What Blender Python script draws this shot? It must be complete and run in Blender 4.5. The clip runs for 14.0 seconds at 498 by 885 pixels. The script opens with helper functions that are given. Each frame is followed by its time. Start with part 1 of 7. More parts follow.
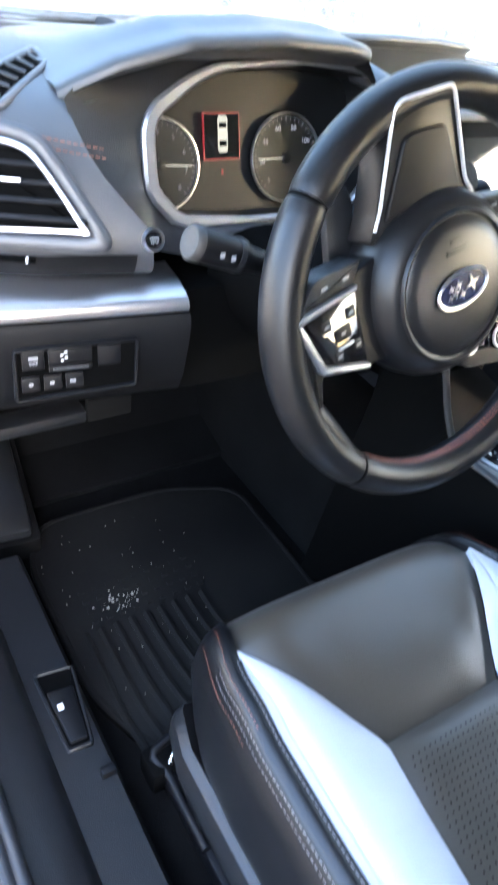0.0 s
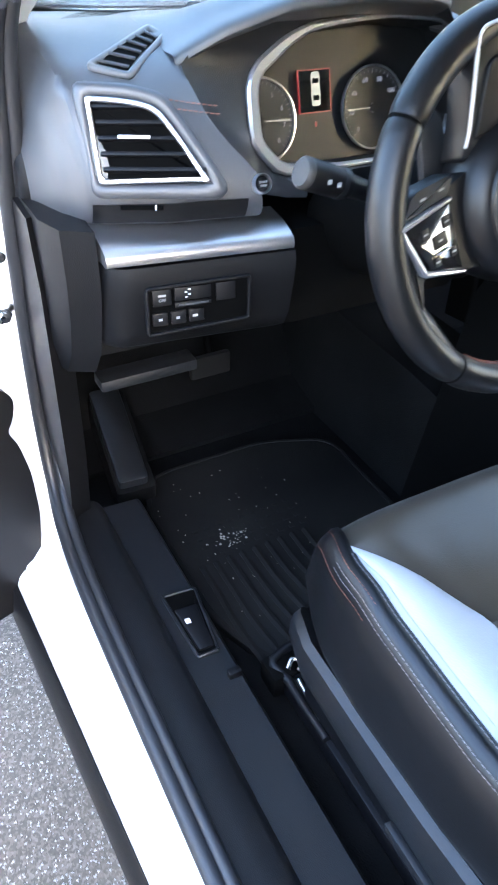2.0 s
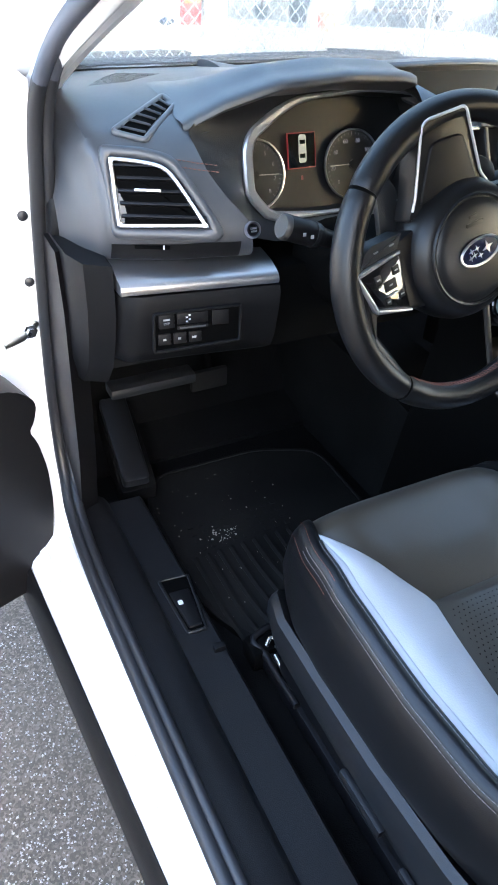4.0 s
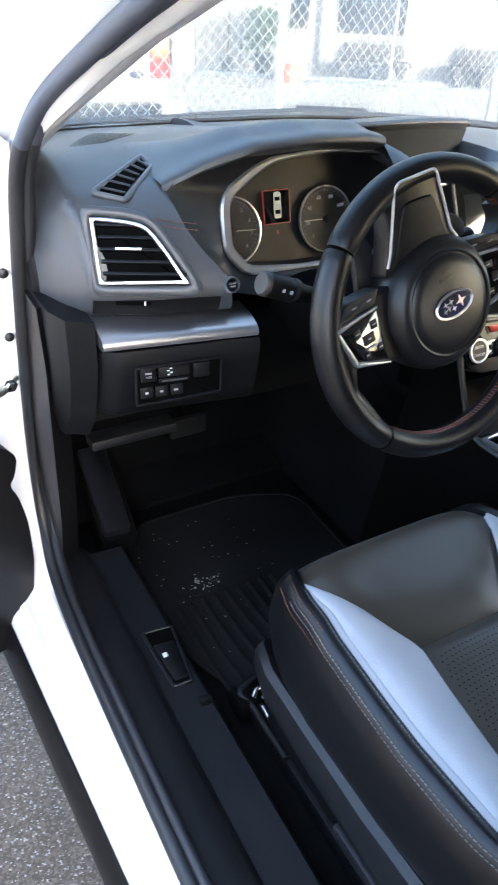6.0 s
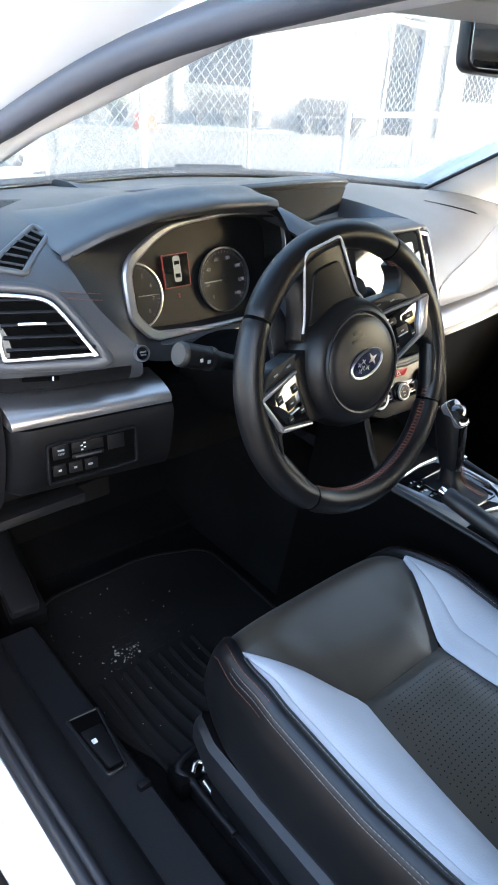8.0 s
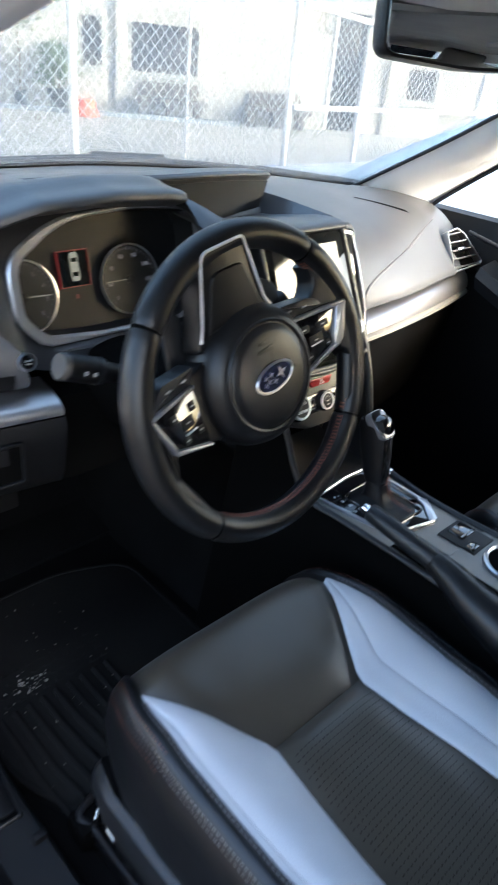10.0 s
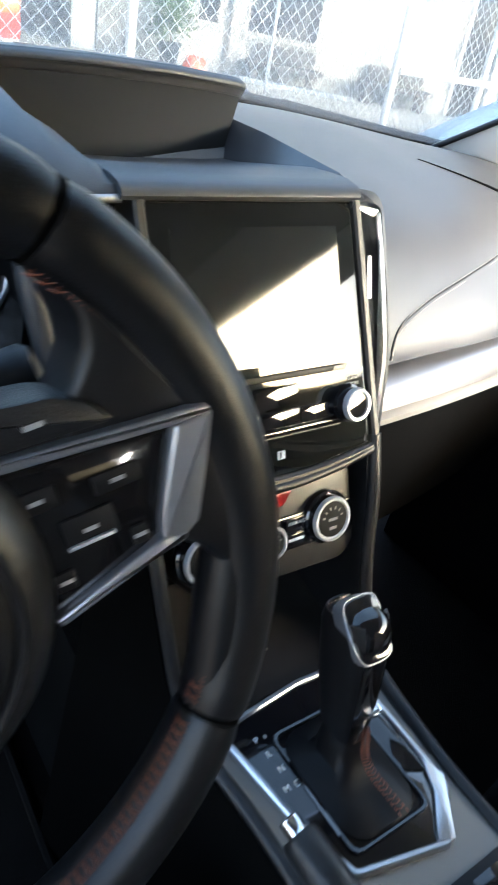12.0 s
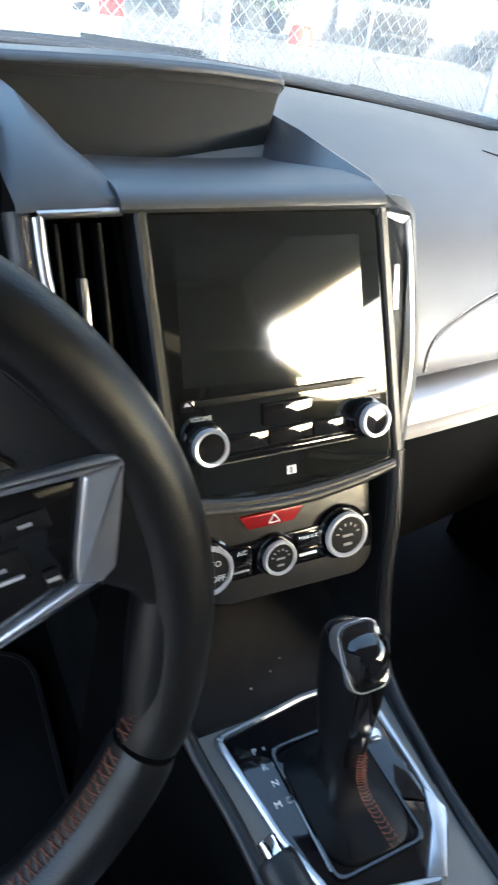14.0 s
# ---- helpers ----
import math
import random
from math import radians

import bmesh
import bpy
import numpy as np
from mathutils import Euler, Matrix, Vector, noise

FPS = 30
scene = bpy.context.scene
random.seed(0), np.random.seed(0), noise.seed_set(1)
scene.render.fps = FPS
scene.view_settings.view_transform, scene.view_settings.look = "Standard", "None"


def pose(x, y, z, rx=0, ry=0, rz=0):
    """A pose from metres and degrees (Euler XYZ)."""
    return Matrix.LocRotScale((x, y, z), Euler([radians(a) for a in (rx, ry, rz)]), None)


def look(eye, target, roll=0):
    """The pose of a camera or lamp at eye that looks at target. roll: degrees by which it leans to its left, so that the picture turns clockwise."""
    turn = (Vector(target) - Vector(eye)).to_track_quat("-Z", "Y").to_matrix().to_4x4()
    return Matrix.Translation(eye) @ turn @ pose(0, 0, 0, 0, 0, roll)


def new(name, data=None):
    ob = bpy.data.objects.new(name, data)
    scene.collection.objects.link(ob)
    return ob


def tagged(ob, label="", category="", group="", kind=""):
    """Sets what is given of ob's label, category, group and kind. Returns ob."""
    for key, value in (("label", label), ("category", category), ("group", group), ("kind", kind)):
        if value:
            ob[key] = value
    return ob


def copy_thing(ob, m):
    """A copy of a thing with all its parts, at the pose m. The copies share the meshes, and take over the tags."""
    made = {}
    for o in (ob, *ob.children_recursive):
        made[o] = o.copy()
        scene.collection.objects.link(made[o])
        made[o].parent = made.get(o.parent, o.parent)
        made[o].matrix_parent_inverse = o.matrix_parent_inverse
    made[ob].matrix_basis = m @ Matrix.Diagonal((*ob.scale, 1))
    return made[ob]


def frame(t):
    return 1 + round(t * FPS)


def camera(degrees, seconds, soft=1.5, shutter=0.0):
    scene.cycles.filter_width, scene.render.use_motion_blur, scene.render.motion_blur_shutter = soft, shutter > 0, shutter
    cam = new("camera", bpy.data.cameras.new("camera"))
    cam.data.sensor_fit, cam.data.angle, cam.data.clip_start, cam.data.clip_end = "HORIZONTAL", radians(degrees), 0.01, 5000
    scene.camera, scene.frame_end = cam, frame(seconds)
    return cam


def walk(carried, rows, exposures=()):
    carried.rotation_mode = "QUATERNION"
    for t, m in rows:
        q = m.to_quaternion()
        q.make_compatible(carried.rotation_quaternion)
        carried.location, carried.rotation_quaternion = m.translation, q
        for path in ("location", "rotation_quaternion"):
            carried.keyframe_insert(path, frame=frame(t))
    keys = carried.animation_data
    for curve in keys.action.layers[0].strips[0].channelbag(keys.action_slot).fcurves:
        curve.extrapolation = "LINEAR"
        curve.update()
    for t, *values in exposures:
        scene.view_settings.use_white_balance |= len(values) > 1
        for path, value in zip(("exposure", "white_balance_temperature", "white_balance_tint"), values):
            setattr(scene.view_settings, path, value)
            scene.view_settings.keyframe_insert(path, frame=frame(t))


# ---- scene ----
cam = camera(39.3, 14.0, 1.6, 0.5)
PATH = [
    (0, (-0.409, -0.388, 1.299), (0.55, 0.896, 0.102), 8.6),
    (0.5, (-0.46, -0.415, 1.246), (0.52, 0.805, -0.001), 9.4),
    (1, (-0.482, -0.433, 1.228), (0.356, 0.895, -0.011), 5.2),
    (1.5, (-0.508, -0.445, 1.247), (0.268, 0.949, 0.041), 1.8),
    (2, (-0.501, -0.476, 1.284), (0.26, 0.907, 0.057), 1.4),
    (2.5, (-0.519, -0.564, 1.358), (0.306, 0.778, 0.127), 5.1),
    (3, (-0.519, -0.572, 1.351), (0.269, 0.812, 0.141), 3.3),
    (3.5, (-0.532, -0.59, 1.356), (0.239, 0.808, 0.152), 3.7),
    (3.7, (-0.539, -0.599, 1.36), (0.222, 0.805, 0.156), 3.2),
    (5.8, (-0.552, -0.591, 1.377), (0.274, 0.855, 0.27), 1.6),
    (6, (-0.553, -0.589, 1.382), (0.304, 0.843, 0.28), 3.0),
    (6.5, (-0.524, -0.603, 1.393), (0.432, 0.77, 0.298), 3.3),
    (7, (-0.536, -0.588, 1.416), (0.524, 0.779, 0.413), 4.4),
    (7.2, (-0.554, -0.57, 1.411), (0.555, 0.789, 0.451), 4.1),
    (9.3, (-0.588, -0.519, 1.403), (0.606, 0.692, 0.351), 5.3),
    (9.5, (-0.58, -0.519, 1.407), (0.658, 0.686, 0.399), 5.8),
    (10, (-0.476, -0.5, 1.393), (0.789, 0.683, 0.394), 6.3),
    (10.5, (-0.338, -0.433, 1.386), (1.043, 0.69, 0.474), 3.3),
    (11, (-0.223, -0.31, 1.337), (0.996, 0.845, 0.251), 5.9),
    (11.5, (-0.075, -0.205, 1.296), (1.047, 1.002, 0.163), 12.3),
    (12, (0.061, -0.187, 1.26), (1.155, 1.099, 0.188), 11.6),
    (12.5, (0.11, -0.172, 1.307), (1.143, 1.158, 0.228), 13.2),
    (13, (0.145, -0.192, 1.303), (1.157, 1.122, 0.186), 13.6),
    (13.2, (0.147, -0.204, 1.305), (1.163, 1.09, 0.168), 14.3),
    (13.5, (0.144, -0.208, 1.293), (1.102, 1.117, 0.141), 13.0),
    (14, (0.126, -0.198, 1.289), (0.983, 1.18, 0.121), 9.6),
]
walk(cam, [(t, look(eye, target, roll)) for t, eye, target, roll in PATH], [(0, 5.62, 5700, 13), (0.5, 5.95, 5750, 13), (1, 5.68, 5600, 13), (1.5, 5.42, 5500, 12), (2, 5.36, 5500, 12), (3.5, 4.88, 5650, 11), (6, 4.46, 5800, 12), (7, 4.48, 5800, 11), (9.5, 4.42, 5800, 11), (10.5, 3.9, 5700, 10), (11.5, 4.52, 5750, 10), (12.5, 3.92, 5600, 9), (13, 3.9, 5600, 9), (14, 4.45, 5600, 9)])

# ---- light ----
SUN_AZIMUTH, SUN_HEIGHT = 156.0, 11.0      # degrees, clockwise from +y, and above the horizon
world = bpy.data.worlds.new("open_sky")
scene.world = world
world.use_nodes = True
wn, wl = world.node_tree.nodes, world.node_tree.links
sky = wn.new("ShaderNodeTexSky")
sky.sky_type, sky.sun_disc = "NISHITA", False
sky.sun_elevation, sky.sun_rotation = radians(SUN_HEIGHT), radians(SUN_AZIMUTH)
sky.air_density, sky.dust_density, sky.ozone_density = 0.85, 6.0, 0.3
wn["Background"].inputs["Strength"].default_value = 0.15
wl.new(sky.outputs[0], wn["Background"].inputs["Color"])

sun_data = bpy.data.lights.new("sun", "SUN")
sun_data.energy, sun_data.angle, sun_data.color = 0.88, radians(13), (1.0, 0.97, 0.92)
sun = new("sun", sun_data)
sx = math.sin(radians(SUN_AZIMUTH)) * math.cos(radians(SUN_HEIGHT))
sy = math.cos(radians(SUN_AZIMUTH)) * math.cos(radians(SUN_HEIGHT))
sz = math.sin(radians(SUN_HEIGHT))
sun.matrix_world = look((sx * 30, sy * 30, sz * 30), (0, 0, 0))


# ---- materials ----
def material(name, colour, rough=0.5, metal=0.0, vary=0.12, vary_scale=6.0, bump=0.0, bump_scale=300.0, coat=0.0,
             spec=0.5, sheen=0.0, second=None, voronoi=False, rough_vary=0.15, emit=None, speck=None):
    """A surface with colour and gloss that vary at two scales, and fine relief."""
    m = bpy.data.materials.new(name)
    m.use_nodes = True
    n, l = m.node_tree.nodes, m.node_tree.links
    b = n["Principled BSDF"]
    place = n.new("ShaderNodeTexCoord")
    wide = n.new("ShaderNodeTexNoise")
    wide.inputs["Scale"].default_value, wide.inputs["Detail"].default_value = vary_scale, 5.0
    l.new(place.outputs["Object"], wide.inputs["Vector"])
    fine = n.new("ShaderNodeTexVoronoi" if voronoi else "ShaderNodeTexNoise")
    fine.inputs["Scale"].default_value = bump_scale
    l.new(place.outputs["Object"], fine.inputs["Vector"])
    grain = fine.outputs["Distance"] if voronoi else fine.outputs["Fac"]
    other = second or tuple(max(0.0, c * (1.0 - 2.0 * vary)) for c in colour)
    mix = n.new("ShaderNodeMix")
    mix.data_type = "RGBA"
    ramp = n.new("ShaderNodeMapRange")
    ramp.inputs["From Min"].default_value, ramp.inputs["From Max"].default_value = 0.35, 0.68
    l.new(wide.outputs["Fac"], ramp.inputs["Value"])
    l.new(ramp.outputs["Result"], mix.inputs["Factor"])
    mix.inputs["A"].default_value, mix.inputs["B"].default_value = (*colour, 1), (*other, 1)
    tone = mix.outputs["Result"]
    if speck:
        dots, cut, over = n.new("ShaderNodeTexVoronoi"), n.new("ShaderNodeMapRange"), n.new("ShaderNodeMix")
        dots.inputs["Scale"].default_value = speck[3]
        l.new(place.outputs["Object"], dots.inputs["Vector"])
        split = n.new("ShaderNodeSeparateColor")
        l.new(dots.outputs["Color"], split.inputs["Color"])
        cut.inputs["From Min"].default_value, cut.inputs["From Max"].default_value = 0.35, 1.0
        l.new(split.outputs["Red"], cut.inputs["Value"])
        over.data_type = "RGBA"
        l.new(cut.outputs["Result"], over.inputs["Factor"])
        l.new(tone, over.inputs["A"])
        over.inputs["B"].default_value = (*speck[:3], 1)
        tone = over.outputs["Result"]
    l.new(tone, b.inputs["Base Color"])
    gloss = n.new("ShaderNodeMapRange")
    gloss.inputs["To Min"].default_value = max(0.02, rough * (1 - rough_vary))
    gloss.inputs["To Max"].default_value = min(1.0, rough * (1 + rough_vary))
    l.new(wide.outputs["Fac"], gloss.inputs["Value"])
    l.new(gloss.outputs["Result"], b.inputs["Roughness"])
    b.inputs["Metallic"].default_value, b.inputs["Specular IOR Level"].default_value = metal, spec
    b.inputs["Coat Weight"].default_value, b.inputs["Coat Roughness"].default_value = coat, 0.04
    b.inputs["Sheen Weight"].default_value = sheen
    if bump:
        relief = n.new("ShaderNodeBump")
        relief.inputs["Strength"].default_value, relief.inputs["Distance"].default_value = bump, 0.001
        l.new(grain, relief.inputs["Height"])
        l.new(relief.outputs["Normal"], b.inputs["Normal"])
    if emit:
        b.inputs["Emission Color"].default_value, b.inputs["Emission Strength"].default_value = (*emit[:3], 1), emit[3]
    return m


def clear_glass(name, tint=(1, 1, 1), gloss=1.0, dust=0.0):
    """A thin pane: what is behind shows through, with the mirror image that glass gives at a slant."""
    m = bpy.data.materials.new(name)
    m.use_nodes = True
    n, l = m.node_tree.nodes, m.node_tree.links
    n.remove(n["Principled BSDF"])
    see, shine, both, slant, less = (n.new(k) for k in ("ShaderNodeBsdfTransparent", "ShaderNodeBsdfGlossy", "ShaderNodeMixShader",
                                                       "ShaderNodeFresnel", "ShaderNodeMath"))
    see.inputs["Color"].default_value, shine.inputs["Roughness"].default_value = (*tint, 1), 0.0
    slant.inputs["IOR"].default_value = 1.45
    less.operation, less.inputs[1].default_value = "MULTIPLY", gloss
    l.new(slant.outputs[0], less.inputs[0])
    l.new(less.outputs[0], both.inputs[0])
    l.new(see.outputs[0], both.inputs[1])
    l.new(shine.outputs[0], both.inputs[2])
    # translucent layer for dust, also standing in for reflected and lens haze
    if dust:
        haze_film, over = n.new("ShaderNodeBsdfTranslucent"), n.new("ShaderNodeMixShader")
        speck, spread = n.new("ShaderNodeTexNoise"), n.new("ShaderNodeMapRange")
        speck.inputs["Scale"].default_value, speck.inputs["Detail"].default_value = 7.0, 8.0
        spread.inputs["To Min"].default_value, spread.inputs["To Max"].default_value = dust * 0.6, dust * 1.4
        haze_film.inputs["Color"].default_value = (0.8, 0.8, 0.78, 1)
        l.new(speck.outputs["Fac"], spread.inputs["Value"])
        l.new(spread.outputs["Result"], over.inputs[0])
        l.new(both.outputs[0], over.inputs[1])
        l.new(haze_film.outputs[0], over.inputs[2])
        both = over
    l.new(both.outputs[0], n["Material Output"].inputs["Surface"])
    return m


M = {}
M["dash"] = material("dash_soft_plastic", (0.041, 0.044, 0.050), 0.42, spec=0.68, bump=0.12, bump_scale=1100, vary=0.1, voronoi=True)
# pad plastic in a lighter grey, which paints the highlight on the vent frame
M["pad_highlight"] = material("highlit_vent_edge", (0.085, 0.088, 0.095), 0.33, vary=0.1)
M["dash_lower"] = material("hard_grained_plastic", (0.010, 0.0105, 0.012), 0.40, spec=0.4, bump=0.2, bump_scale=800, voronoi=True)
M["fascia"] = material("black_grained_fascia", (0.0038, 0.0040, 0.0048), 0.52, spec=0.16, bump=0.2, bump_scale=800, voronoi=True)
M["black"] = material("matt_black_plastic", (0.0042, 0.0042, 0.005), 0.45, spec=0.22, bump=0.06, bump_scale=900)
# near-black for recesses; the shade over lower dash parts is in this colour too
M["void"] = material("shade_and_recess_black", (0.002, 0.002, 0.002), 0.9, spec=0.03)
M["gloss_black"] = material("piano_black_plastic", (0.006, 0.006, 0.007), 0.07, coat=0.5, rough_vary=0.3)
M["screen"] = material("screen_glass", (0.006, 0.007, 0.007), 0.05, spec=0.75, rough_vary=0.3)
M["screen_off"] = material("unlit_display_glass", (0.009, 0.011, 0.011), 0.05, spec=0.75, rough_vary=0.3)
M["hood_face"] = material("smoked_display_cover", (0.020, 0.023, 0.025), 0.42, rough_vary=0.05, vary=0.03)
M["silver"] = material("satin_silver_trim", (0.55, 0.55, 0.56), 0.30, metal=1.0, vary=0.05, bump=0.03, bump_scale=1500)
M["satin"] = material("satin_silver_paint", (0.60, 0.61, 0.64), 0.36, metal=0.55, vary=0.04, bump=0.02, bump_scale=1500)
M["bezel"] = material("dulled_silver_bezel", (0.40, 0.41, 0.44), 0.30, metal=0.8, vary=0.08, bump=0.02, bump_scale=1500)
M["strip"] = material("brushed_silver_strip", (0.40, 0.40, 0.41), 0.36, metal=1.0, vary=0.02, rough_vary=0.05)
M["chrome"] = material("bright_chrome", (0.85, 0.86, 0.88), 0.08, metal=1.0, vary=0.03)
M["grey_trim"] = material("grey_metallic_plastic", (0.015, 0.0146, 0.0142), 0.42, metal=0.0, vary=0.08, bump=0.05, bump_scale=1500)
# grey plastic made pale and warm: sunlight on the console is in the colour
M["console_grey"] = material("sunlit_grey_console_plastic", (0.20, 0.19, 0.172), 0.40, vary=0.08, bump=0.08, bump_scale=900)
M["tray"] = material("dusty_tray_plastic", (0.030, 0.028, 0.026), 0.5, vary=0.3, vary_scale=14, bump=0.15, bump_scale=700)
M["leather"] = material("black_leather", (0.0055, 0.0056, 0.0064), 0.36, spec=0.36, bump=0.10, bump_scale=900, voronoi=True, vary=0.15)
# black leather; its brown cast is warm light put into the base colour
M["seat_leather"] = material("warm_lit_black_leather", (0.036, 0.029, 0.020), 0.36, spec=0.6, bump=0.12, bump_scale=700, voronoi=True, vary=0.15, sheen=0.05)
M["seat_grey"] = material("pale_grey_seat_vinyl", (0.39, 0.405, 0.435), 0.42, bump=0.18, bump_scale=450, voronoi=True, vary=0.06)
M["thread"] = material("orange_thread", (0.19, 0.062, 0.034), 0.7)
M["thread_grey"] = material("grey_thread", (0.15, 0.14, 0.15), 0.7)
M["thread_pale"] = material("pale_thread", (0.45, 0.40, 0.36), 0.7)
M["carpet"] = material("black_carpet", (0.0045, 0.0045, 0.0045), 0.95, bump=0.8, bump_scale=500, vary=0.3, spec=0.1)
M["mat_rubber"] = material("dusty_rubber_mat", (0.0055, 0.0052, 0.0050), 0.8, spec=0.15, bump=0.3, bump_scale=300, second=(0.010, 0.0095, 0.0085), vary_scale=9)
M["rubber"] = material("door_seal_rubber", (0.014, 0.015, 0.018), 0.45, bump=0.03, bump_scale=900)
# paler copy of the seal rubber, with sky light put into its colour
M["seal_skylit"] = material("skylit_seal_rubber", (0.055, 0.064, 0.088), 0.5, bump=0.15, bump_scale=900, vary=0.08)
M["white_paint"] = material("white_car_paint", (0.78, 0.79, 0.81), 0.34, coat=0.35, vary=0.03, vary_scale=3)
M["pillar_trim"] = material("pale_grey_pillar_trim", (0.78, 0.81, 0.85), 0.6, bump=0.2, bump_scale=900, vary=0.06)
M["headliner"] = material("grey_headliner_cloth", (0.52, 0.52, 0.50), 0.95, bump=0.5, bump_scale=700, vary=0.06)
M["mirror"] = material("mirror_silvering", (0.75, 0.77, 0.78), 0.01, metal=1.0, vary=0.02)
M["red"] = material("red_switch_plastic", (0.30, 0.012, 0.012), 0.25, coat=0.3)
M["white_mark"] = material("white_printed_mark", (0.72, 0.72, 0.72), 0.5, vary=0.03)
M["grey_mark"] = material("grey_printed_mark", (0.30, 0.30, 0.30), 0.5, vary=0.03)
M["blue_badge"] = material("dark_blue_enamel", (0.004, 0.007, 0.030), 0.15, coat=0.6)
# dial black, lifted by the cover glass's grey reflection put into the colour
M["dial_veil"] = material("reflection_veiled_dial", (0.0080, 0.0086, 0.0096), 0.45, spec=0.25, vary=0.2, vary_scale=9)
M["lit_red"] = material("lit_red_display", (0.05, 0.002, 0.002), 0.4, emit=(1.0, 0.05, 0.06, 0.007))
M["lit_white"] = material("lit_white_display", (0.05, 0.05, 0.05), 0.4, emit=(1.0, 0.95, 0.70, 0.015))
M["lit_dim"] = material("dim_backlight", (0.03, 0.03, 0.03), 0.4, emit=(0.9, 0.9, 1.0, 0.008))
M["steel"] = material("zinc_plated_steel", (0.55, 0.53, 0.48), 0.28, metal=1.0)
# the last value adds a veil: dust plus imitated reflection haze
M["windscreen"] = clear_glass("windscreen_glass", (0.70, 0.74, 0.735), 0.5, 0.045)
M["side_glass"] = clear_glass("side_window_glass", (0.84, 0.88, 0.87), 0.8)
M["privacy_glass"] = clear_glass("dark_rear_glass", (0.10, 0.105, 0.11), 0.8)
M["asphalt"] = material("worn_asphalt", (0.052, 0.044, 0.035), 0.9, bump=1.0, bump_scale=110, vary=0.25, vary_scale=2.5, second=(0.080, 0.068, 0.055), voronoi=True, speck=(0.135, 0.118, 0.097, 240.0))
M["concrete"] = material("pale_concrete", (0.34, 0.336, 0.325), 0.9, bump=0.5, bump_scale=60, vary=0.15, vary_scale=1.2)
M["wall"] = material("cream_wall_paint", (0.285, 0.282, 0.275), 0.85, bump=0.4, bump_scale=60, vary=0.04, vary_scale=0.8)
M["wall_dark"] = material("grey_render", (0.26, 0.25, 0.24), 0.9, bump=0.4, bump_scale=40)
M["galvanised"] = material("galvanised_wire", (0.62, 0.63, 0.64), 0.4, metal=0.6, vary=0.08)
M["pole_white"] = material("white_painted_pipe", (0.55, 0.55, 0.56), 0.45, vary=0.06)
M["dark_glass"] = material("dark_window_glass", (0.03, 0.032, 0.04), 0.12)
M["bench_stone"] = material("weathered_concrete_bench", (0.09, 0.09, 0.095), 0.9, bump=0.5, bump_scale=60, vary=0.2)
M["kerb_blue"] = material("blue_painted_kerb", (0.20, 0.23, 0.27), 0.7, vary=0.15)
M["blue_sheet"] = material("blue_tarpaulin", (0.03, 0.12, 0.36), 0.55, bump=0.3, bump_scale=60)
M["orange"] = material("orange_plastic", (0.60, 0.10, 0.045), 0.5)
M["pot_dark"] = material("dark_glazed_pot", (0.035, 0.045, 0.055), 0.35)
M["leaf"] = material("green_leaf", (0.055, 0.105, 0.030), 0.5, vary=0.3, vary_scale=14)
M["bark"] = material("brown_bark", (0.11, 0.075, 0.05), 0.9, bump=0.6, bump_scale=90)
M["tail_red"] = material("red_lamp_lens", (0.55, 0.035, 0.02), 0.15, coat=0.5)
M["tail_amber"] = material("amber_lamp_lens", (0.75, 0.22, 0.03), 0.15, coat=0.5)
M["tyre"] = material("tyre_rubber", (0.015, 0.015, 0.015), 0.85, bump=0.3)
M["crumbs"] = material("pale_crumbs", (0.33, 0.30, 0.25), 0.9)
M["dry_leaf"] = material("dry_brown_leaf", (0.25, 0.14, 0.06), 0.8)


# ---- building blocks ----
def thing(name, at, label="", category="", group="", kind=""):
    ob = new(name)
    ob.location = at
    ob.empty_display_size = 0.05
    return tagged(ob, label, category, group, kind)


def mesh_object(name, bm, mat, soft=40.0):
    me = bpy.data.meshes.new(name)
    bmesh.ops.recalc_face_normals(bm, faces=bm.faces)
    bm.to_mesh(me)
    bm.free()
    me.materials.append(mat)
    me.polygons.foreach_set("use_smooth", [True] * len(me.polygons))
    me.set_sharp_from_angle(angle=radians(soft))
    return new(name, me)


def part(name, bm, mat, parent, label="", soft=40.0):
    """Links a bmesh, whose points are world places, as one mesh under a thing or a part."""
    ob = mesh_object(name, bm, mat, soft)
    ob.parent = parent
    if parent.type == "EMPTY":
        ob.matrix_parent_inverse = Matrix.Translation(-parent.location)
    return tagged(ob, label)


def solo(name, bm, mat, label="", category="", group="", kind="", soft=40.0):
    return tagged(mesh_object(name, bm, mat, soft), label, category, group, kind)


def box(x0, x1, y0, y1, z0, z1, bevel=0.003, m=None, seg=2):
    bm = bmesh.new()
    bmesh.ops.create_cube(bm, size=1.0)
    for v in bm.verts:
        v.co = Vector(((x0 + x1) / 2 + v.co.x * (x1 - x0), (y0 + y1) / 2 + v.co.y * (y1 - y0), (z0 + z1) / 2 + v.co.z * (z1 - z0)))
    if bevel:
        bmesh.ops.bevel(bm, geom=bm.edges[:], offset=bevel, segments=seg, affect="EDGES", profile=0.6)
    if m:
        bm.transform(m)
    return bm


def merge(*bms):
    """Several bmeshes as one."""
    out = bms[0]
    for other in bms[1:]:
        me = bpy.data.meshes.new("tmp")
        other.to_mesh(me)
        other.free()
        out.from_mesh(me)
        bpy.data.meshes.remove(me)
    return out


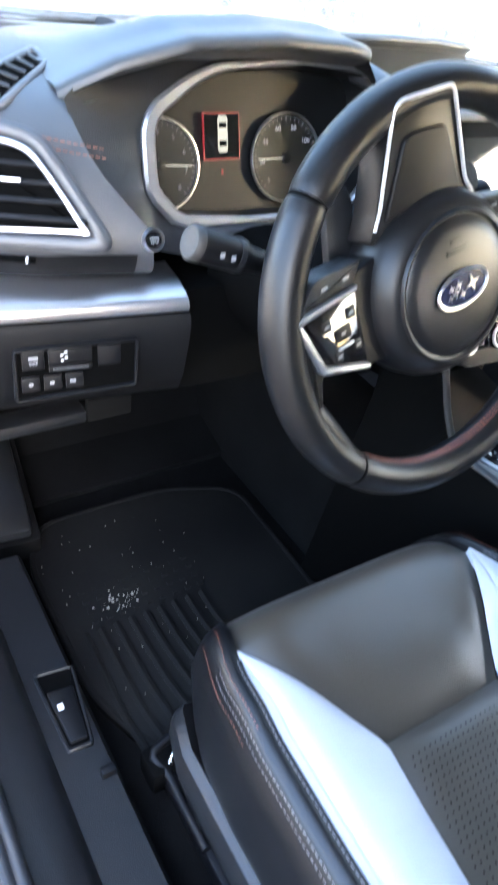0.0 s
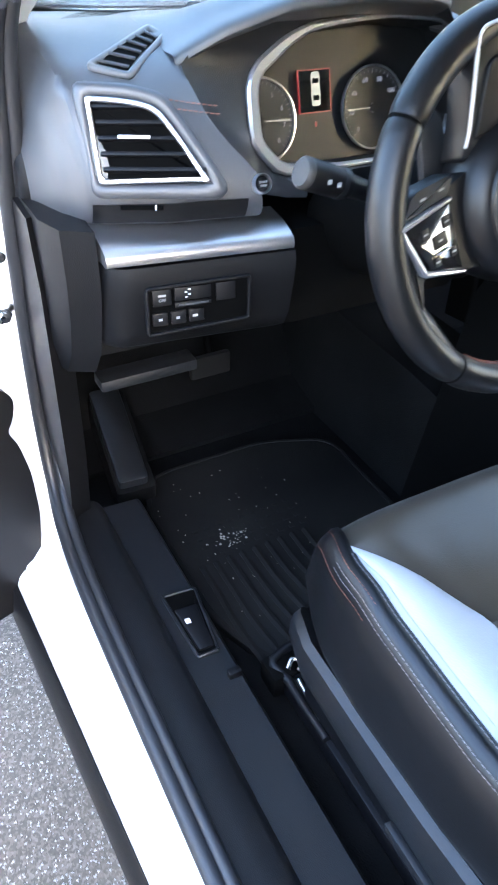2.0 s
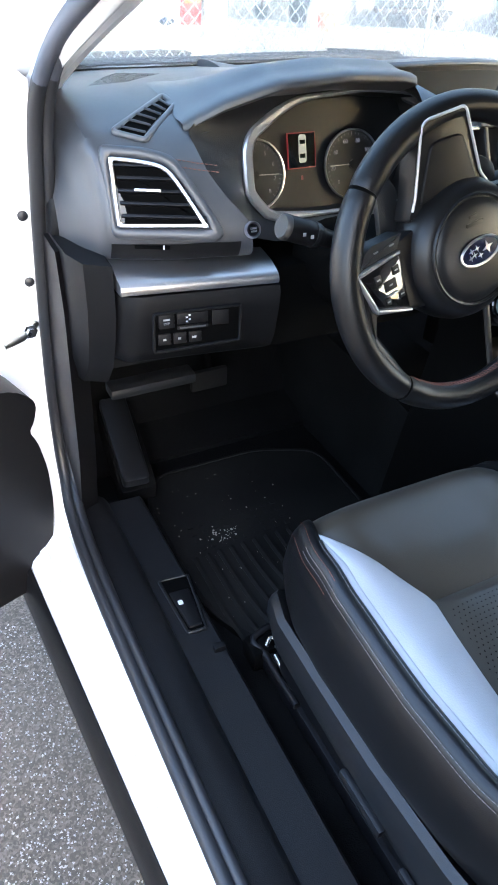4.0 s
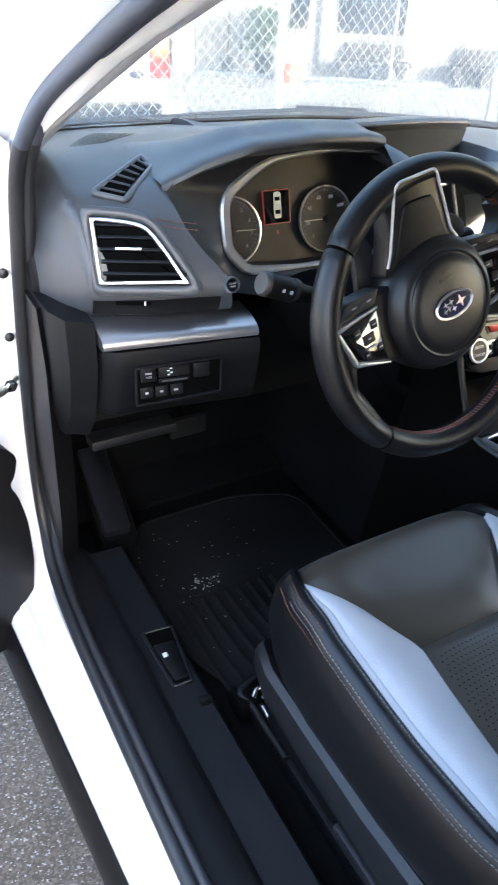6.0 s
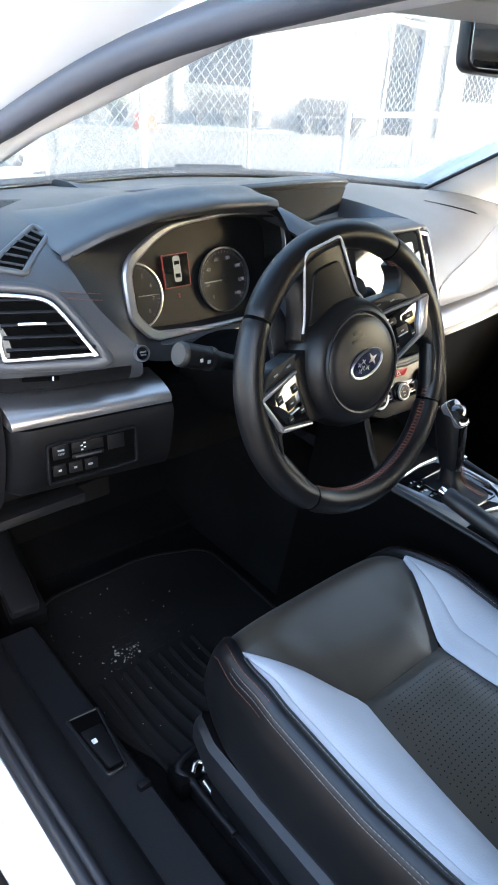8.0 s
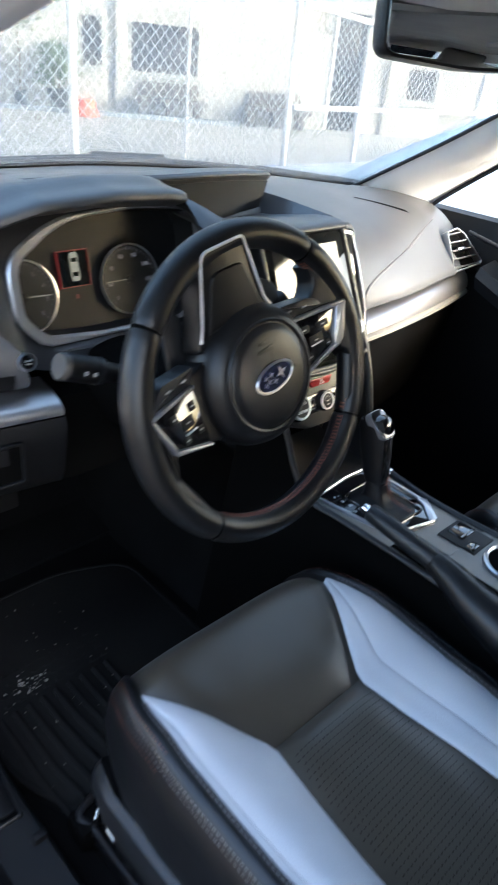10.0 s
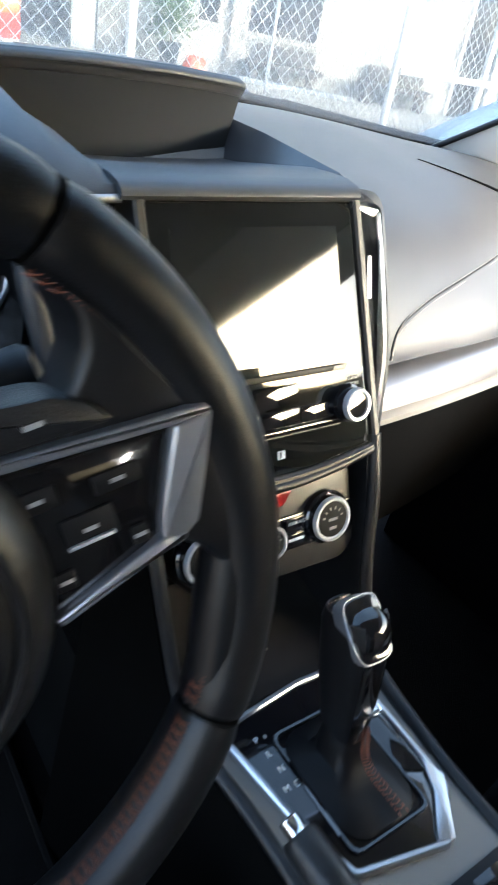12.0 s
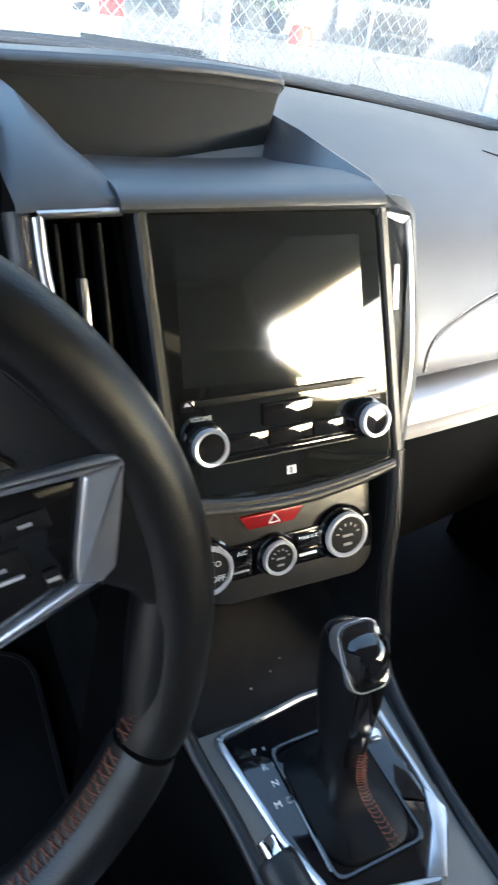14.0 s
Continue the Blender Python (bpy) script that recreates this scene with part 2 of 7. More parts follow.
def rounded(pts, r, seg=4):
    """The outline with its corners rounded."""
    out, n = [], len(pts)
    for i in range(n):
        p, a, b = Vector(pts[i]), Vector(pts[i - 1]), Vector(pts[(i + 1) % n])
        rr = r[i] if isinstance(r, (list, tuple)) else r
        da, db = min(rr, (a - p).length * 0.45), min(rr, (b - p).length * 0.45)
        pa, pb = p + (a - p).normalized() * da, p + (b - p).normalized() * db
        for k in range(seg + 1):
            t = k / seg
            out.append(pa * (1 - t) ** 2 + p * 2 * t * (1 - t) + pb * t ** 2)
    return [tuple(v) for v in out]


def inset(pts, d):
    """The outline moved inwards by d (outline given anticlockwise)."""
    out, n = [], len(pts)
    area = sum(pts[i - 1][0] * pts[i][1] - pts[i][0] * pts[i - 1][1] for i in range(n))
    s = 1 if area > 0 else -1
    for i in range(n):
        p, a, b = Vector(pts[i]), Vector(pts[i - 1]), Vector(pts[(i + 1) % n])
        e, f = (p - a), (b - p)
        e = e.normalized() if e.length > 1e-9 else f.normalized()
        f = f.normalized() if f.length > 1e-9 else e
        t = (e + f).normalized()
        side = Vector((-t.y, t.x)) * s
        k = max(0.35, Vector((-e.y, e.x)).dot(Vector((-t.y, t.x))))
        out.append(tuple(p + side * d / k))
    return out


def prism(pts, z0, z1, m, bevel=0.0, seg=2):
    """A plate of that outline, from z0 to z1 of the frame m; the z1 side has rounded edges."""
    bm = bmesh.new()
    lo = [bm.verts.new((p[0], p[1], z0)) for p in pts]
    n = len(pts)
    rings = [lo]
    steps = seg if bevel else 0
    for k in range(steps + 1):
        a = (math.pi / 2) * k / steps if steps else 0
        ins = inset(pts, bevel * (1 - math.cos(a))) if bevel else pts
        z = z1 - bevel + bevel * math.sin(a) if bevel else z1
        rings.append([bm.verts.new((p[0], p[1], z)) for p in ins])
    for a, b in zip(rings, rings[1:]):
        for i in range(n):
            bm.faces.new((a[i - 1], a[i], b[i], b[i - 1]))
    bm.faces.new(rings[-1])
    bm.faces.new(lo[::-1])
    bm.transform(m)
    return bm


def ring_prism(outer, inner, z0, z1, m, bevel=0.0):
    """A frame between two outlines with as many points each."""
    bm = bmesh.new()
    b = bevel
    lay = [(outer, z0), (outer, z1 - b), (inset(outer, b) if b else outer, z1), (inset(inner, -b) if b else inner, z1), (inner, z1 - b), (inner, z0)]
    rings = [[bm.verts.new((p[0], p[1], z)) for p in o] for o, z in lay]
    n = len(outer)
    for k in range(len(rings)):
        a, c = rings[k], rings[(k + 1) % len(rings)]
        for i in range(n):
            bm.faces.new((a[i - 1], a[i], c[i], c[i - 1]))
    bm.transform(m)
    bmesh.ops.remove_doubles(bm, verts=bm.verts, dist=1e-6)
    return bm


def spline(pts, n=8, closed=False):
    """A smooth line through the points."""
    pts = [Vector(p) for p in pts]
    out, c = [], len(pts)
    for i in range(c if closed else c - 1):
        p0 = pts[(i - 1) % c] if closed or i else pts[0] * 2 - pts[1]
        p1, p2 = pts[i], pts[(i + 1) % c]
        p3 = pts[(i + 2) % c] if closed or i + 2 < c else p2 * 2 - p1
        for k in range(n):
            t = k / n
            out.append(0.5 * ((2 * p1) + (p2 - p0) * t + (2 * p0 - 5 * p1 + 4 * p2 - p3) * t * t + (3 * p1 - p0 - 3 * p2 + p3) * t ** 3))
    if not closed:
        out.append(pts[-1])
    return out


def tube(pts, r, sides=10, closed=False, flat=1.0, up=None, cap=True):
    """A round bar along the points. r: one radius or one for each point; flat: its height over its width along up."""
    sides = max(sides, 11) if sides >= 8 else sides
    pts = [Vector(p) for p in pts]
    n = len(pts)
    bm = bmesh.new()
    rings, side = [], None
    for i, p in enumerate(pts):
        a, b = pts[i - 1] if (i or closed) else p, pts[(i + 1) % n] if (i + 1 < n or closed) else p
        t = (b - a).normalized()
        if up is not None:
            side = t.cross(Vector(up)).normalized()
        elif side is None:
            side = t.orthogonal().normalized()
        else:
            side = (side - t * side.dot(t)).normalized()
        top = side.cross(t)
        rr = r[i] if isinstance(r, (list, tuple)) else r
        rings.append([bm.verts.new(p + (side * math.cos(k * 2 * math.pi / sides) + top * math.sin(k * 2 * math.pi / sides) * flat) * rr) for k in range(sides)])
    for i in range(n if closed else n - 1):
        a, b = rings[i], rings[(i + 1) % n]
        for k in range(sides):
            bm.faces.new((a[k - 1], a[k], b[k], b[k - 1]))
    if not closed and cap:
        bm.faces.new(rings[0][::-1])
        bm.faces.new(rings[-1])
    return bm


def loft(rings, closed=True, cap=True):
    """A skin over rings of equal count."""
    bm = bmesh.new()
    rr = [[bm.verts.new(p) for p in ring] for ring in rings]
    n = len(rr[0])
    for a, b in zip(rr, rr[1:]):
        for i in range(0 if closed else 1, n):
            bm.faces.new((a[i - 1], a[i], b[i], b[i - 1]))
    if closed and cap:
        bm.faces.new(rr[0][::-1])
        bm.faces.new(rr[-1])
    return bm


def sheet(rows, thick=0.0, side=-1):
    """A skin over rows of points, made thick."""
    bm = loft(rows, closed=False)
    bmesh.ops.recalc_face_normals(bm, faces=bm.faces)
    if thick:
        bmesh.ops.solidify(bm, geom=bm.faces[:], thickness=thick)
    return bm


def turned(profile, m, sides=32):
    """A body turned round the z axis of the frame m: rows of radius and height."""
    rings = [[m @ Vector((r * math.cos(k * 2 * math.pi / sides), r * math.sin(k * 2 * math.pi / sides), z)) for k in range(sides)] for r, z in profile]
    return loft(rings)


def basis(o, x, y):
    """A frame at o with these x and y ways; z is their cross product."""
    x = Vector(x).normalized()
    y = (Vector(y) - x * x.dot(Vector(y))).normalized()
    z = x.cross(y)
    return Matrix(((x.x, y.x, z.x, o[0]), (x.y, y.y, z.y, o[1]), (x.z, y.z, z.z, o[2]), (0, 0, 0, 1)))


def lettering(text, size, m, depth=0.0003, align="CENTER"):
    """Words in the built-in font as a bmesh."""
    c = bpy.data.curves.new("words", "FONT")
    c.body, c.size, c.align_x, c.align_y, c.extrude, c.resolution_u = text, size, align, "CENTER", depth, 2
    ob = new("words", c)
    me = bpy.data.meshes.new_from_object(ob)
    bm = bmesh.new()
    bm.from_mesh(me)
    bm.transform(m)
    bpy.data.objects.remove(ob)
    bpy.data.curves.remove(c)
    bpy.data.meshes.remove(me)
    return bm


def stitches(path, step=0.006, long=0.0042, r=0.00055, lift=0.0006, up=(0, 0, 1)):
    """A row of single stitches along the path."""
    pts = [Vector(p) for p in path]
    run = [0.0]
    for a, b in zip(pts, pts[1:]):
        run.append(run[-1] + (b - a).length)

    def at(d):
        for i in range(len(pts) - 1):
            if d <= run[i + 1]:
                f = (d - run[i]) / max(1e-9, run[i + 1] - run[i])
                return pts[i].lerp(pts[i + 1], f)
        return pts[-1]
    bms, d, u = [], 0.0, Vector(up) * lift
    bm = bmesh.new()
    while d + long < run[-1]:
        a, b = at(d) + u, at(d + long) + u
        t = (b - a).normalized()
        s = t.cross(Vector(up)).normalized() * r
        w = Vector(up) * r
        vs = [bm.verts.new(q) for q in (a - s, a + w, a + s, b - s, b + w, b + s)]
        for f in ((0, 1, 4, 3), (1, 2, 5, 4), (0, 2, 1), (3, 4, 5), (2, 0, 3, 5)):
            bm.faces.new([vs[k] for k in f])
        d += step
    return bm

# ---- outside: ground, yard, building ----
solo("ground", box(-60, 60, -50, 80, -0.3, 0.0, 0), M["asphalt"], "worn grey asphalt car park with loose grit", "ground", kind="structure")
solo("pavement", box(-30, 40, 3.2, 40, -0.1, 0.006, 0), M["concrete"], "pale sunlit concrete yard behind the fence", "pavement", kind="structure")

# loose grit on the asphalt beside the sill
rng = random.Random(5)
bm = bmesh.new()
for _ in range(5000):
    x, y, r = rng.uniform(-1.0, -0.42), rng.uniform(-0.35, 0.6), rng.uniform(0.001, 0.0038)
    a = rng.uniform(0, 6)
    vs = [bm.verts.new((x + r * math.cos(a + k * 2.1), y + r * math.sin(a + k * 2.1), 0.0)) for k in range(3)] + [bm.verts.new((x, y, r * 0.8))]
    for f in ((0, 1, 3), (1, 2, 3), (2, 0, 3)):
        bm.faces.new([vs[k] for k in f])
solo("grit", bm, M["concrete"], "loose pale grit scattered on the asphalt", "grit", kind="stuff")

WALL = basis((7.5, 10.9, 0), (0.85, -0.527, 0), (0, 0, 1))     # x along the wall, y up, z out towards the car


def on_wall(s0, s1, z0, z1, d0, d1, bevel=0.004):
    return box(s0, s1, z0, z1, d0, d1, bevel, WALL)


building = thing("building", (7.5, 10.9, 0), "low cream-painted building with dark windows behind a fence", "building")
part("wall", merge(on_wall(-2.30, -0.72, 0, 5.2, -0.3, 0, 0), on_wall(-0.72, -0.34, 0, 0.70, -0.3, 0, 0), on_wall(-0.72, -0.34, 1.50, 5.2, -0.3, 0, 0),
                   on_wall(-0.34, 0.10, 0, 5.2, -0.3, 0, 0), on_wall(0.10, 1.32, 0, 0.67, -0.3, 0, 0), on_wall(0.10, 1.32, 1.48, 5.2, -0.3, 0, 0),
                   on_wall(1.32, 3.78, 0, 5.2, -0.3, 0, 0), on_wall(3.78, 4.42, 1.95, 5.2, -0.3, 0, 0), on_wall(4.42, 5.28, 0, 5.2, -0.3, 0, 0),
                   on_wall(5.28, 5.95, 0, 0.62, -0.3, 0, 0), on_wall(5.28, 5.95, 1.2, 5.2, -0.3, 0, 0), on_wall(5.95, 16, 0, 5.2, -0.3, 0, 0),
                   on_wall(-5.6, -2.30, 2.6, 5.2, -0.3, 0, 0), on_wall(-14, -5.6, 0, 5.2, -0.3, 0, 0)), M["wall"], building)
part("garage_back", on_wall(-5.8, -2.0, 0, 2.8, -3.2, -3.0, 0), M["wall_dark"], building, "dim grey back wall of an open garage")
part("column", on_wall(-2.72, -2.34, 0, 2.6, -0.28, 0.03), M["galvanised"], building, "grey sheet-metal column")
for s in (-0.08, 4.95):
    part("pilaster", on_wall(s - 0.07, s + 0.07, 0.002, 5.2, 0.002, 0.07), M["wall"], building)
for s0, s1, z0, z1 in ((-0.72, -0.34, 0.70, 1.50), (0.10, 1.32, 0.67, 1.48), (5.28, 5.95, 0.62, 1.20)):
    w = part("window", on_wall(s0, s1, z0, z1, -0.12, -0.09, 0), M["dark_glass"], building, "dark window pane in a white frame")
    part("window_frame", merge(on_wall(s0, s1, z1 - 0.035, z1, -0.09, 0.012, 0), on_wall(s0, s1, z0, z0 + 0.035, -0.09, 0.02, 0),
                               on_wall(s0, s0 + 0.03, z0 + 0.035, z1 - 0.035, -0.09, 0.012, 0), on_wall(s1 - 0.03, s1, z0 + 0.035, z1 - 0.035, -0.09, 0.012, 0)), M["wall"], w)
    part("sill", on_wall(s0 - 0.04, s1 + 0.04, z0 - 0.05, z0 - 0.004, 0.002, 0.06), M["wall"], w)
part("notice", on_wall(-0.02, 0.06, 0.90, 1.30, 0.003, 0.02), M["pole_white"], building, "white notice board beside the window")
dr = part("door", on_wall(3.78, 4.42, 0.01, 1.95, -0.2, -0.15), M["dark_glass"], building, "dark doorway")
part("door_frame", merge(on_wall(3.74, 3.80, 0.01, 1.98, -0.14, 0.03), on_wall(4.40, 4.46, 0.01, 1.98, -0.14, 0.03)), M["pole_white"], dr)
part("roof", on_wall(-14, 16, 5.2, 5.35, -6, 0.5), M["wall_dark"], building)
solo("kerb", on_wall(-2.2, 2.0, 0.006, 0.075, 0.42, 0.62, 0.015), M["kerb_blue"], "blue-painted concrete kerb at the building's foot", "kerb", kind="structure")


def bench(s0, s1, out):
    b = thing("bench", WALL @ Vector(((s0 + s1) / 2, 0.006, out)), "weathered grey concrete bench on thick legs", "bench", "benches by the wall")
    part("seat", on_wall(s0, s1, 0.26, 0.33, out - 0.02, out + 0.36, 0.02), M["bench_stone"], b)
    part("backrest", on_wall(s0 + 0.14, s1 - 0.12, 0.345, 0.57, out - 0.05, out + 0.0, 0.02), M["bench_stone"], b)
    for s in (s0 + 0.16, (s0 + s1) / 2, s1 - 0.16):
        ring = [(s + dx, z) for dx, z in ((-0.09, 0.0), (0.09, 0.0), (0.05, 0.10), (0.10, 0.25), (-0.10, 0.25), (-0.05, 0.10))]
        part("leg", prism(ring, out + 0.02, out + 0.30, WALL @ Matrix.Translation((0, 0.007, 0)), 0.01), M["bench_stone"], b)
    return b


bench(0.15, 1.44, 0.10)
bench(2.10, 3.36, 0.10)


def foliage(bm, centre, spread, count, size, rnd):
    for _ in range(count):
        p = Vector(centre) + Vector((rnd.gauss(0, spread[0]), rnd.gauss(0, spread[1]), rnd.gauss(0, spread[2])))
        d = Vector((rnd.uniform(-1, 1), rnd.uniform(-1, 1), rnd.uniform(-0.6, 0.8))).normalized()
        s = d.orthogonal().normalized()
        k = size * rnd.uniform(0.6, 1.3)
        pts = (p, p + d * k * 0.45 + s * k * 0.25, p + d * k, p + d * k * 0.45 - s * k * 0.25)
        bm.faces.new([bm.verts.new(q) for q in pts])


def potted_plant(s, out, pot_r, pot_h, trunk, leaf_at, spread, count, label, seed):
    base = WALL @ Vector((s, 0.007, out))
    t = thing("potted_plant", base, label, "plant", "pots by the wall")
    part("pot", turned(((pot_r * 0.6, 0), (pot_r * 0.75, pot_h * 0.3), (pot_r, pot_h * 0.95), (pot_r * 1.08, pot_h), (pot_r * 0.9, pot_h), (pot_r * 0.85, pot_h * 0.85)),
                       Matrix.Translation(base), 20), M["pot_dark"], t)
    rnd = random.Random(seed)
    part("trunk", tube([base + Vector((0, 0, pot_h * 0.8)), base + Vector((0.02, 0, trunk * 0.6)), base + Vector((-0.01, 0.01, trunk))], [0.02, 0.016, 0.01], 6), M["bark"], t)
    bm = bmesh.new()
    for _ in range(7):
        c = base + Vector((rnd.gauss(0, spread[0]), rnd.gauss(0, spread[1]), leaf_at + rnd.gauss(0, spread[2])))
        foliage(bm, c, (0.10, 0.10, 0.09), count, 0.12, rnd)
    part("crown", bm, M["leaf"], t)
    return t


potted_plant(-1.72, 0.35, 0.13, 0.27, 1.3, 1.5, (0.10, 0.10, 0.12), 20, "slim young tree in a dark pot", 3)
potted_plant(-1.10, 0.40, 0.19, 0.36, 0.62, 0.66, (0.16, 0.14, 0.14), 70, "bushy green shrub in a dark glazed pot", 4)
tub = thing("orange_tub", WALL @ Vector((-0.66, 0.007, 0.75)), "upturned orange plastic tub on the yard", "tub")
part("tub_body", turned(((0.21, 0.0), (0.20, 0.06), (0.165, 0.20), (0.13, 0.245), (0.0, 0.25)), Matrix.Translation(tub.location), 20), M["orange"], tub)
part("rim", turned(((0.225, 0.0), (0.225, 0.02), (0.205, 0.025), (0.205, 0.0)), Matrix.Translation(tub.location), 20), M["orange"], tub)

# chain-link fence in front of the car's nose
FENCE_Y = 2.8
fence = thing("fence", (2.0, FENCE_Y, 0), "white-painted galvanised chain-link fence with pipe posts", "fence")
for x, top, r in ((-2.4, 1.9, 0.03), (-0.8, 1.9, 0.03), (1.54, 1.9, 0.021), (3.08, 2.3, 0.021), (3.80, 1.55, 0.019), (5.4, 1.95, 0.03), (7.8, 1.95, 0.03), (10.2, 1.95, 0.03)):
    part("post", tube([(x, FENCE_Y, 0.0), (x, FENCE_Y, top)], r, 12), M["pole_white"], fence)
for a, b, r in (((3.08, 1.045), (12, 0.97), 0.018), ((-3.5, 1.74), (12, 1.70), 0.020), ((3.08, 1.60), (3.8, 1.55), 0.018)):
    part("rail", tube([(a[0], FENCE_Y - 0.03, a[1]), (b[0], FENCE_Y - 0.03, b[1])], r, 10), M["pole_white"], fence)
for x in (1.0, 2.27):
    part("brace", tube([(x, FENCE_Y + 0.02, 0.0), (x, FENCE_Y + 0.02, 1.5)], 0.009, 8), M["galvanised"], fence)
verts, faces = [], []
PITCH, RISE, WIRE = 0.062, 0.062, 0.0033
n_w, n_h = int(12.5 / PITCH), int(1.70 / RISE)
for i in range(n_w):
    for sgn in (1, -1):
        prev = None
        for j in range(n_h * 2 + 1):
            z = 0.04 + j * RISE / 2
            x = -3.4 + i * PITCH + (PITCH / 2 if j % 2 else 0.0) * sgn
            y = FENCE_Y + (0.003 if (j % 2) else -0.003) * sgn
            k = len(verts)
            verts += [(x - WIRE, y, z), (x, y - WIRE, z), (x + WIRE, y, z), (x, y + WIRE, z)]
            if prev is not None:
                for q in range(4):
                    faces.append((prev + q, prev + (q + 1) % 4, k + (q + 1) % 4, k + q))
            prev = k
me = bpy.data.meshes.new("mesh_wire")
me.from_pydata(verts, [], faces)
me.materials.append(M["galvanised"])
wire = new("wire_netting", me)
wire.parent, wire.matrix_parent_inverse = fence, Matrix.Translation(-fence.location)
tagged(wire, "diamond wire netting", kind="stuff")

# blue sheet lying beyond the gate
rnd = random.Random(9)
rows = []
for i in range(9):
    rows.append([(4.55 + i * 0.10, 4.3 + j * 0.12, 0.02 + 0.28 * math.exp(-((i - 4) / 3.2) ** 2 - ((j - 3) / 2.6) ** 2) + rnd.uniform(0, 0.09)) for j in range(7)])
solo("blue_tarpaulin", sheet(rows, 0.004), M["blue_sheet"], "crumpled blue tarpaulin heaped on the yard", "tarpaulin", soft=20)

# white pickup parked behind the fence
truck = thing("pickup_truck", (0.4, 5.6, 0), "white pickup truck parked with its tailgate to the fence", "truck")
part("body", merge(box(-0.34, 1.62, 4.36, 7.2, 0.62, 1.14, 0.05, seg=3), box(-0.30, 1.58, 5.9, 9.3, 0.62, 1.20, 0.08, seg=3)), M["white_paint"], truck)
cab = [[(x0, y, z) for x0, z in ((-0.28, 1.12), (1.56, 1.12), (1.40, 1.78), (-0.12, 1.78))] for y in (5.95, 6.1, 7.3, 7.9)]
cab[0] = [(x, y, min(z, 1.74)) for x, y, z in cab[0]]
cab[3] = [(x, y, 1.12 + (z - 1.12) * 0.12) for x, y, z in cab[3]]
part("cab", loft(cab), M["white_paint"], truck)
part("rear_window", box(0.0, 1.28, 5.93, 5.945, 1.28, 1.66, 0.004), M["dark_glass"], truck)
gate = part("tailgate", box(-0.16, 1.44, 4.335, 4.357, 0.70, 1.10, 0.012), M["white_paint"], truck)
part("badge", turned(((0.0, 0.0), (0.034, 0.0), (0.034, 0.004), (0.0, 0.006)), basis((1.43 - 0.06, 4.334, 0.83), (1, 0, 0), (0, 0, 0.45)) @ Matrix.Diagonal((1.6, 0.75, 1, 1)), 24), M["blue_badge"], gate, "small dark oval badge")
part("handle", box(0.52, 0.76, 4.322, 4.334, 0.98, 1.04, 0.008), M["black"], gate)
for x in (-0.27, 1.53):
    lamp = part("tail_lamp", box(x - 0.055, x + 0.085 if x > 0 else x + 0.055, 4.325, 4.45, 0.80, 1.08, 0.02), M["tail_red"], truck)
    part("indicator_lens", box(x - 0.045, x + 0.07 if x > 0 else x + 0.045, 4.315, 4.335, 0.93, 1.0, 0.006), M["tail_amber"], lamp)
bump = part("bumper", merge(box(-0.32, 1.68, 4.20, 4.42, 0.46, 0.60, 0.04, seg=3), box(1.50, 1.68, 4.20, 4.42, 0.50, 0.67, 0.04, seg=3), box(-0.32, -0.14, 4.20, 4.42, 0.50, 0.67, 0.04, seg=3)), M["white_paint"], truck, "white steel rear bumper")
part("step_pad", box(-0.14, 1.50, 4.215, 4.40, 0.59, 0.668, 0.012), M["black"], bump)
for x in (-0.22, 1.42):
    for y in (5.2, 8.4):
        w = part("wheel", turned(((0.0, -0.10), (0.30, -0.11), (0.37, -0.09), (0.37, 0.09), (0.30, 0.11), (0.0, 0.10)), basis((x, y, 0.37), (0, 1, 0), (0, 0, 1)), 28), M["tyre"], truck)
        part("rim", turned(((0.0, -0.112), (0.20, -0.115), (0.22, -0.10), (0.22, 0.10), (0.20, 0.115), (0.0, 0.112)), basis((x, y, 0.37), (0, 1, 0), (0, 0, 1)), 24), M["galvanised"], w)

# white car in the next bay
near = thing("parked_car", (3.3, 0.4, 0), "white saloon car parked in the next bay", "car")
side = [(-2.1, 0.28), (2.5, 0.28), (2.52, 0.62), (2.30, 0.80), (1.45, 0.93), (1.35, 0.96), (0.55, 1.40), (-0.75, 1.42), (-1.55, 1.02), (-2.08, 0.95), (-2.12, 0.6)]
sec = []
for x, k in ((2.42, 0.0), (2.46, 0.6), (2.62, 1.0), (3.98, 1.0), (4.14, 0.6), (4.18, 0.0)):
    sec.append([(x, y, (0.30 + (z - 0.30) * (0.62 + 0.38 * k)) if z > 0.9 else z) for y, z in side])
part("body", loft(sec), M["white_paint"], near)
ws = [(2.66, 1.34, 0.972), (3.94, 1.34, 0.972), (3.86, 0.60, 1.395), (2.74, 0.60, 1.395)]
bm = bmesh.new()
bm.faces.new([bm.verts.new(p) for p in ws])
bmesh.ops.solidify(bm, geom=bm.faces[:], thickness=0.006)
part("windscreen", bm, M["dark_glass"], near)
bm = bmesh.new()
bm.faces.new([bm.verts.new(p) for p in ((2.545, 1.05, 0.93), (2.58, 0.48, 1.27), (2.58, -0.70, 1.28), (2.545, -1.2, 1.0), (2.535, -1.0, 0.90))])
bmesh.ops.solidify(bm, geom=bm.faces[:], thickness=0.006)
part("side_window", bm, M["dark_glass"], near)
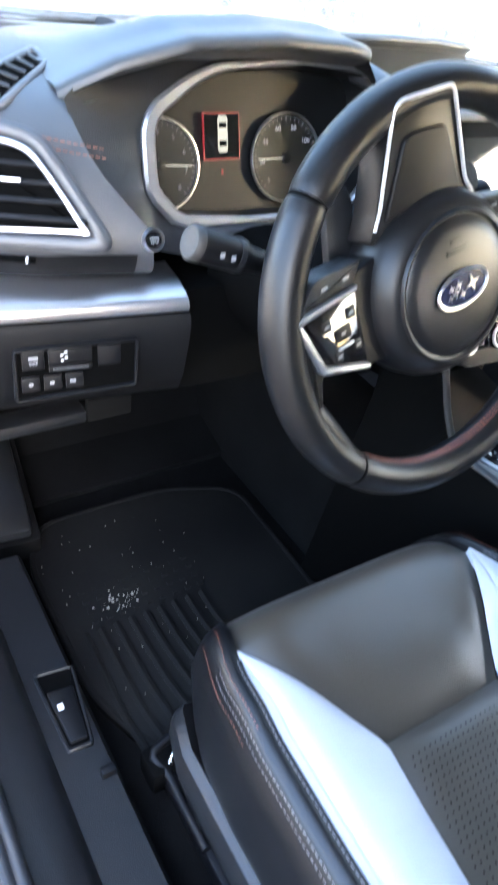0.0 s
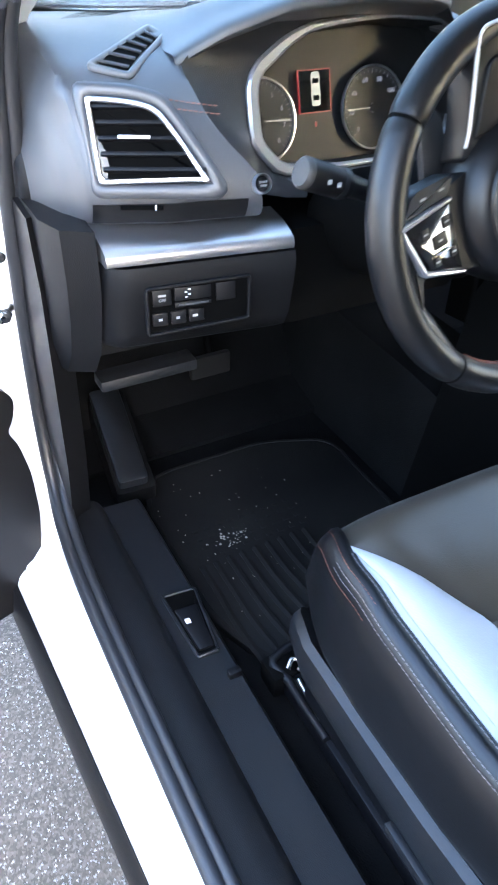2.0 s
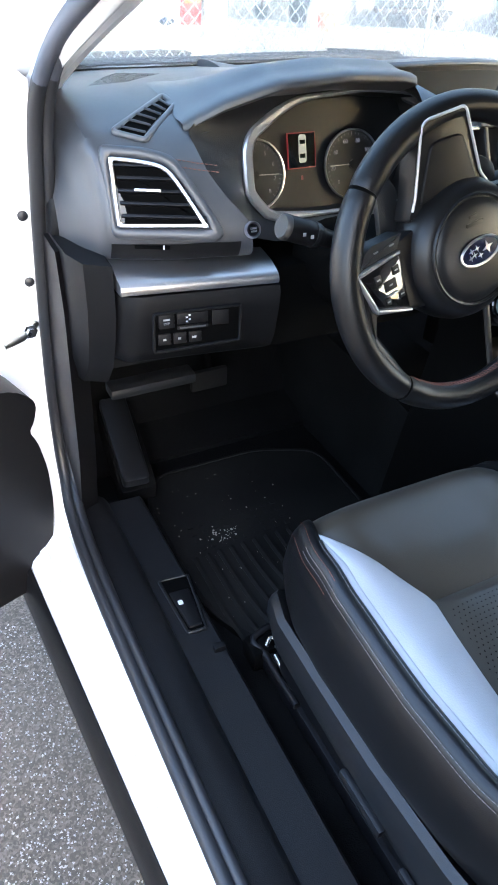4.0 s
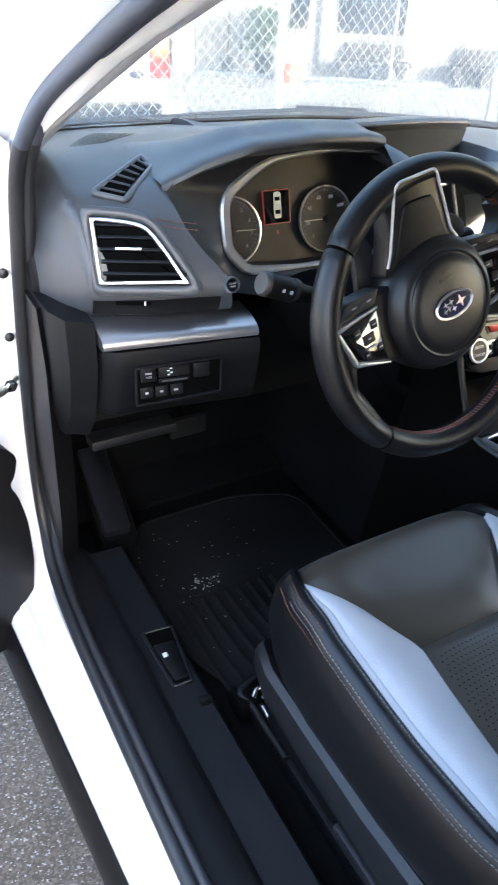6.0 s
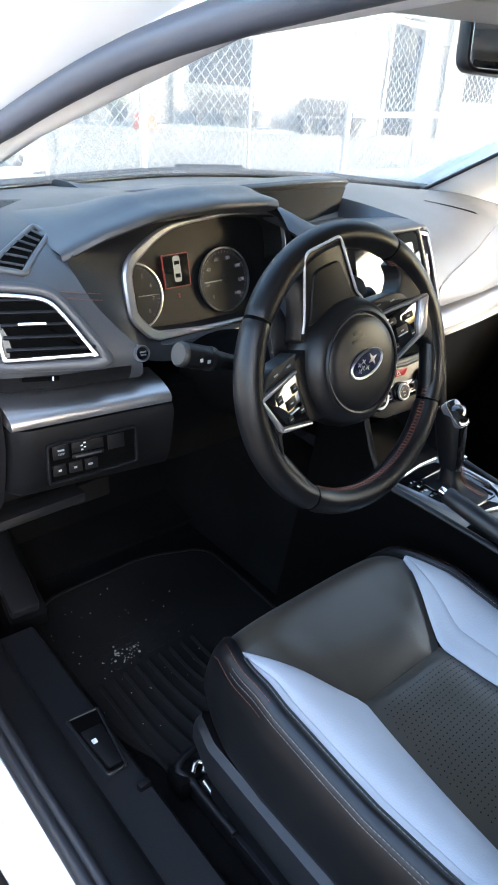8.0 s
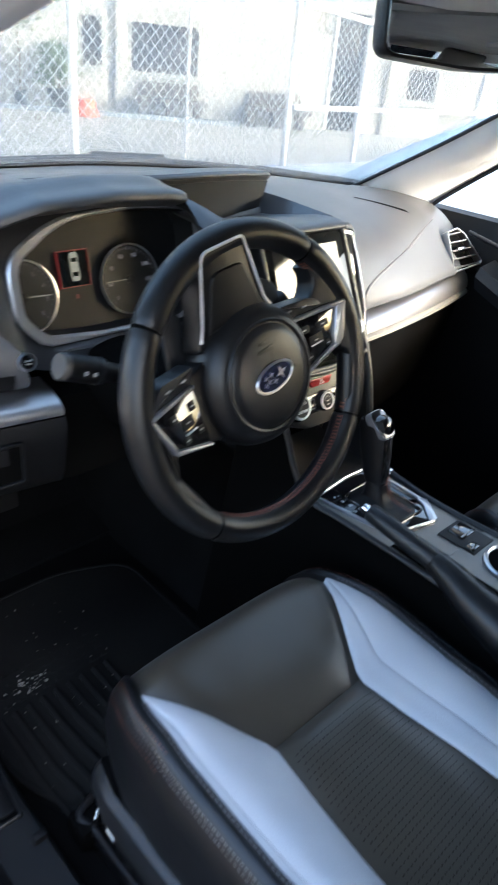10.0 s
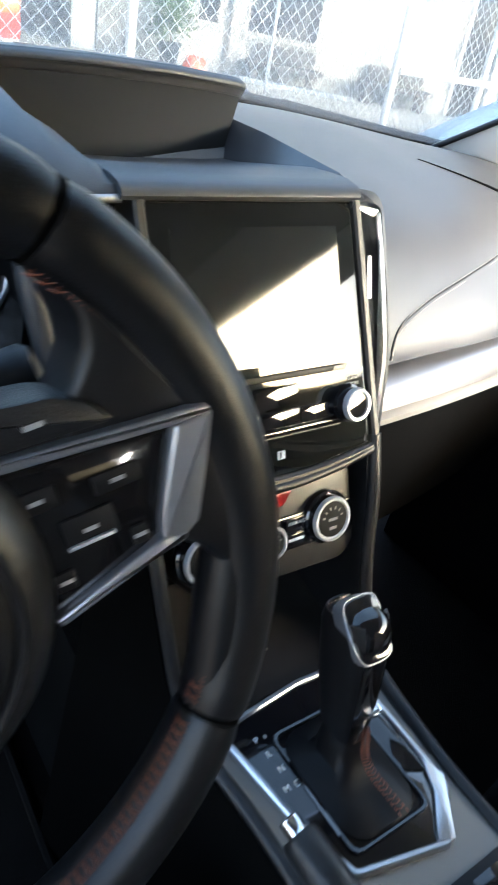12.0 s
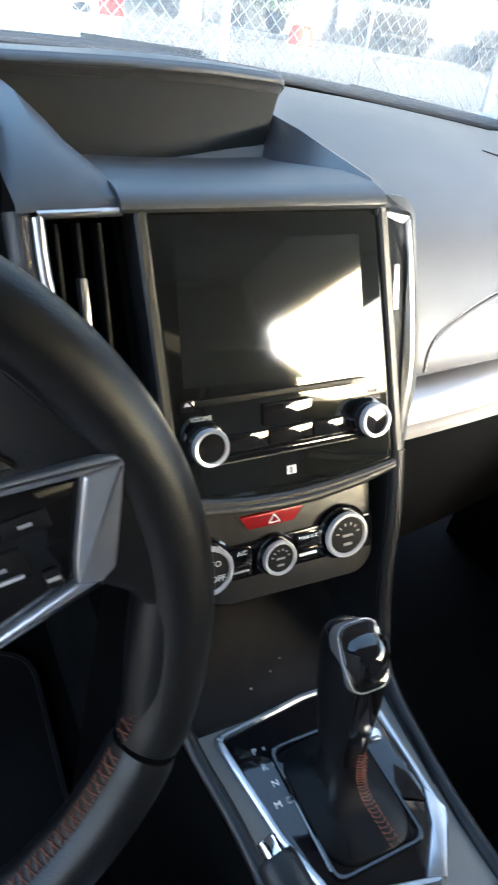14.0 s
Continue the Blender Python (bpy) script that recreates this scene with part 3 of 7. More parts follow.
for x in (2.50, 4.10):
    for y in (1.75, -1.05):
        w = part("wheel", turned(((0.0, -0.09), (0.27, -0.10), (0.32, -0.08), (0.32, 0.08), (0.27, 0.10), (0.0, 0.09)), basis((x, y, 0.32), (0, 1, 0), (0, 0, 1)), 28), M["tyre"], near)
        part("rim", turned(((0.0, -0.104), (0.19, -0.105), (0.21, -0.09), (0.21, 0.09), (0.19, 0.105), (0.0, 0.104)), basis((x, y, 0.32), (0, 1, 0), (0, 0, 1)), 24), M["galvanised"], w)

# unseen plain walls, added to close the place behind and shade the bay
solo("wall_south", box(-14, 18, -16.3, -16.0, 0, 2.6, 0), M["wall"], "unseen plain wall added behind the parking bays", "wall", kind="structure")
solo("wall_west", box(-14.3, -14, -16.0, 14, 0, 2.6, 0), M["wall"], "unseen plain wall added beside the car park", "wall", kind="structure")

# ---- the car: body shell round the seats ----
CX = 0.38                                   # the car's middle
shell = thing("car_body", (CX, 0, 0.3), "white car body with an open front door, seen from inside", "car body", kind="structure")

# floor and bulkhead
part("floor_pan", box(-0.30, 1.20, -2.3, 0.86, 0.30, 0.345, 0), M["carpet"], shell, "black carpeted floor")
rows = [[(x, y, z) for x in (-0.32, 0.10, 0.50, 1.08)] for y, z in ((0.62, 0.34), (0.74, 0.37), (0.83, 0.50), (0.86, 0.75), (0.86, 1.08))]
part("bulkhead", sheet(rows, 0.02), M["carpet"], shell)
part("tunnel", loft([[(0.27, y, 0.345), (0.29, y, h), (0.47, y, h), (0.50, y, 0.345)] for y, h in ((-1.8, 0.50), (-0.1, 0.55), (0.35, 0.6), (0.8, 0.62))]), M["carpet"], shell)

# driver's sill: plastic tread, seal, painted step, cladding
def run_y(profile, y0, y1, steps=14, bow=0.0):
    rings = []
    for i in range(steps + 1):
        y = y0 + (y1 - y0) * i / steps
        rings.append([(x + bow * (0.30 - y) * max(0.0, (-0.385 - x) / 0.077), y, z) for x, z in profile])
    return loft(rings)


tread = [(-0.218, 0.345), (-0.220, 0.413), (-0.226, 0.422), (-0.290, 0.426), (-0.297, 0.441), (-0.306, 0.450), (-0.335, 0.457), (-0.365, 0.462), (-0.376, 0.452), (-0.376, 0.40), (-0.376, 0.345)]
part("sill_tread", run_y(tread, -0.75, 0.44), M["dash_lower"], shell, "dark grained plastic sill trim")
step = [(-0.372, 0.448), (-0.392, 0.455), (-0.405, 0.441), (-0.426, 0.434), (-0.4285, 0.427), (-0.431, 0.4305), (-0.441, 0.425), (-0.4435, 0.417), (-0.446, 0.4185), (-0.456, 0.410), (-0.462, 0.396), (-0.462, 0.30), (-0.372, 0.30)]
part("sill_step", run_y(step, -0.80, 0.52, bow=0.055), M["white_paint"], shell, "white painted door sill")
clad = [(-0.4625, 0.398), (-0.470, 0.392), (-0.480, 0.34), (-0.476, 0.25), (-0.46, 0.20), (-0.4625, 0.20)]
part("sill_cladding", run_y(clad, -0.80, 0.62, bow=0.055), M["black"], shell, "black plastic sill cladding")

# the pillar with the door hinges
jamb, columns = [], [[] for _ in range(7)]
sill_top = lambda x: float(np.interp(x, (-0.475, -0.44, -0.40, -0.352), (0.388, 0.418, 0.445, 0.452)))
for z, yi in ((0.30, 0.20), (0.44, 0.24), (0.449, 0.30), (0.462, 0.355), (0.49, 0.41), (0.53, 0.455), (0.58, 0.487), (0.65, 0.503), (0.80, 0.485), (0.95, 0.44), (1.10, 0.405), (1.20, 0.37)):
    yo = 0.60 if z < 0.9 else 0.58 if z < 1.0 else 0.56 if z < 1.15 else 0.50
    for c, (x, y) in enumerate(((-0.352, yi), (-0.40, yi + 0.006), (-0.432 if z < 0.6 else -0.44, yi + 0.03), (-0.452 if z < 0.6 else -0.475, yi + 0.04), (-0.454 if z < 0.6 else -0.52, yo + 0.02), (-0.454 if z < 0.6 else -0.52, yo + 0.30), (-0.352, yo + 0.30))):
        k = min(1.0, max(0.0, (0.62 - z) / 0.17)) if c < 4 else 0.0
        columns[c].append((x, y, z + (sill_top(x) - 0.452) * k))
columns = [spline(c, 5) for c in columns]
jamb = [[c[i] for c in columns] for i in range(len(columns[0]))]
part("hinge_pillar", loft(jamb), M["white_paint"], shell, "white painted hinge pillar")
for z, y in ((1.017, 0.423), (0.905, 0.452)):
    part("plug", turned(((0.0, 0), (0.010, 0), (0.010, 0.002), (0.006, 0.0045), (0.0, 0.005)), basis((-0.374, y - 0.001, z), (1, 0, 0), (0, 0, 1)) @ Matrix.Scale(0.75, 4), 16), M["rubber"], shell)
check = part("check_strap", tube([(-0.43, 0.435, 0.812), (-0.40, 0.44, 0.818), (-0.37, 0.478, 0.82)], 0.006, 8), M["steel"], shell, "steel door check with a bolt")
part("bolt", turned(((0.0, 0), (0.012, 0), (0.012, 0.004), (0.008, 0.005), (0.008, 0.011), (0.0, 0.012)), basis((-0.385, 0.452, 0.822), (1, 0.15, 0), (0, 0, 1)), 6), M["chrome"], check)

# rubber seal round the door opening
sill_seal = spline([(-0.378, -0.75, 0.470), (-0.381, -0.10, 0.470), (-0.382, 0.20, 0.471), (-0.376, 0.36, 0.478), (-0.366, 0.445, 0.51), (-0.360, 0.485, 0.60), (-0.357, 0.480, 0.74), (-0.356, 0.44, 0.90),
               (-0.353, 0.40, 1.05), (-0.345, 0.37, 1.17), (-0.332, 0.30, 1.245), (-0.322, 0.14, 1.315), (-0.310, -0.14, 1.405), (-0.30, -0.5, 1.46), (-0.30, -0.78, 1.47)], 8)
turn = next(i for i, p in enumerate(sill_seal) if p.z > 1.20)
seal = sill_seal[:turn + 1]
part("door_seal", tube(seal, 0.011, 12), M["rubber"], shell, "black rubber door seal")
inside = [Vector((p.x + 0.015, p.y - 0.005, p.z + 0.004)) for p in sill_seal]
inner_seal = inside[:turn + 1]
part("seal_lip", tube(inner_seal, 0.0085, 12), M["rubber"], shell)
# upper run of the same seal, its sky sheen given by a paler colour
part("upper_seal", tube(sill_seal[turn:], 0.0108, 12), M["seal_skylit"], shell, "upper door seal, coloured paler for the sky light on it")
part("upper_seal", tube(inside[turn:], 0.0083, 12), M["seal_skylit"], shell, "upper door seal, coloured paler for the sky light on it")


# windscreen pillars: painted outside, broad seal, cloth-covered trim inside
def pillar(side):
    mirror_x = lambda x: x if side < 0 else 2 * CX - x
    dip = 0.0 if side < 0 else 0.06
    out, band, inn = [], [], []
    for (x, y, z), w in (((-0.335, 0.60, 1.10), 0.004), ((-0.330, 0.46, 1.18), 0.006), ((-0.325, 0.36, 1.228), 0.010), ((-0.322, 0.30, 1.255), 0.014), ((-0.305, 0.12, 1.335), 0.020), ((-0.285, -0.14, 1.425), 0.024), ((-0.27, -0.5, 1.475), 0.030), ((-0.27, -0.85, 1.49), 0.030)):
        out.append([(mirror_x(x - 0.010), y, z), (mirror_x(x - 0.055), y + 0.014, z + 0.028 - dip), (mirror_x(x - 0.085), y + 0.05, z + 0.040 - dip), (mirror_x(x - 0.055), y + 0.10, z + 0.045 - dip), (mirror_x(x + 0.03), y + 0.13, z + 0.055 - dip), (mirror_x(x + 0.04), y + 0.115, z + 0.03 - dip)])
        band.append(spline([(x - 0.010, y - 0.006, z - 0.004), (x + 0.002, y - 0.016, z - 0.016), (x + w * 0.6, y - 0.017, z - 0.018), (x + w, y - 0.004, z - 0.010), (x + w, y + 0.03, z + 0.002), (x - 0.010, y + 0.03, z + 0.012)], 2, True))
        inn.append([(x + w - 0.006, y + 0.002, z - 0.008), (x + w + 0.016, y + 0.002, z - 0.014), (x + w + 0.042, y + 0.018, z - 0.006), (x + w + 0.050, y + 0.080, z + 0.012), (x + w + 0.034, y + 0.11, z + 0.028), (x + w - 0.006, y + 0.03, z + 0.008)])
    return out, band, inn


for side in (-1, 1):
    out, band, inn = pillar(side)
    part("pillar_outer", loft(out), M["white_paint"], shell, "white painted windscreen pillar")
    if side < 0:
        part("pillar_edge", loft(band), M["pillar_trim"], shell, "pale grey pillar trim")
        part("pillar_trim", loft(inn), M["pillar_trim"], shell, "pale grey pillar trim")

# passenger-side pillar trim, wide and pale, from the glass's edge to the door window
upper = spline([(0.990, 0.625, 1.092), (0.981, 0.562, 1.125), (0.977, 0.378, 1.233), (0.948, 0.222, 1.323), (0.933, 0.099, 1.384), (0.925, -0.06, 1.438), (0.93, -0.40, 1.465), (0.93, -1.1, 1.475), (0.93, -1.9, 1.45)], 5)
lower = spline([(1.105, 0.500, 1.045), (1.099, 0.430, 1.104), (1.092, 0.345, 1.168), (1.087, 0.273, 1.220), (1.073, 0.161, 1.305), (1.066, 0.0, 1.365), (1.062, -0.40, 1.372), (1.062, -1.1, 1.372), (1.062, -1.9, 1.36)], 5)
inward = Vector((-0.63, -0.45, -0.63))
prt = [[u, u.lerp(l, 0.12) + inward * 0.008, u.lerp(l, 0.35) + inward * 0.015, u.lerp(l, 0.65) + inward * 0.014, u.lerp(l, 0.90) + inward * 0.006, l, l + Vector((0.03, 0.02, 0.02)), u + Vector((0.05, 0.02, 0.0))] for u, l in zip(upper, lower)]
part("pillar_trim", loft(prt), M["pillar_trim"], shell, "pale grey pillar trim", soft=60)
part("pillar_gasket", tube([u + Vector((-0.002, 0.002, 0.002)) for u in upper[:28]], 0.0045, 10), M["rubber"], shell)
part("window_gasket", tube([l + Vector((0.002, -0.002, -0.003)) for l in lower[:28]], 0.0050, 10), M["rubber"], shell)

# roof, headliner, rear of the cabin
rows = [[(x, y, z - 0.018 * ((x - CX) / 0.65) ** 2) for x in np.linspace(-0.27, 1.03, 9)] for y, z in ((-0.02, 1.462), (-0.20, 1.485), (-0.8, 1.505), (-1.5, 1.49), (-2.2, 1.42))]
part("headliner", sheet(rows, 0.01), M["headliner"], shell, "grey cloth headliner")
rows = [[(x, y, z - 0.03 * ((x - CX) / 0.7) ** 2) for x in np.linspace(-0.33, 1.09, 9)] for y, z in ((0.06, 1.475), (-0.2, 1.53), (-0.8, 1.56), (-1.5, 1.545), (-2.3, 1.45))]
part("roof", sheet(rows, 0.01), M["white_paint"], shell, "white painted roof")
for x0, x1 in ((-0.36, -0.30), (1.06, 1.12)):
    part("centre_pillar", box(x0, x1, -1.26 if x0 > 0 else -0.95, -1.10 if x0 > 0 else -0.80, 0.35, 1.49, 0.02), M["dash_lower"], shell)
    part("rear_pillar", loft([[(x0, -1.75, 0.9), (x1, -1.75, 0.9), (x1, -2.3, 0.9), (x0, -2.3, 0.9)], [(x0 + 0.03, -2.0, 1.47), (x1 - 0.03, -2.0, 1.47), (x1 - 0.03, -2.25, 1.45), (x0 + 0.03, -2.25, 1.45)]]), M["pillar_trim"], shell)
    part("rear_door", box(x0, x1, -1.80, -0.95, 0.32, 0.98, 0.02), M["dash_lower"], shell, "dark rear door trim")
    pane = box(x0 + 0.025, x1 - 0.025, -2.20, -0.90 if x0 < 0 else -1.20, 0.975, 1.44, 0)
    part("rear_side_window", pane, M["privacy_glass"], shell, "dark tinted rear window")
part("rear_window", loft([[(-0.28, -2.31, 0.99), (1.04, -2.31, 0.99), (1.04, -2.30, 0.99), (-0.28, -2.30, 0.99)], [(-0.26, -2.21, 1.44), (1.02, -2.21, 1.44), (1.02, -2.20, 1.44), (-0.26, -2.20, 1.44)]]), M["privacy_glass"], shell, "dark tinted rear screen")
part("tail_wall", box(-0.3, 1.06, -2.32, -2.26, 0.3, 1.0, 0), M["dash_lower"], shell)
part("rear_seat", merge(box(-0.26, 1.02, -1.62, -1.05, 0.36, 0.66, 0.05, seg=3), box(-0.26, 1.02, -1.80, -1.58, 0.60, 1.22, 0.06, seg=3)), M["seat_leather"], shell, "black leather rear bench")

# bonnet and cowl, seen as a sliver under the screen
rows = [[(CX + u * w, y, z - 0.05 * u * u) for u in np.linspace(-1, 1, 9)] for y, w, z in ((0.98, 0.72, 1.02), (1.3, 0.76, 0.99), (1.7, 0.76, 0.94), (2.0, 0.72, 0.85), (2.12, 0.66, 0.70), (2.14, 0.66, 0.30))]
part("bonnet", sheet(rows, 0.01), M["white_paint"], shell, "white painted bonnet")

BASE = spline([(-0.30, 0.56, 1.176), (-0.18, 0.735, 1.154), (-0.02, 0.85, 1.136), (0.20, 0.885, 1.130), (0.43, 0.88, 1.129), (0.69, 0.785, 1.124), (0.92, 0.66, 1.110), (1.06, 0.57, 1.100)], 6)
n = len(BASE)
top = [Vector((a, 0, 0)) for a in np.linspace(-0.27, 1.03, n)]
for q in top:
    u = (q.x - CX) / 0.65
    q.y, q.z = 0.07 - 0.10 * u * u, 1.472 - 0.04 * u * u
rows = []
for k in range(9):
    f = k / 8
    rows.append([b.lerp(t, f) + Vector((0, 0.05, 0.05)) * (f * (1 - f)) for b, t in zip(BASE, top)])
glass = part("windscreen", sheet(rows, 0.004), M["windscreen"], shell, "clear laminated windscreen")
glass.visible_shadow = False
part("screen_gasket", tube([b + Vector((0, 0.004, 0.004)) for b in BASE], 0.0075, 8), M["rubber"], shell)
cowl = [[b + Vector((0, dy, dz)) for b in BASE] for dy, dz in ((0.012, 0.002), (0.05, -0.018), (0.12, -0.07), (0.14, -0.12))]
part("cowl", sheet(cowl, 0.004), M["black"], shell, "black plastic cowl")
for pts in ([(0.60, 0.865, 1.142), (0.43, 0.905, 1.147), (0.20, 0.915, 1.146), (-0.10, 0.845, 1.150)], [(1.02, 0.64, 1.112), (0.80, 0.76, 1.130), (0.56, 0.872, 1.141)]):
    pts = [(x, y, z - 0.012) for x, y, z in pts]
    w = part("wiper", tube(spline(pts, 6), 0.006, 8), M["black"], shell, "black wiper blade")
    part("wiper_arm", tube(spline([Vector(p) + Vector((0, 0.012, 0.006)) for p in pts[:2]], 6), 0.005, 8), M["black"], w)

# passenger door with its window
pd = part("passenger_door", loft([[(1.085, y, 0.33), (1.10, y, 0.6), (1.075, y, 0.86), (1.085, y, 0.93), (1.10, y, 1.02), (1.125, y, 1.075), (1.15, y, 1.08), (1.19, y, 1.0), (1.22, y, 0.7), (1.19, y, 0.33)] for y in (-0.80, -0.4, 0.0, 0.30, 0.40, 0.52)]), M["black"], shell, "dark passenger door trim")
part("door_outer", loft([[(1.225, y, 0.30), (1.235, y, 0.7), (1.20, y, 1.07), (1.19, y, 1.07), (1.22, y, 0.7), (1.21, y, 0.30)] for y in (-0.80, 0.0, 0.60)]), M["white_paint"], pd)
part("armrest", loft([[(1.09, y, z), (1.03, y, z + 0.01), (1.02, y, z + 0.04), (1.035, y, z + 0.06), (1.10, y, z + 0.07)] for y, z in ((-0.6, 0.80), (-0.2, 0.82), (0.10, 0.87), (0.25, 0.93))]), M["dash_lower"], pd)
sw = [(1.095, 0.33, 1.045), (1.075, 0.22, 1.03), (1.075, 0.10, 0.995), (1.08, 0.0, 0.975)]
part("door_trim_line", tube(spline(sw, 6), 0.005, 8), M["grey_trim"], pd, "thin silver trim line")
part("door_handle", tube(spline([(1.068, 0.155, 1.022), (1.058, 0.125, 1.02), (1.06, 0.10, 1.0), (1.066, 0.09, 0.985)], 5), 0.0055, 8), M["silver"], pd, "silver inner door handle")
bm = bmesh.new()
pane = [(1.15, 0.48, 1.075), (1.15, -1.10, 1.09), (1.085, -1.10, 1.44), (1.085, -0.25, 1.43), (1.10, 0.02, 1.34), (1.12, 0.22, 1.24)]
bm.faces.new([bm.verts.new(p) for p in pane])
bmesh.ops.solidify(bm, geom=bm.faces[:], thickness=0.004)
g = part("side_window", bm, M["side_glass"], shell, "clear passenger window")
g.visible_shadow = False
part("quarter_bar", tube([(1.145, 0.215, 1.075), (1.082, 0.188, 1.29)], 0.010, 10), M["rubber"], shell)
wm = part("wing_mirror", loft([[(1.290, 0.36, 1.09), (1.460, 0.35, 1.09), (1.470, 0.35, 1.20), (1.440, 0.35, 1.235), (1.300, 0.36, 1.22)], [(1.280, 0.30, 1.085), (1.470, 0.28, 1.085), (1.480, 0.28, 1.21), (1.450, 0.28, 1.245), (1.290, 0.30, 1.235)],
                               [(1.285, 0.28, 1.09), (1.465, 0.26, 1.09), (1.475, 0.26, 1.20), (1.445, 0.26, 1.235), (1.295, 0.28, 1.225)]]), M["black"], shell, "black wing mirror")
bm = bmesh.new()
bm.faces.new([bm.verts.new(p) for p in ((1.302, 0.274, 1.10), (1.455, 0.258, 1.10), (1.462, 0.258, 1.195), (1.440, 0.258, 1.222), (1.308, 0.274, 1.213))])
bmesh.ops.solidify(bm, geom=bm.faces[:], thickness=0.002)
part("mirror_glass", bm, M["mirror"], wm)

# driver's door, swung open: only the edge of its trim comes into view
dd = thing("front_door", (-0.47, 0.50, 0.30), "open white front door with black inner trim", "car door")
D = basis((-0.418, 0.425, 0), (-0.955, -0.29, 0), (0, 0, 1))
prof = rounded([(0.10, 0.34), (0.95, 0.26), (1.0, 0.45), (1.0, 1.0), (0.14, 1.10), (0.10, 1.0)], 0.06)
part("outer_skin", prism(prof, 0.03, 0.10, D), M["white_paint"], dd)
card = rounded([(0.055, 0.345), (0.60, 0.33), (0.92, 0.36), (0.94, 0.80), (0.50, 0.80), (0.05, 0.775), (0.022, 0.760), (0.000, 0.735), (0.010, 0.700), (0.022, 0.685), (0.010, 0.660), (0.000, 0.60), (0.000, 0.52), (0.012, 0.44)], 0.02)
part("door_card", prism(card, -0.05, 0.03, D), M["black"], dd, "black door trim panel")

# ---- dashboard ----
dash = thing("dashboard", (CX, 0.45, 0.75), "dark grey moulded dashboard with silver trim strips", "dashboard")

# rows along x: the pad's section from the windscreen's foot to the lower edge of its face, as y and z
LEFT = {
    -0.335: ((0.50, 1.146), (0.45, 1.112), (0.415, 1.080), (0.385, 1.045), (0.378, 1.000), (0.40, 0.980)),
    -0.312: ((0.47, 1.156), (0.400, 1.128), (0.348, 1.106), (0.304, 1.045), (0.312, 1.000), (0.34, 0.985)),
    -0.296: ((0.46, 1.164), (0.378, 1.150), (0.310, 1.125), (0.272, 1.045), (0.279, 1.000), (0.31, 0.986)),
    -0.270: ((0.47, 1.166), (0.378, 1.153), (0.303, 1.125), (0.261, 1.045), (0.266, 0.999), (0.30, 0.986)),
    -0.200: ((0.52, 1.165), (0.39, 1.156), (0.292, 1.126), (0.238, 1.045), (0.242, 0.998), (0.28, 0.985)),
    -0.108: ((0.56, 1.162), (0.40, 1.156), (0.285, 1.128), (0.220, 1.045), (0.223, 0.998), (0.27, 0.985))}
MIDDLE = {
    -0.107: ((0.58, 1.160), (0.46, 1.160), (0.41, 1.15), (0.385, 1.10), (0.375, 0.98), (0.38, 0.970)),
    0.10: ((0.62, 1.158), (0.47, 1.160), (0.41, 1.15), (0.385, 1.10), (0.375, 0.98), (0.38, 0.970)),
    0.30: ((0.62, 1.150), (0.47, 1.140), (0.44, 1.12), (0.40, 1.06), (0.375, 0.98), (0.38, 0.970)),
    0.499: ((0.62, 1.140), (0.46, 1.130), (0.42, 1.12), (0.40, 1.06), (0.375, 0.98), (0.38, 0.970))}
RIGHT = {
    0.490: ((0.62, 1.140), (0.42, 1.133), (0.30, 1.112), (0.240, 1.05), (0.208, 0.985), (0.26, 0.975)),
    0.700: ((0.60, 1.135), (0.44, 1.122), (0.33, 1.090), (0.262, 1.04), (0.225, 0.983), (0.28, 0.973)),
    0.950: ((0.53, 1.116), (0.44, 1.106), (0.365, 1.080), (0.310, 1.03), (0.265, 0.980), (0.32, 0.970)),
    1.085: ((0.50, 1.100), (0.45, 1.090), (0.40, 1.070), (0.350, 1.03), (0.310, 0.980), (0.36, 0.970))}


def base_at(x):
    for a, b in zip(BASE, BASE[1:]):
        if a.x <= x <= b.x:
            return a.lerp(b, (x - a.x) / (b.x - a.x))
    return BASE[0] if x < BASE[0].x else BASE[-1]


def section(table, x):
    xs = sorted(table)
    x = min(max(x, xs[0]), xs[-1])
    i = max(k for k in range(len(xs) - 1) if xs[k] <= x)
    f = (x - xs[i]) / (xs[i + 1] - xs[i])
    f = f * f * (3 - 2 * f) * 0.4 + f * 0.6
    b = base_at(x)
    pts = [Vector((x, b.y - 0.004, b.z - 0.006))]
    for (y0, z0), (y1, z1) in zip(table[xs[i]], table[xs[i + 1]]):
        pts.append(Vector((x, y0 + (y1 - y0) * f, z0 + (z1 - z0) * f)))
    return pts


def pad(table, steps=26):
    xs = sorted(table)
    return sheet([spline(section(table, xs[0] + (xs[-1] - xs[0]) * i / steps), 6) for i in range(steps + 1)], 0.012)


def face_at(table, x, z, lift=0.0):
    """The place on the pad's face at x and height z, moved out by lift."""
    pts = spline(section(table, x), 10)
    for a, b in zip(pts[12:], pts[13:]):
        if b.z <= z <= a.z:
            p = a.lerp(b, (a.z - z) / max(1e-9, a.z - b.z))
            t = (b - a).normalized()
            return p + Vector((0, t.z, -t.y)) * lift
    return pts[-12]


def left_limit(z):
    return float(np.interp(z, (1.0, 1.045, 1.06, 1.077, 1.10, 1.123, 1.17), (-0.108, -0.116, -0.128, -0.143, -0.157, -0.164, -0.164)))


guide = spline(section(LEFT, -0.14), 6)
part("left_pad", sheet([[spline(section(LEFT, -0.335 + (left_limit(g.z if g.y < 0.315 else 1.0) + 0.335) * (i / 32) ** 1.3), 6)[k] for k, g in enumerate(guide)] for i in range(33)], 0.008), M["dash"], dash)
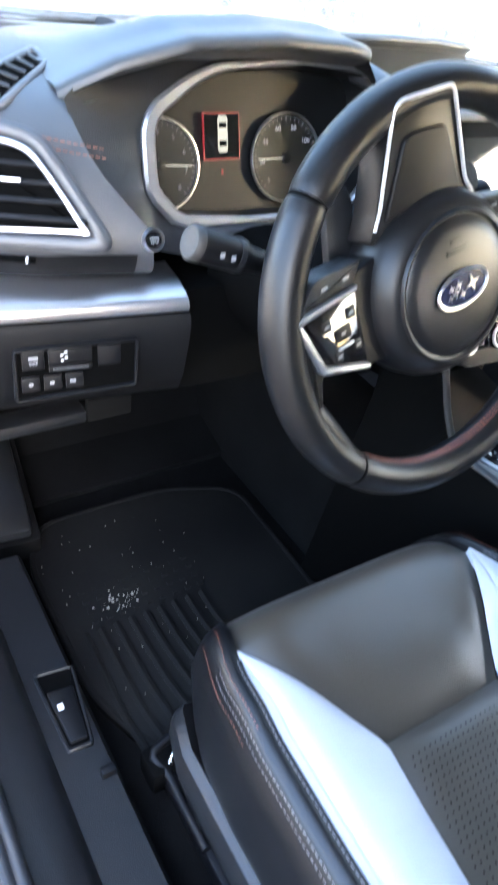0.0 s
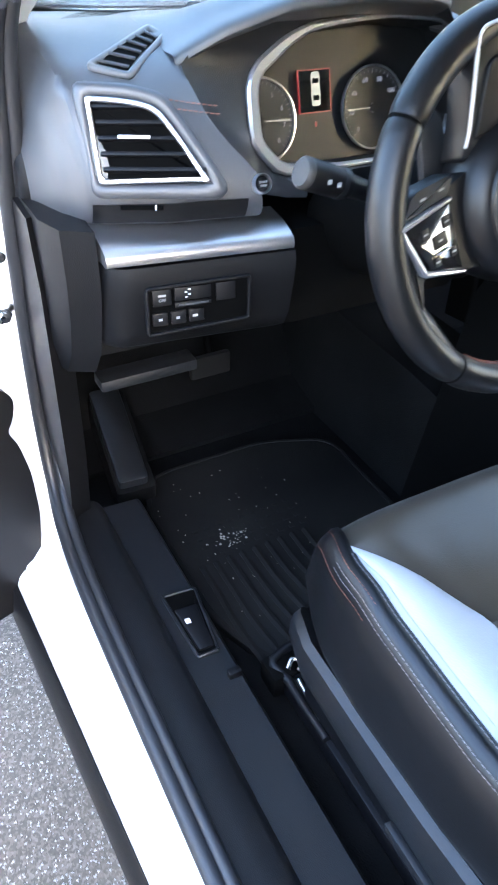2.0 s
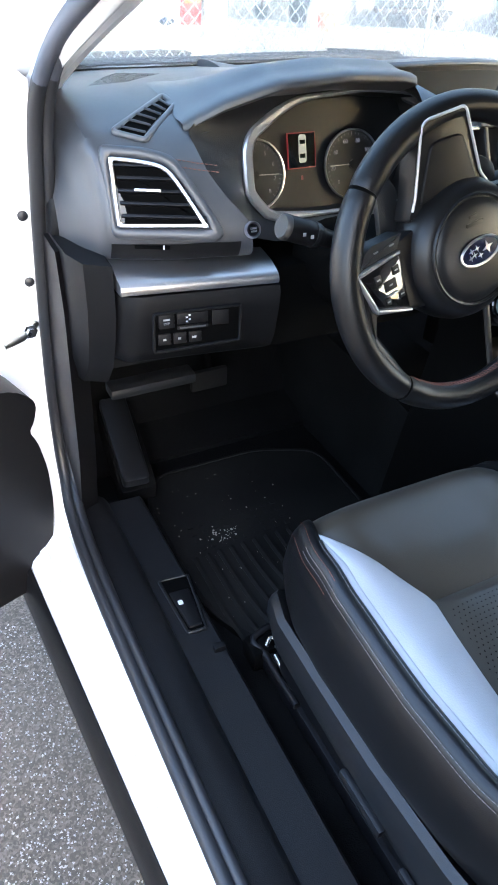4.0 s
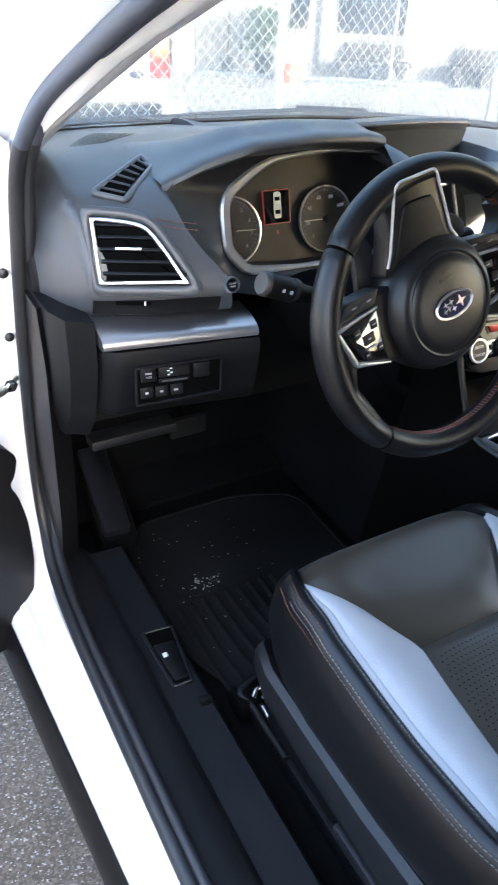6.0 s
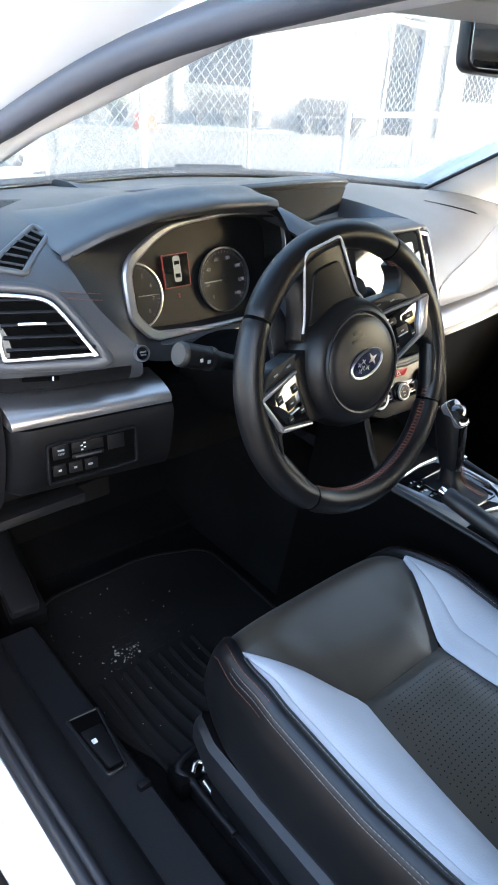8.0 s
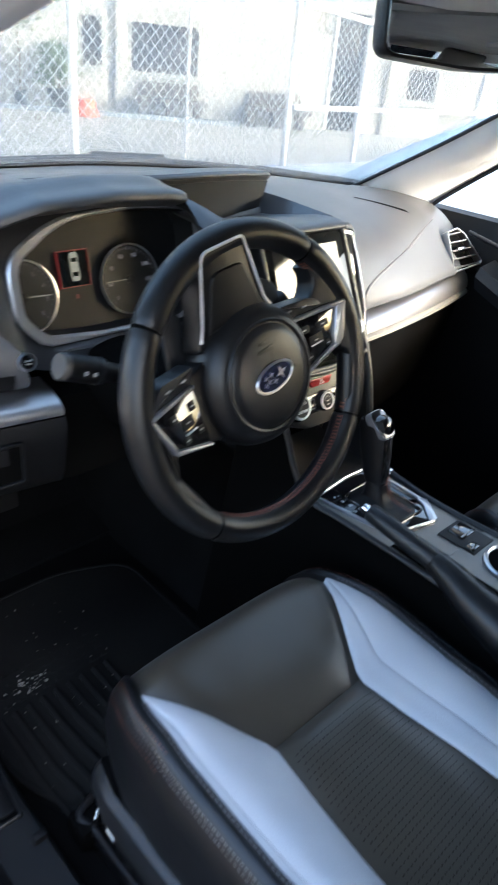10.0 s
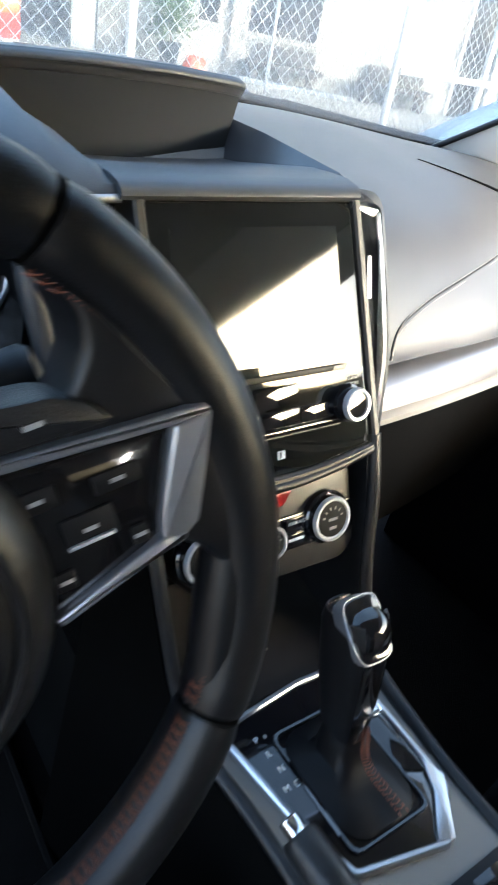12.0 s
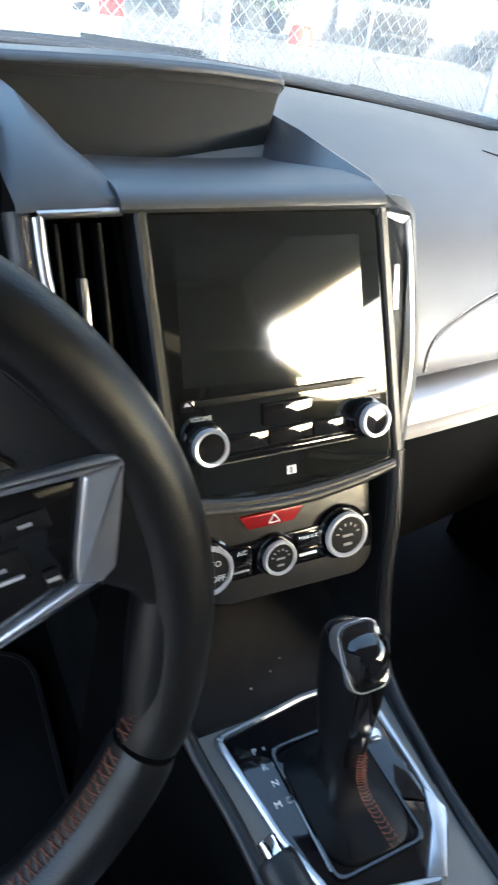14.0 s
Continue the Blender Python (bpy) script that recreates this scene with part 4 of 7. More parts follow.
edge = spline(section(LEFT, -0.335), 6)
part("pad_end", loft([[p + Vector((dx, dy, dz)) for p in edge[8:]] + [Vector((-0.335 + dx, 0.55, 0.975)), Vector((-0.335 + dx, 0.55, 1.14 + dz))] for dx, dy, dz in ((0.006, 0.0, 0.0), (0.0, 0.0, 0.0), (-0.006, 0.003, -0.002), (-0.010, 0.010, -0.006))]), M["fascia"], dash)
part("centre_pad", pad(MIDDLE), M["dash"], dash)
rp = part("right_pad", pad(RIGHT, 34), M["dash"], dash, "dark padded dashboard top before the passenger")
seam = [face_at(RIGHT, x, z, 0.0004) for x, z in ((0.98, 1.076), (0.88, 1.064), (0.78, 1.052), (0.69, 1.041), (0.633, 1.032), (0.599, 1.0245), (0.583, 1.020), (0.571, 1.0150), (0.563, 1.009), (0.557, 1.000), (0.555, 0.988))]
seam = spline(seam, 8)
part("seam", tube(seam, 0.0013, 6), M["black"], rp)
part("stitching", stitches([p + Vector((0, -0.001, 0.0032)) for p in seam], 0.0045, 0.003, 0.0004, 0.0002, up=(0, -0.6, 0.8)), M["thread_pale"], rp)
part("stitching", stitches([p + Vector((0, -0.0024, -0.0030)) for p in seam], 0.0045, 0.003, 0.0004, 0.0002, up=(0, -0.6, 0.8)), M["thread_pale"], rp)
lp_seam = [[face_at(LEFT, x, z + dz, 0.001) for x, z in ((-0.205, 1.116), (-0.17, 1.110), (-0.14, 1.106))] for dz in (0.0, -0.007)]
for line in lp_seam:
    part("stitching", stitches(line, up=(0, -0.7, 0.7), r=0.0007), M["thread"], dash, "orange stitching")

# air vents at the ends of the dashboard
def vent_outline():
    return rounded([(-0.0600, 0.0840), (-0.018, 0.0815), (0.012, 0.0755), (0.030, 0.0550), (0.0685, 0.0015), (-0.0500, -0.0010)], [0.004, 0.02, 0.02, 0.02, 0.003, 0.003], 4)


VENT = basis((-0.2365, 0.2457, 1.0421), (0.906, -0.4226, 0), (0, 0.36, 0.933))
vent = part("side_vent", prism(inset(vent_outline(), 0.006), -0.012, -0.008, VENT), M["void"], dash, "air vent with black slats and a silver surround")
part("vent_surround", ring_prism(vent_outline(), inset(vent_outline(), 0.0050), -0.014, 0.008, VENT, 0.0015), M["silver"], vent, "satin silver surround")
def resample(pts, n, phase=0.0):
    pts = [Vector(p) for p in pts]
    run = [0.0]
    for a, b in zip(pts, pts[1:] + pts[:1]):
        run.append(run[-1] + (b - a).length)
    out = []
    for i in range(n):
        d = ((i / n + phase) % 1.0) * run[-1]
        j = max(q for q in range(len(pts)) if run[q] <= d)
        out.append(pts[j].lerp(pts[(j + 1) % len(pts)], (d - run[j]) / max(1e-9, run[j + 1] - run[j])))
    return out
def by_angle(pts, c, n):
    """n points of the outline, at even angles about c."""
    fine = resample(pts, 720)
    out = []
    for i in range(n):
        a = -math.pi + 2 * math.pi * i / n
        out.append(tuple(min(fine, key=lambda p: abs(((math.atan2(p.y - c[1], p.x - c[0]) - a + math.pi) % (2 * math.pi)) - math.pi))))
    return out
pod = rounded([(-0.0745, 0.0985), (-0.016, 0.0965), (0.020, 0.0885), (0.041, 0.064), (0.090, -0.004), (0.080, -0.016), (-0.058, -0.0155)], 0.012, 4)
part("vent_pod", ring_prism(by_angle(pod, (-0.01, 0.04), 96), by_angle(vent_outline(), (-0.01, 0.04), 96), -0.040, 0.0045, VENT, 0.004), M["dash"], vent, "moulded pod round the vent", soft=60)
part("vent_back", prism(inset(vent_outline(), 0.004), -0.016, 0.0018, VENT), M["void"], vent)
vo = [Vector(p) for p in resample(inset(vent_outline(), 0.007), 200)]
for j in range(5):
    y = 0.012 + j * 0.0152
    xs = sorted(p.x for p in vo if abs(p.y - y) < 0.004)
    if xs:
        slat = part("slat", box(xs[0], xs[-1], y - 0.0022, y + 0.0022, -0.009, 0.0060, 0.0012, VENT @ Matrix.Translation((0, y, 0)) @ Matrix.Rotation(radians(-24), 4, "X") @ Matrix.Translation((0, -y, 0))), M["black"], vent)
        if j == 2:
            part("tab", box(-0.028, 0.006, y + 0.001, y + 0.0045, -0.002, 0.0085, 0.001, VENT), M["silver"], slat, "silver tab")
part("vent_foot", sheet([[face_at(LEFT, x, z, 0.0010) for z in (1.020, 1.014, 1.008, 1.002, 0.998)] for x in np.linspace(-0.292, -0.128, 16)], 0.0008), M["fascia"], dash, "dark panel under the vent")
part("damper_slot", box(-0.030, 0.016, -0.0275, -0.0225, -0.012, -0.0020, 0.001, VENT), M["void"], dash)
part("damper_mark", box(0.0075, 0.0095, -0.0275, -0.0222, -0.006, -0.0012, 0, VENT), M["white_mark"], dash)

PV = basis((1.01, 0.297, 1.02), (1, 0, 0), (0, 0.55, 0.83))
po = rounded([(-0.036, 0.046), (0.010, 0.052), (0.034, 0.035), (0.074, -0.034), (0.066, -0.042), (-0.052, -0.047)], 0.006, 4)
pv = part("side_vent", prism(inset(po, 0.006), -0.020, -0.010, PV), M["void"], dash, "air vent with black slats and a grey surround")
part("vent_surround", ring_prism(po, inset(po, 0.0035), -0.03, 0.004, PV, 0.0012), M["silver"], pv)
pvo = [Vector(p) for p in resample(inset(po, 0.007), 200)]
for j in range(5):
    y = -0.036 + j * 0.019
    xs = sorted(p.x for p in pvo if abs(p.y - y) < 0.004)
    part("slat", box(xs[0], xs[-1], y - 0.0016, y + 0.0016, -0.010, 0.001, 0.001, PV), M["dash"], pv)
part("tab", box(-0.012, 0.014, 0.000, 0.006, -0.002, 0.004, 0.001, PV), M["silver"], pv)

# small demister vent let into the pad's top
def pad_top(table, x, y, lift=0.0):
    pts = spline(section(table, x), 10)
    for a, b in zip(pts, pts[1:]):
        if b.y <= y <= a.y:
            return Vector((x, y, a.z + (b.z - a.z) * (a.y - y) / max(1e-9, a.y - b.y) + lift))
    return pts[-1]


to = rounded([(-0.262, 0.328), (-0.225, 0.306), (-0.150, 0.390), (-0.156, 0.425)], 0.006, 4)
tv = part("demister_vent", tube([pad_top(LEFT, x, y, 0.0018) for x, y in to], 0.0042, 8, closed=True), M["pad_highlight"], dash, "small demister vent")
lines = []
for i in range(13):
    f = i / 12
    a, b = Vector((-0.256, 0.329)).lerp(Vector((-0.158, 0.418)), f), Vector((-0.227, 0.312)).lerp(Vector((-0.154, 0.392)), f)
    lines.append((a, b))
part("vent_well", sheet([[pad_top(LEFT, *a.lerp(b, k / 4), 0.0012) for k in range(5)] for a, b in lines], 0.0006), M["void"], tv)
for a, b in lines[1:12:2]:
    part("slat", tube([pad_top(LEFT, *a.lerp(b, k / 4), 0.0024) for k in range(5)], 0.0018, 6), M["dash"], tv)


# demister slots in the pad's top before the passenger
for (xa, ya), (xb, yb), w0, w1 in (((0.785, 0.452), (0.900, 0.388), 0.002, 0.009), ((0.815, 0.596), (0.885, 0.548), 0.001, 0.005)):
    rows = []
    for k in range(9):
        x, y, w = xa + (xb - xa) * k / 8, ya + (yb - ya) * k / 8, w0 + (w1 - w0) * k / 8
        rows.append([pad_top(RIGHT, x, y - w / 2, 0.0014), pad_top(RIGHT, x, y + w / 2, 0.0014)])
    part("demister_slot", sheet(rows, 0.0008), M["void"], dash)


# perforated speaker grille before the windscreen
bm = bmesh.new()
for i in range(30):
    for j in range(16):
        f, g = i / 29, j / 15
        a, b = Vector((-0.238, 0.500)).lerp(Vector((-0.148, 0.655)), f), Vector((-0.176, 0.520)).lerp(Vector((-0.092, 0.610)), f)
        p = a.lerp(b, g)
        c = pad_top(LEFT, p.x, p.y, 0.0006)
        bm.faces.new([bm.verts.new((c.x + 0.0014 * math.cos(k * math.pi / 3), c.y + 0.0014 * math.sin(k * math.pi / 3), c.z)) for k in range(6)])
tagged(part("speaker_grille", bm, M["void"], dash), "rows of fine speaker holes", kind="stuff")


# silver trim strips
def trim_strip(x0, x1, y0, y1, z0, z1, steps=20):
    rings = []
    for i in range(steps + 1):
        f = i / steps
        x, y, z = x0 + (x1 - x0) * f, y0 + (y1 - y0) * f, z0 + (z1 - z0) * f
        rings.append([(x, y + dy, z + dz) for dy, dz in ((0.004, 0.0), (0.0, 0.002), (-0.001, 0.008), (0.002, 0.014), (0.010, 0.019), (0.028, 0.026), (0.060, 0.032), (0.060, 0.0))])
    return loft(rings)


part("trim_strip", trim_strip(-0.296, -0.078, 0.228, 0.194, 0.961, 0.960), M["strip"], dash, "brushed silver trim strip")
rings = []
for i in range(31):
    f = i / 30
    x, y = 0.512 + 0.558 * f, 0.188 + 0.05 * f + 0.05 * f * f
    z = 0.943 - 0.035 * (x - 0.546)
    h = (0.9735 - z) / 0.045
    rings.append([(x, y + dy, z + dz * h) for dy, dz in ((0.006, 0.0), (0.0, 0.003), (0.002, 0.016), (0.008, 0.028), (0.018, 0.036), (0.036, 0.042), (0.06, 0.045), (0.06, 0.0))])
part("trim_strip", loft(rings), M["strip"], dash, "brushed silver trim strip")
rings = []
for i in range(31):
    f = i / 30
    x, y = 0.512 + 0.558 * f, 0.184 + 0.05 * f + 0.05 * f * f
    z = 0.9295 - 0.035 * (x - 0.546)
    rings.append([(x, y + dy, z + dz) for dy, dz in ((0.004, 0.0), (0.0, 0.002), (0.0, 0.0085), (0.006, 0.0125), (0.06, 0.0125), (0.06, 0.0))])
part("lower_lip", loft(rings), M["console_grey"], dash, "grey lip under the trim strip")
rings = []
for i in range(21):
    f = i / 20
    x, y = 0.505 + 0.57 * f, 0.205 + 0.05 * f + 0.05 * f * f
    rings.append([(x, y + dy, z) for dy, z in ((0.0, 0.929 - 0.035 * (x - 0.546)), (0.004, 0.88), (0.02, 0.80), (0.05, 0.68), (0.10, 0.62), (0.30, 0.60), (0.30, 0.912))])
# near-black lid: the shade under the strip is put into its colour
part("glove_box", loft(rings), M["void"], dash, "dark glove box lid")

# lower panel on the driver's side, with its switches
def slant(x):
    return 0.214 - 0.155 * (x + 0.19)


rings = []
for i in range(25):
    f = i / 24
    x = -0.300 + 0.226 * f
    r = max(0.0, (0.12 - f) / 0.12) ** 2 * 0.03
    rings.append([(x, slant(x) + r + dy, z) for dy, z in ((0.002, 0.957), (-0.002, 0.948), (0.000, 0.92), (0.008, 0.875), (0.018, 0.852), (0.040, 0.838), (0.14, 0.82), (0.14, 0.957))])
low = part("knee_panel", loft(rings), M["fascia"], dash, "dark lower panel with switches")
SW = basis((-0.19, 0.2105, 0.915), (1, -0.155, 0), (0, 0.10, 0.995))
rec = rounded([(-0.070, -0.040), (0.058, -0.034), (0.060, 0.022), (-0.068, 0.020)], 0.006, 3)
part("switch_bezel", ring_prism(rec, inset(rec, 0.004), -0.004, 0.0045, SW, 0.001), M["fascia"], low)
part("switch_plate", prism(inset(rec, 0.004), -0.004, 0.0005, SW), M["void"], low)
for x0, x1, y0, y1 in ((-0.060, -0.038, -0.004, 0.016), (-0.034, 0.010, 0.000, 0.016), (0.016, 0.040, -0.006, 0.016), (-0.034, 0.010, -0.008, -0.002), (-0.062, -0.044, -0.028, -0.012), (-0.040, -0.022, -0.028, -0.012), (-0.018, 0.0, -0.028, -0.012)):
    part("switch", box(x0, x1, y0, y1, -0.002, 0.003, 0.0012, SW), M["black"], low)
part("switch_mark", box(-0.0535, -0.0445, 0.0075, 0.0100, 0.003, 0.0034, 0, SW), M["grey_mark"], low)
part("switch_words", lettering("OFF", 0.005, SW @ Matrix.Translation((-0.049, 0.003, 0.0032))), M["grey_mark"], low)
for j in range(4):
    part("switch_mark", box(-0.022 + (j % 2) * 0.004, -0.019 + (j % 2) * 0.004, 0.003 + j * 0.003, 0.0048 + j * 0.003, 0.003, 0.0036, 0, SW), M["white_mark"], low)
for x, w in ((-0.055, 0.007), (-0.034, 0.007), (-0.014, 0.010)):
    part("switch_mark", box(x, x + w * 0.6, -0.0215, -0.0185, 0.003, 0.0034, 0, SW), M["grey_mark"], low)
part("dial_lever", box(-0.030, 0.006, -0.0060, -0.0040, 0.002, 0.0040, 0, SW), M["dash"], low)

# end panel by the door, and the panels under the column
rings = [[(-0.345 + dx, y, z) for dx, y in ((0.0, 0.31), (0.012, 0.268), (0.045, 0.246), (0.05, 0.35), (0.0, 0.40))] for z in (0.998, 0.93)]
rings += [[(-0.345 + dx, y + d, z) for dx, y in ((0.0, 0.31), (0.012, 0.268), (0.045, 0.250), (0.05, 0.35), (0.0, 0.40))] for z, d in ((0.88, 0.01), (0.83, 0.03), (0.78, 0.07))]
part("end_panel", loft(rings), M["fascia"], dash)
part("side_kick", loft([[(-0.352, y, z) for y, z in ((0.34, 0.99), (0.50, 1.00), (0.62, 0.36), (0.42, 0.36), (0.36, 0.60), (0.33, 0.90))],
                        [(-0.315, y, z) for y, z in ((0.36, 0.99), (0.50, 1.00), (0.62, 0.36), (0.44, 0.36), (0.39, 0.60), (0.36, 0.90))]]), M["black"], dash)
part("under_cover", loft([[(-0.31, y, z), (-0.06, y - 0.01, z), (-0.06, y - 0.01, z + 0.02), (-0.31, y, z + 0.02)] for y, z in ((0.30, 0.815), (0.45, 0.74), (0.62, 0.70))]), M["black"], dash)
part("fuse_cover", box(-0.275, -0.115, 0.40, 0.44, 0.688, 0.708, 0.006), M["dash_lower"], dash)
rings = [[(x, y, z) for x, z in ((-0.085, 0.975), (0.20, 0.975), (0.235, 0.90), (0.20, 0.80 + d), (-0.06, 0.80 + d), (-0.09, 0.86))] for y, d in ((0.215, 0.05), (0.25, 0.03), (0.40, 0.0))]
# footwell shade is put into the bolster's colour
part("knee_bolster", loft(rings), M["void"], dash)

# ---- instrument binnacle ----
hood_top = lambda x: np.interp(x, (-0.180, -0.15, -0.12, -0.05, 0.05, 0.14, 0.168, 0.183, 0.196, 0.225), (1.1385, 1.161, 1.179, 1.203, 1.2105, 1.2060, 1.201, 1.196, 1.190, 1.172))
hood_lip = lambda x: np.interp(x, (-0.180, -0.15, -0.12, -0.05, 0.05, 0.15, 0.172, 0.186, 0.198, 0.225), (0.330, 0.306, 0.290, 0.270, 0.262, 0.266, 0.275, 0.292, 0.325, 0.40))
rows = []
for i in range(41):
    x = -0.168 + 0.393 * i / 40
    t, y = float(hood_top(x)), float(hood_lip(x))
    rows.append(spline([(x, y + 0.05, t - 0.030), (x, y + 0.004, t - 0.014), (x, y - 0.002, t - 0.006), (x, y + 0.006, t + 0.001), (x, y + 0.04, t + 0.002), (x, y + 0.10, max(t * 0.6 + 1.165 * 0.4, t + 0.004)), (x, max(0.52, y + 0.13), 1.1635), (x, 0.58, 1.152)], 4))
part("binnacle_hood", sheet(rows, 0.006), M["dash"], dash, "hooded top over the instruments")

QF = basis((0.03, 0.300, 1.10), (1, 0, 0), (0, 0.25, 0.968))
cl = rounded([(-0.085, -0.086), (0.150, -0.086), (0.184, -0.05), (0.194, 0.03), (0.192, 0.056), (0.180, 0.072), (0.087, 0.0835), (-0.028, 0.0765), (-0.062, 0.065), (-0.108, 0.038), (-0.119, 0.016), (-0.119, -0.048)], 0.012, 3)
outer = by_angle(cl, (0.05, 0.0), 72)
inner = []
for p, q in zip(outer, inset(outer, 0.001)):
    wide = 0.0065 + 0.0085 * min(1.0, max(0.0, (0.01 - p[0]) / 0.10)) - 0.003 * min(1.0, max(0.0, (p[0] - 0.08) / 0.08))
    inner.append((p[0] + (q[0] - p[0]) * wide * 1000, p[1] + (q[1] - p[1]) * wide * 1000))
cluster = thing("instrument_cluster", (0.05, 0.34, 1.0), "instrument cluster with two round dials and a small display", "instrument cluster")
part("bezel", ring_prism(outer, inner, -0.006, 0.007, QF, 0.003), M["bezel"], cluster, "satin silver bezel")
# funnel between the bezel and the hood
lip = [(-0.100, 1.014), (-0.119, 1.05), (-0.129, 1.06), (-0.144, 1.077), (-0.158, 1.10), (-0.165, 1.123), (-0.166, 1.142), (-0.15, 1.157), (-0.12, 1.177), (-0.05, 1.202), (0.05, 1.207), (0.14, 1.202), (0.166, 1.194), (0.182, 1.178), (0.195, 1.160), (0.212, 1.135), (0.222, 1.08), (0.205, 1.010), (0.05, 1.004)]
lip_r = by_angle([(x - 0.03, (z - 1.10) / 0.968) for x, z in lip], (0.05, 0.0), 72)
ring0 = [QF @ Vector((p[0], p[1], 0.0)) for p in outer]
ring1 = []
for p in lip_r:
    w = QF @ Vector((p[0], p[1], 0))
    w.y = float(np.interp(w.x, (-0.18, -0.15, -0.12, -0.05, 0.22), (0.322, 0.308, 0.294, 0.276, 0.278))) - 0.062 * max(0.0, min(1.0, (1.12 - w.z) / 0.10)) * (1 if w.x < -0.05 else 0.5)
    if w.x < -0.11 and w.z < 1.122:
        w = face_at(LEFT, w.x, w.z, -0.003)
    elif w.x < -0.11 and w.z < 1.165:
        w.y = float(np.interp(w.z, (1.122, 1.143, 1.165), (0.286, 0.308, 0.312)))
    ring1.append(w)
mid = [a.lerp(b, 0.5) + Vector((0, 0.006, 0)) for a, b in zip(ring0, ring1)]
part("funnel", loft([ring0, mid, ring1], cap=False), M["dash_lower"], dash)
tub_b = [QF @ Vector((p[0] * 0.98, p[1] * 0.98, -0.045)) for p in inner]
tub_f = [QF @ Vector((p[0], p[1], -0.004)) for p in inner]
part("dial_tray", merge(loft([tub_f, tub_b], cap=False), loft([tub_b, [QF @ Vector((0.05 + (p[0] - 0.05) * 0.02, p[1] * 0.02, -0.046)) for p in inner]], cap=True)), M["dial_veil"], cluster)
Q2 = basis((0.03, 0.340, 1.10), (1, 0, 0), (0, 0.25, 0.968))


def dial(cx, cy, r, first, words, needle):
    ring = turned(((r * 0.985, 0), (r, 0.001), (r, 0.004), (r * 0.955, 0.0045), (r * 0.95, 0)), Q2 @ Matrix.Translation((cx, cy, 0)), 48)
    d = part("dial", turned(((0, 0), (r * 0.96, 0), (r * 0.96, 0.0012), (0, 0.0014)), Q2 @ Matrix.Translation((cx, cy, 0)), 48), M["dial_veil"], cluster, "round dial with white marks")
    part("dial_ring", ring, M["silver"], d)
    bm = bmesh.new()
    for i in range(33):
        a = radians(225 - 270 * i / 32)
        big = i % 4 == 0
        m = Q2 @ Matrix.Translation((cx + math.cos(a) * r * 0.86, cy + math.sin(a) * r * 0.86, 0.002)) @ Matrix.Rotation(a, 4, "Z")
        bm = merge(bm, box(-0.0022 if big else -0.0012, 0.0022 if big else 0.0012, -0.0004, 0.0004, 0, 0.0004, 0, m))
    part("scale_marks", bm, M["lit_dim"], d)
    for i, w in enumerate(words):
        a = radians(225 - 270 * i / (len(words) - 1))
        part("numeral", lettering(w, 0.0085, Q2 @ Matrix.Translation((cx + math.cos(a) * r * 0.68, cy + math.sin(a) * r * 0.68, 0.002))), M["lit_dim"], d)
    m = Q2 @ Matrix.Translation((cx, cy, 0.003)) @ Matrix.Rotation(radians(needle), 4, "Z")
    part("needle", box(0.0, r * 0.8, -0.0007, 0.0007, 0, 0.001, 0, m), M["lit_white"], d)
    part("needle_hub", turned(((0.0, 0), (0.006, 0), (0.006, 0.004), (0.0, 0.005)), Q2 @ Matrix.Translation((cx, cy, 0.001)), 20), M["black"], d)


dial(-0.082, -0.033, 0.050, 0, "0 1 2 3 4 5 6 7 8".split(), -2)
dial(0.088, -0.031, 0.051, 0, "0 20 40 60 80 100 120 140".split(), 180)
disp = part("display", box(-0.025, 0.023, -0.030, 0.020, -0.001, 0.0012, 0, Q2), M["lit_red"], cluster, "small red-framed display with a car picture")
part("display_field", box(-0.0235, 0.0215, -0.0285, 0.0185, 0.0013, 0.0018, 0, Q2), M["screen"], disp)
icon = rounded([(-0.006, -0.022), (0.006, -0.022), (0.0068, -0.012), (0.0062, 0.004), (0.0068, 0.012), (0.005, 0.017), (-0.005, 0.017), (-0.0068, 0.012), (-0.0062, 0.004), (-0.0068, -0.012)], 0.003, 3)
part("car_picture", prism(icon, 0.0018, 0.0022, Q2), M["lit_white"], disp)
for y0, y1 in ((-0.0155, -0.0095), (0.004, 0.0095)):
    part("car_picture_glass", box(-0.0045, 0.0045, y0, y1, 0.0022, 0.0025, 0, Q2), M["void"], disp)
part("warning_lamp", box(-0.0025, 0.0, -0.046, -0.040, 0.0, 0.0015, 0, Q2), M["lit_red"], cluster)
part("steering_cover_ledge", box(-0.06, 0.17, 0.262, 0.30, 1.003, 1.016, 0.005), M["dash"], dash)

# start button
SB = basis((-0.112, 0.2185, 1.033), (1, -0.1, 0), (0, 0.33, 0.944)) @ Matrix.Diagonal((0.80, 0.80, 1.0, 1.0))
sb = thing("start_button", (-0.112, 0.216, 1.02), "round black start button with a silver ring on the dashboard", "button")
part("button_cap", turned(((0.0, 0.008), (0.009, 0.008), (0.0105, 0.006), (0.0105, -0.01)), SB, 28), M["gloss_black"], sb)
part("button_ring", turned(((0.0108, -0.01), (0.0108, 0.006), (0.0125, 0.008), (0.0140, 0.006), (0.0145, -0.01)), SB, 28), M["silver"], sb)
part("button_words", merge(lettering("START", 0.0042, SB @ Matrix.Translation((0, 0.0022, 0.0085))), lettering("STOP", 0.0042, SB @ Matrix.Translation((0, -0.0028, 0.0085)))), M["grey_mark"], sb)

# ---- visor with the upper display, and the shelf before it ----
rows = []
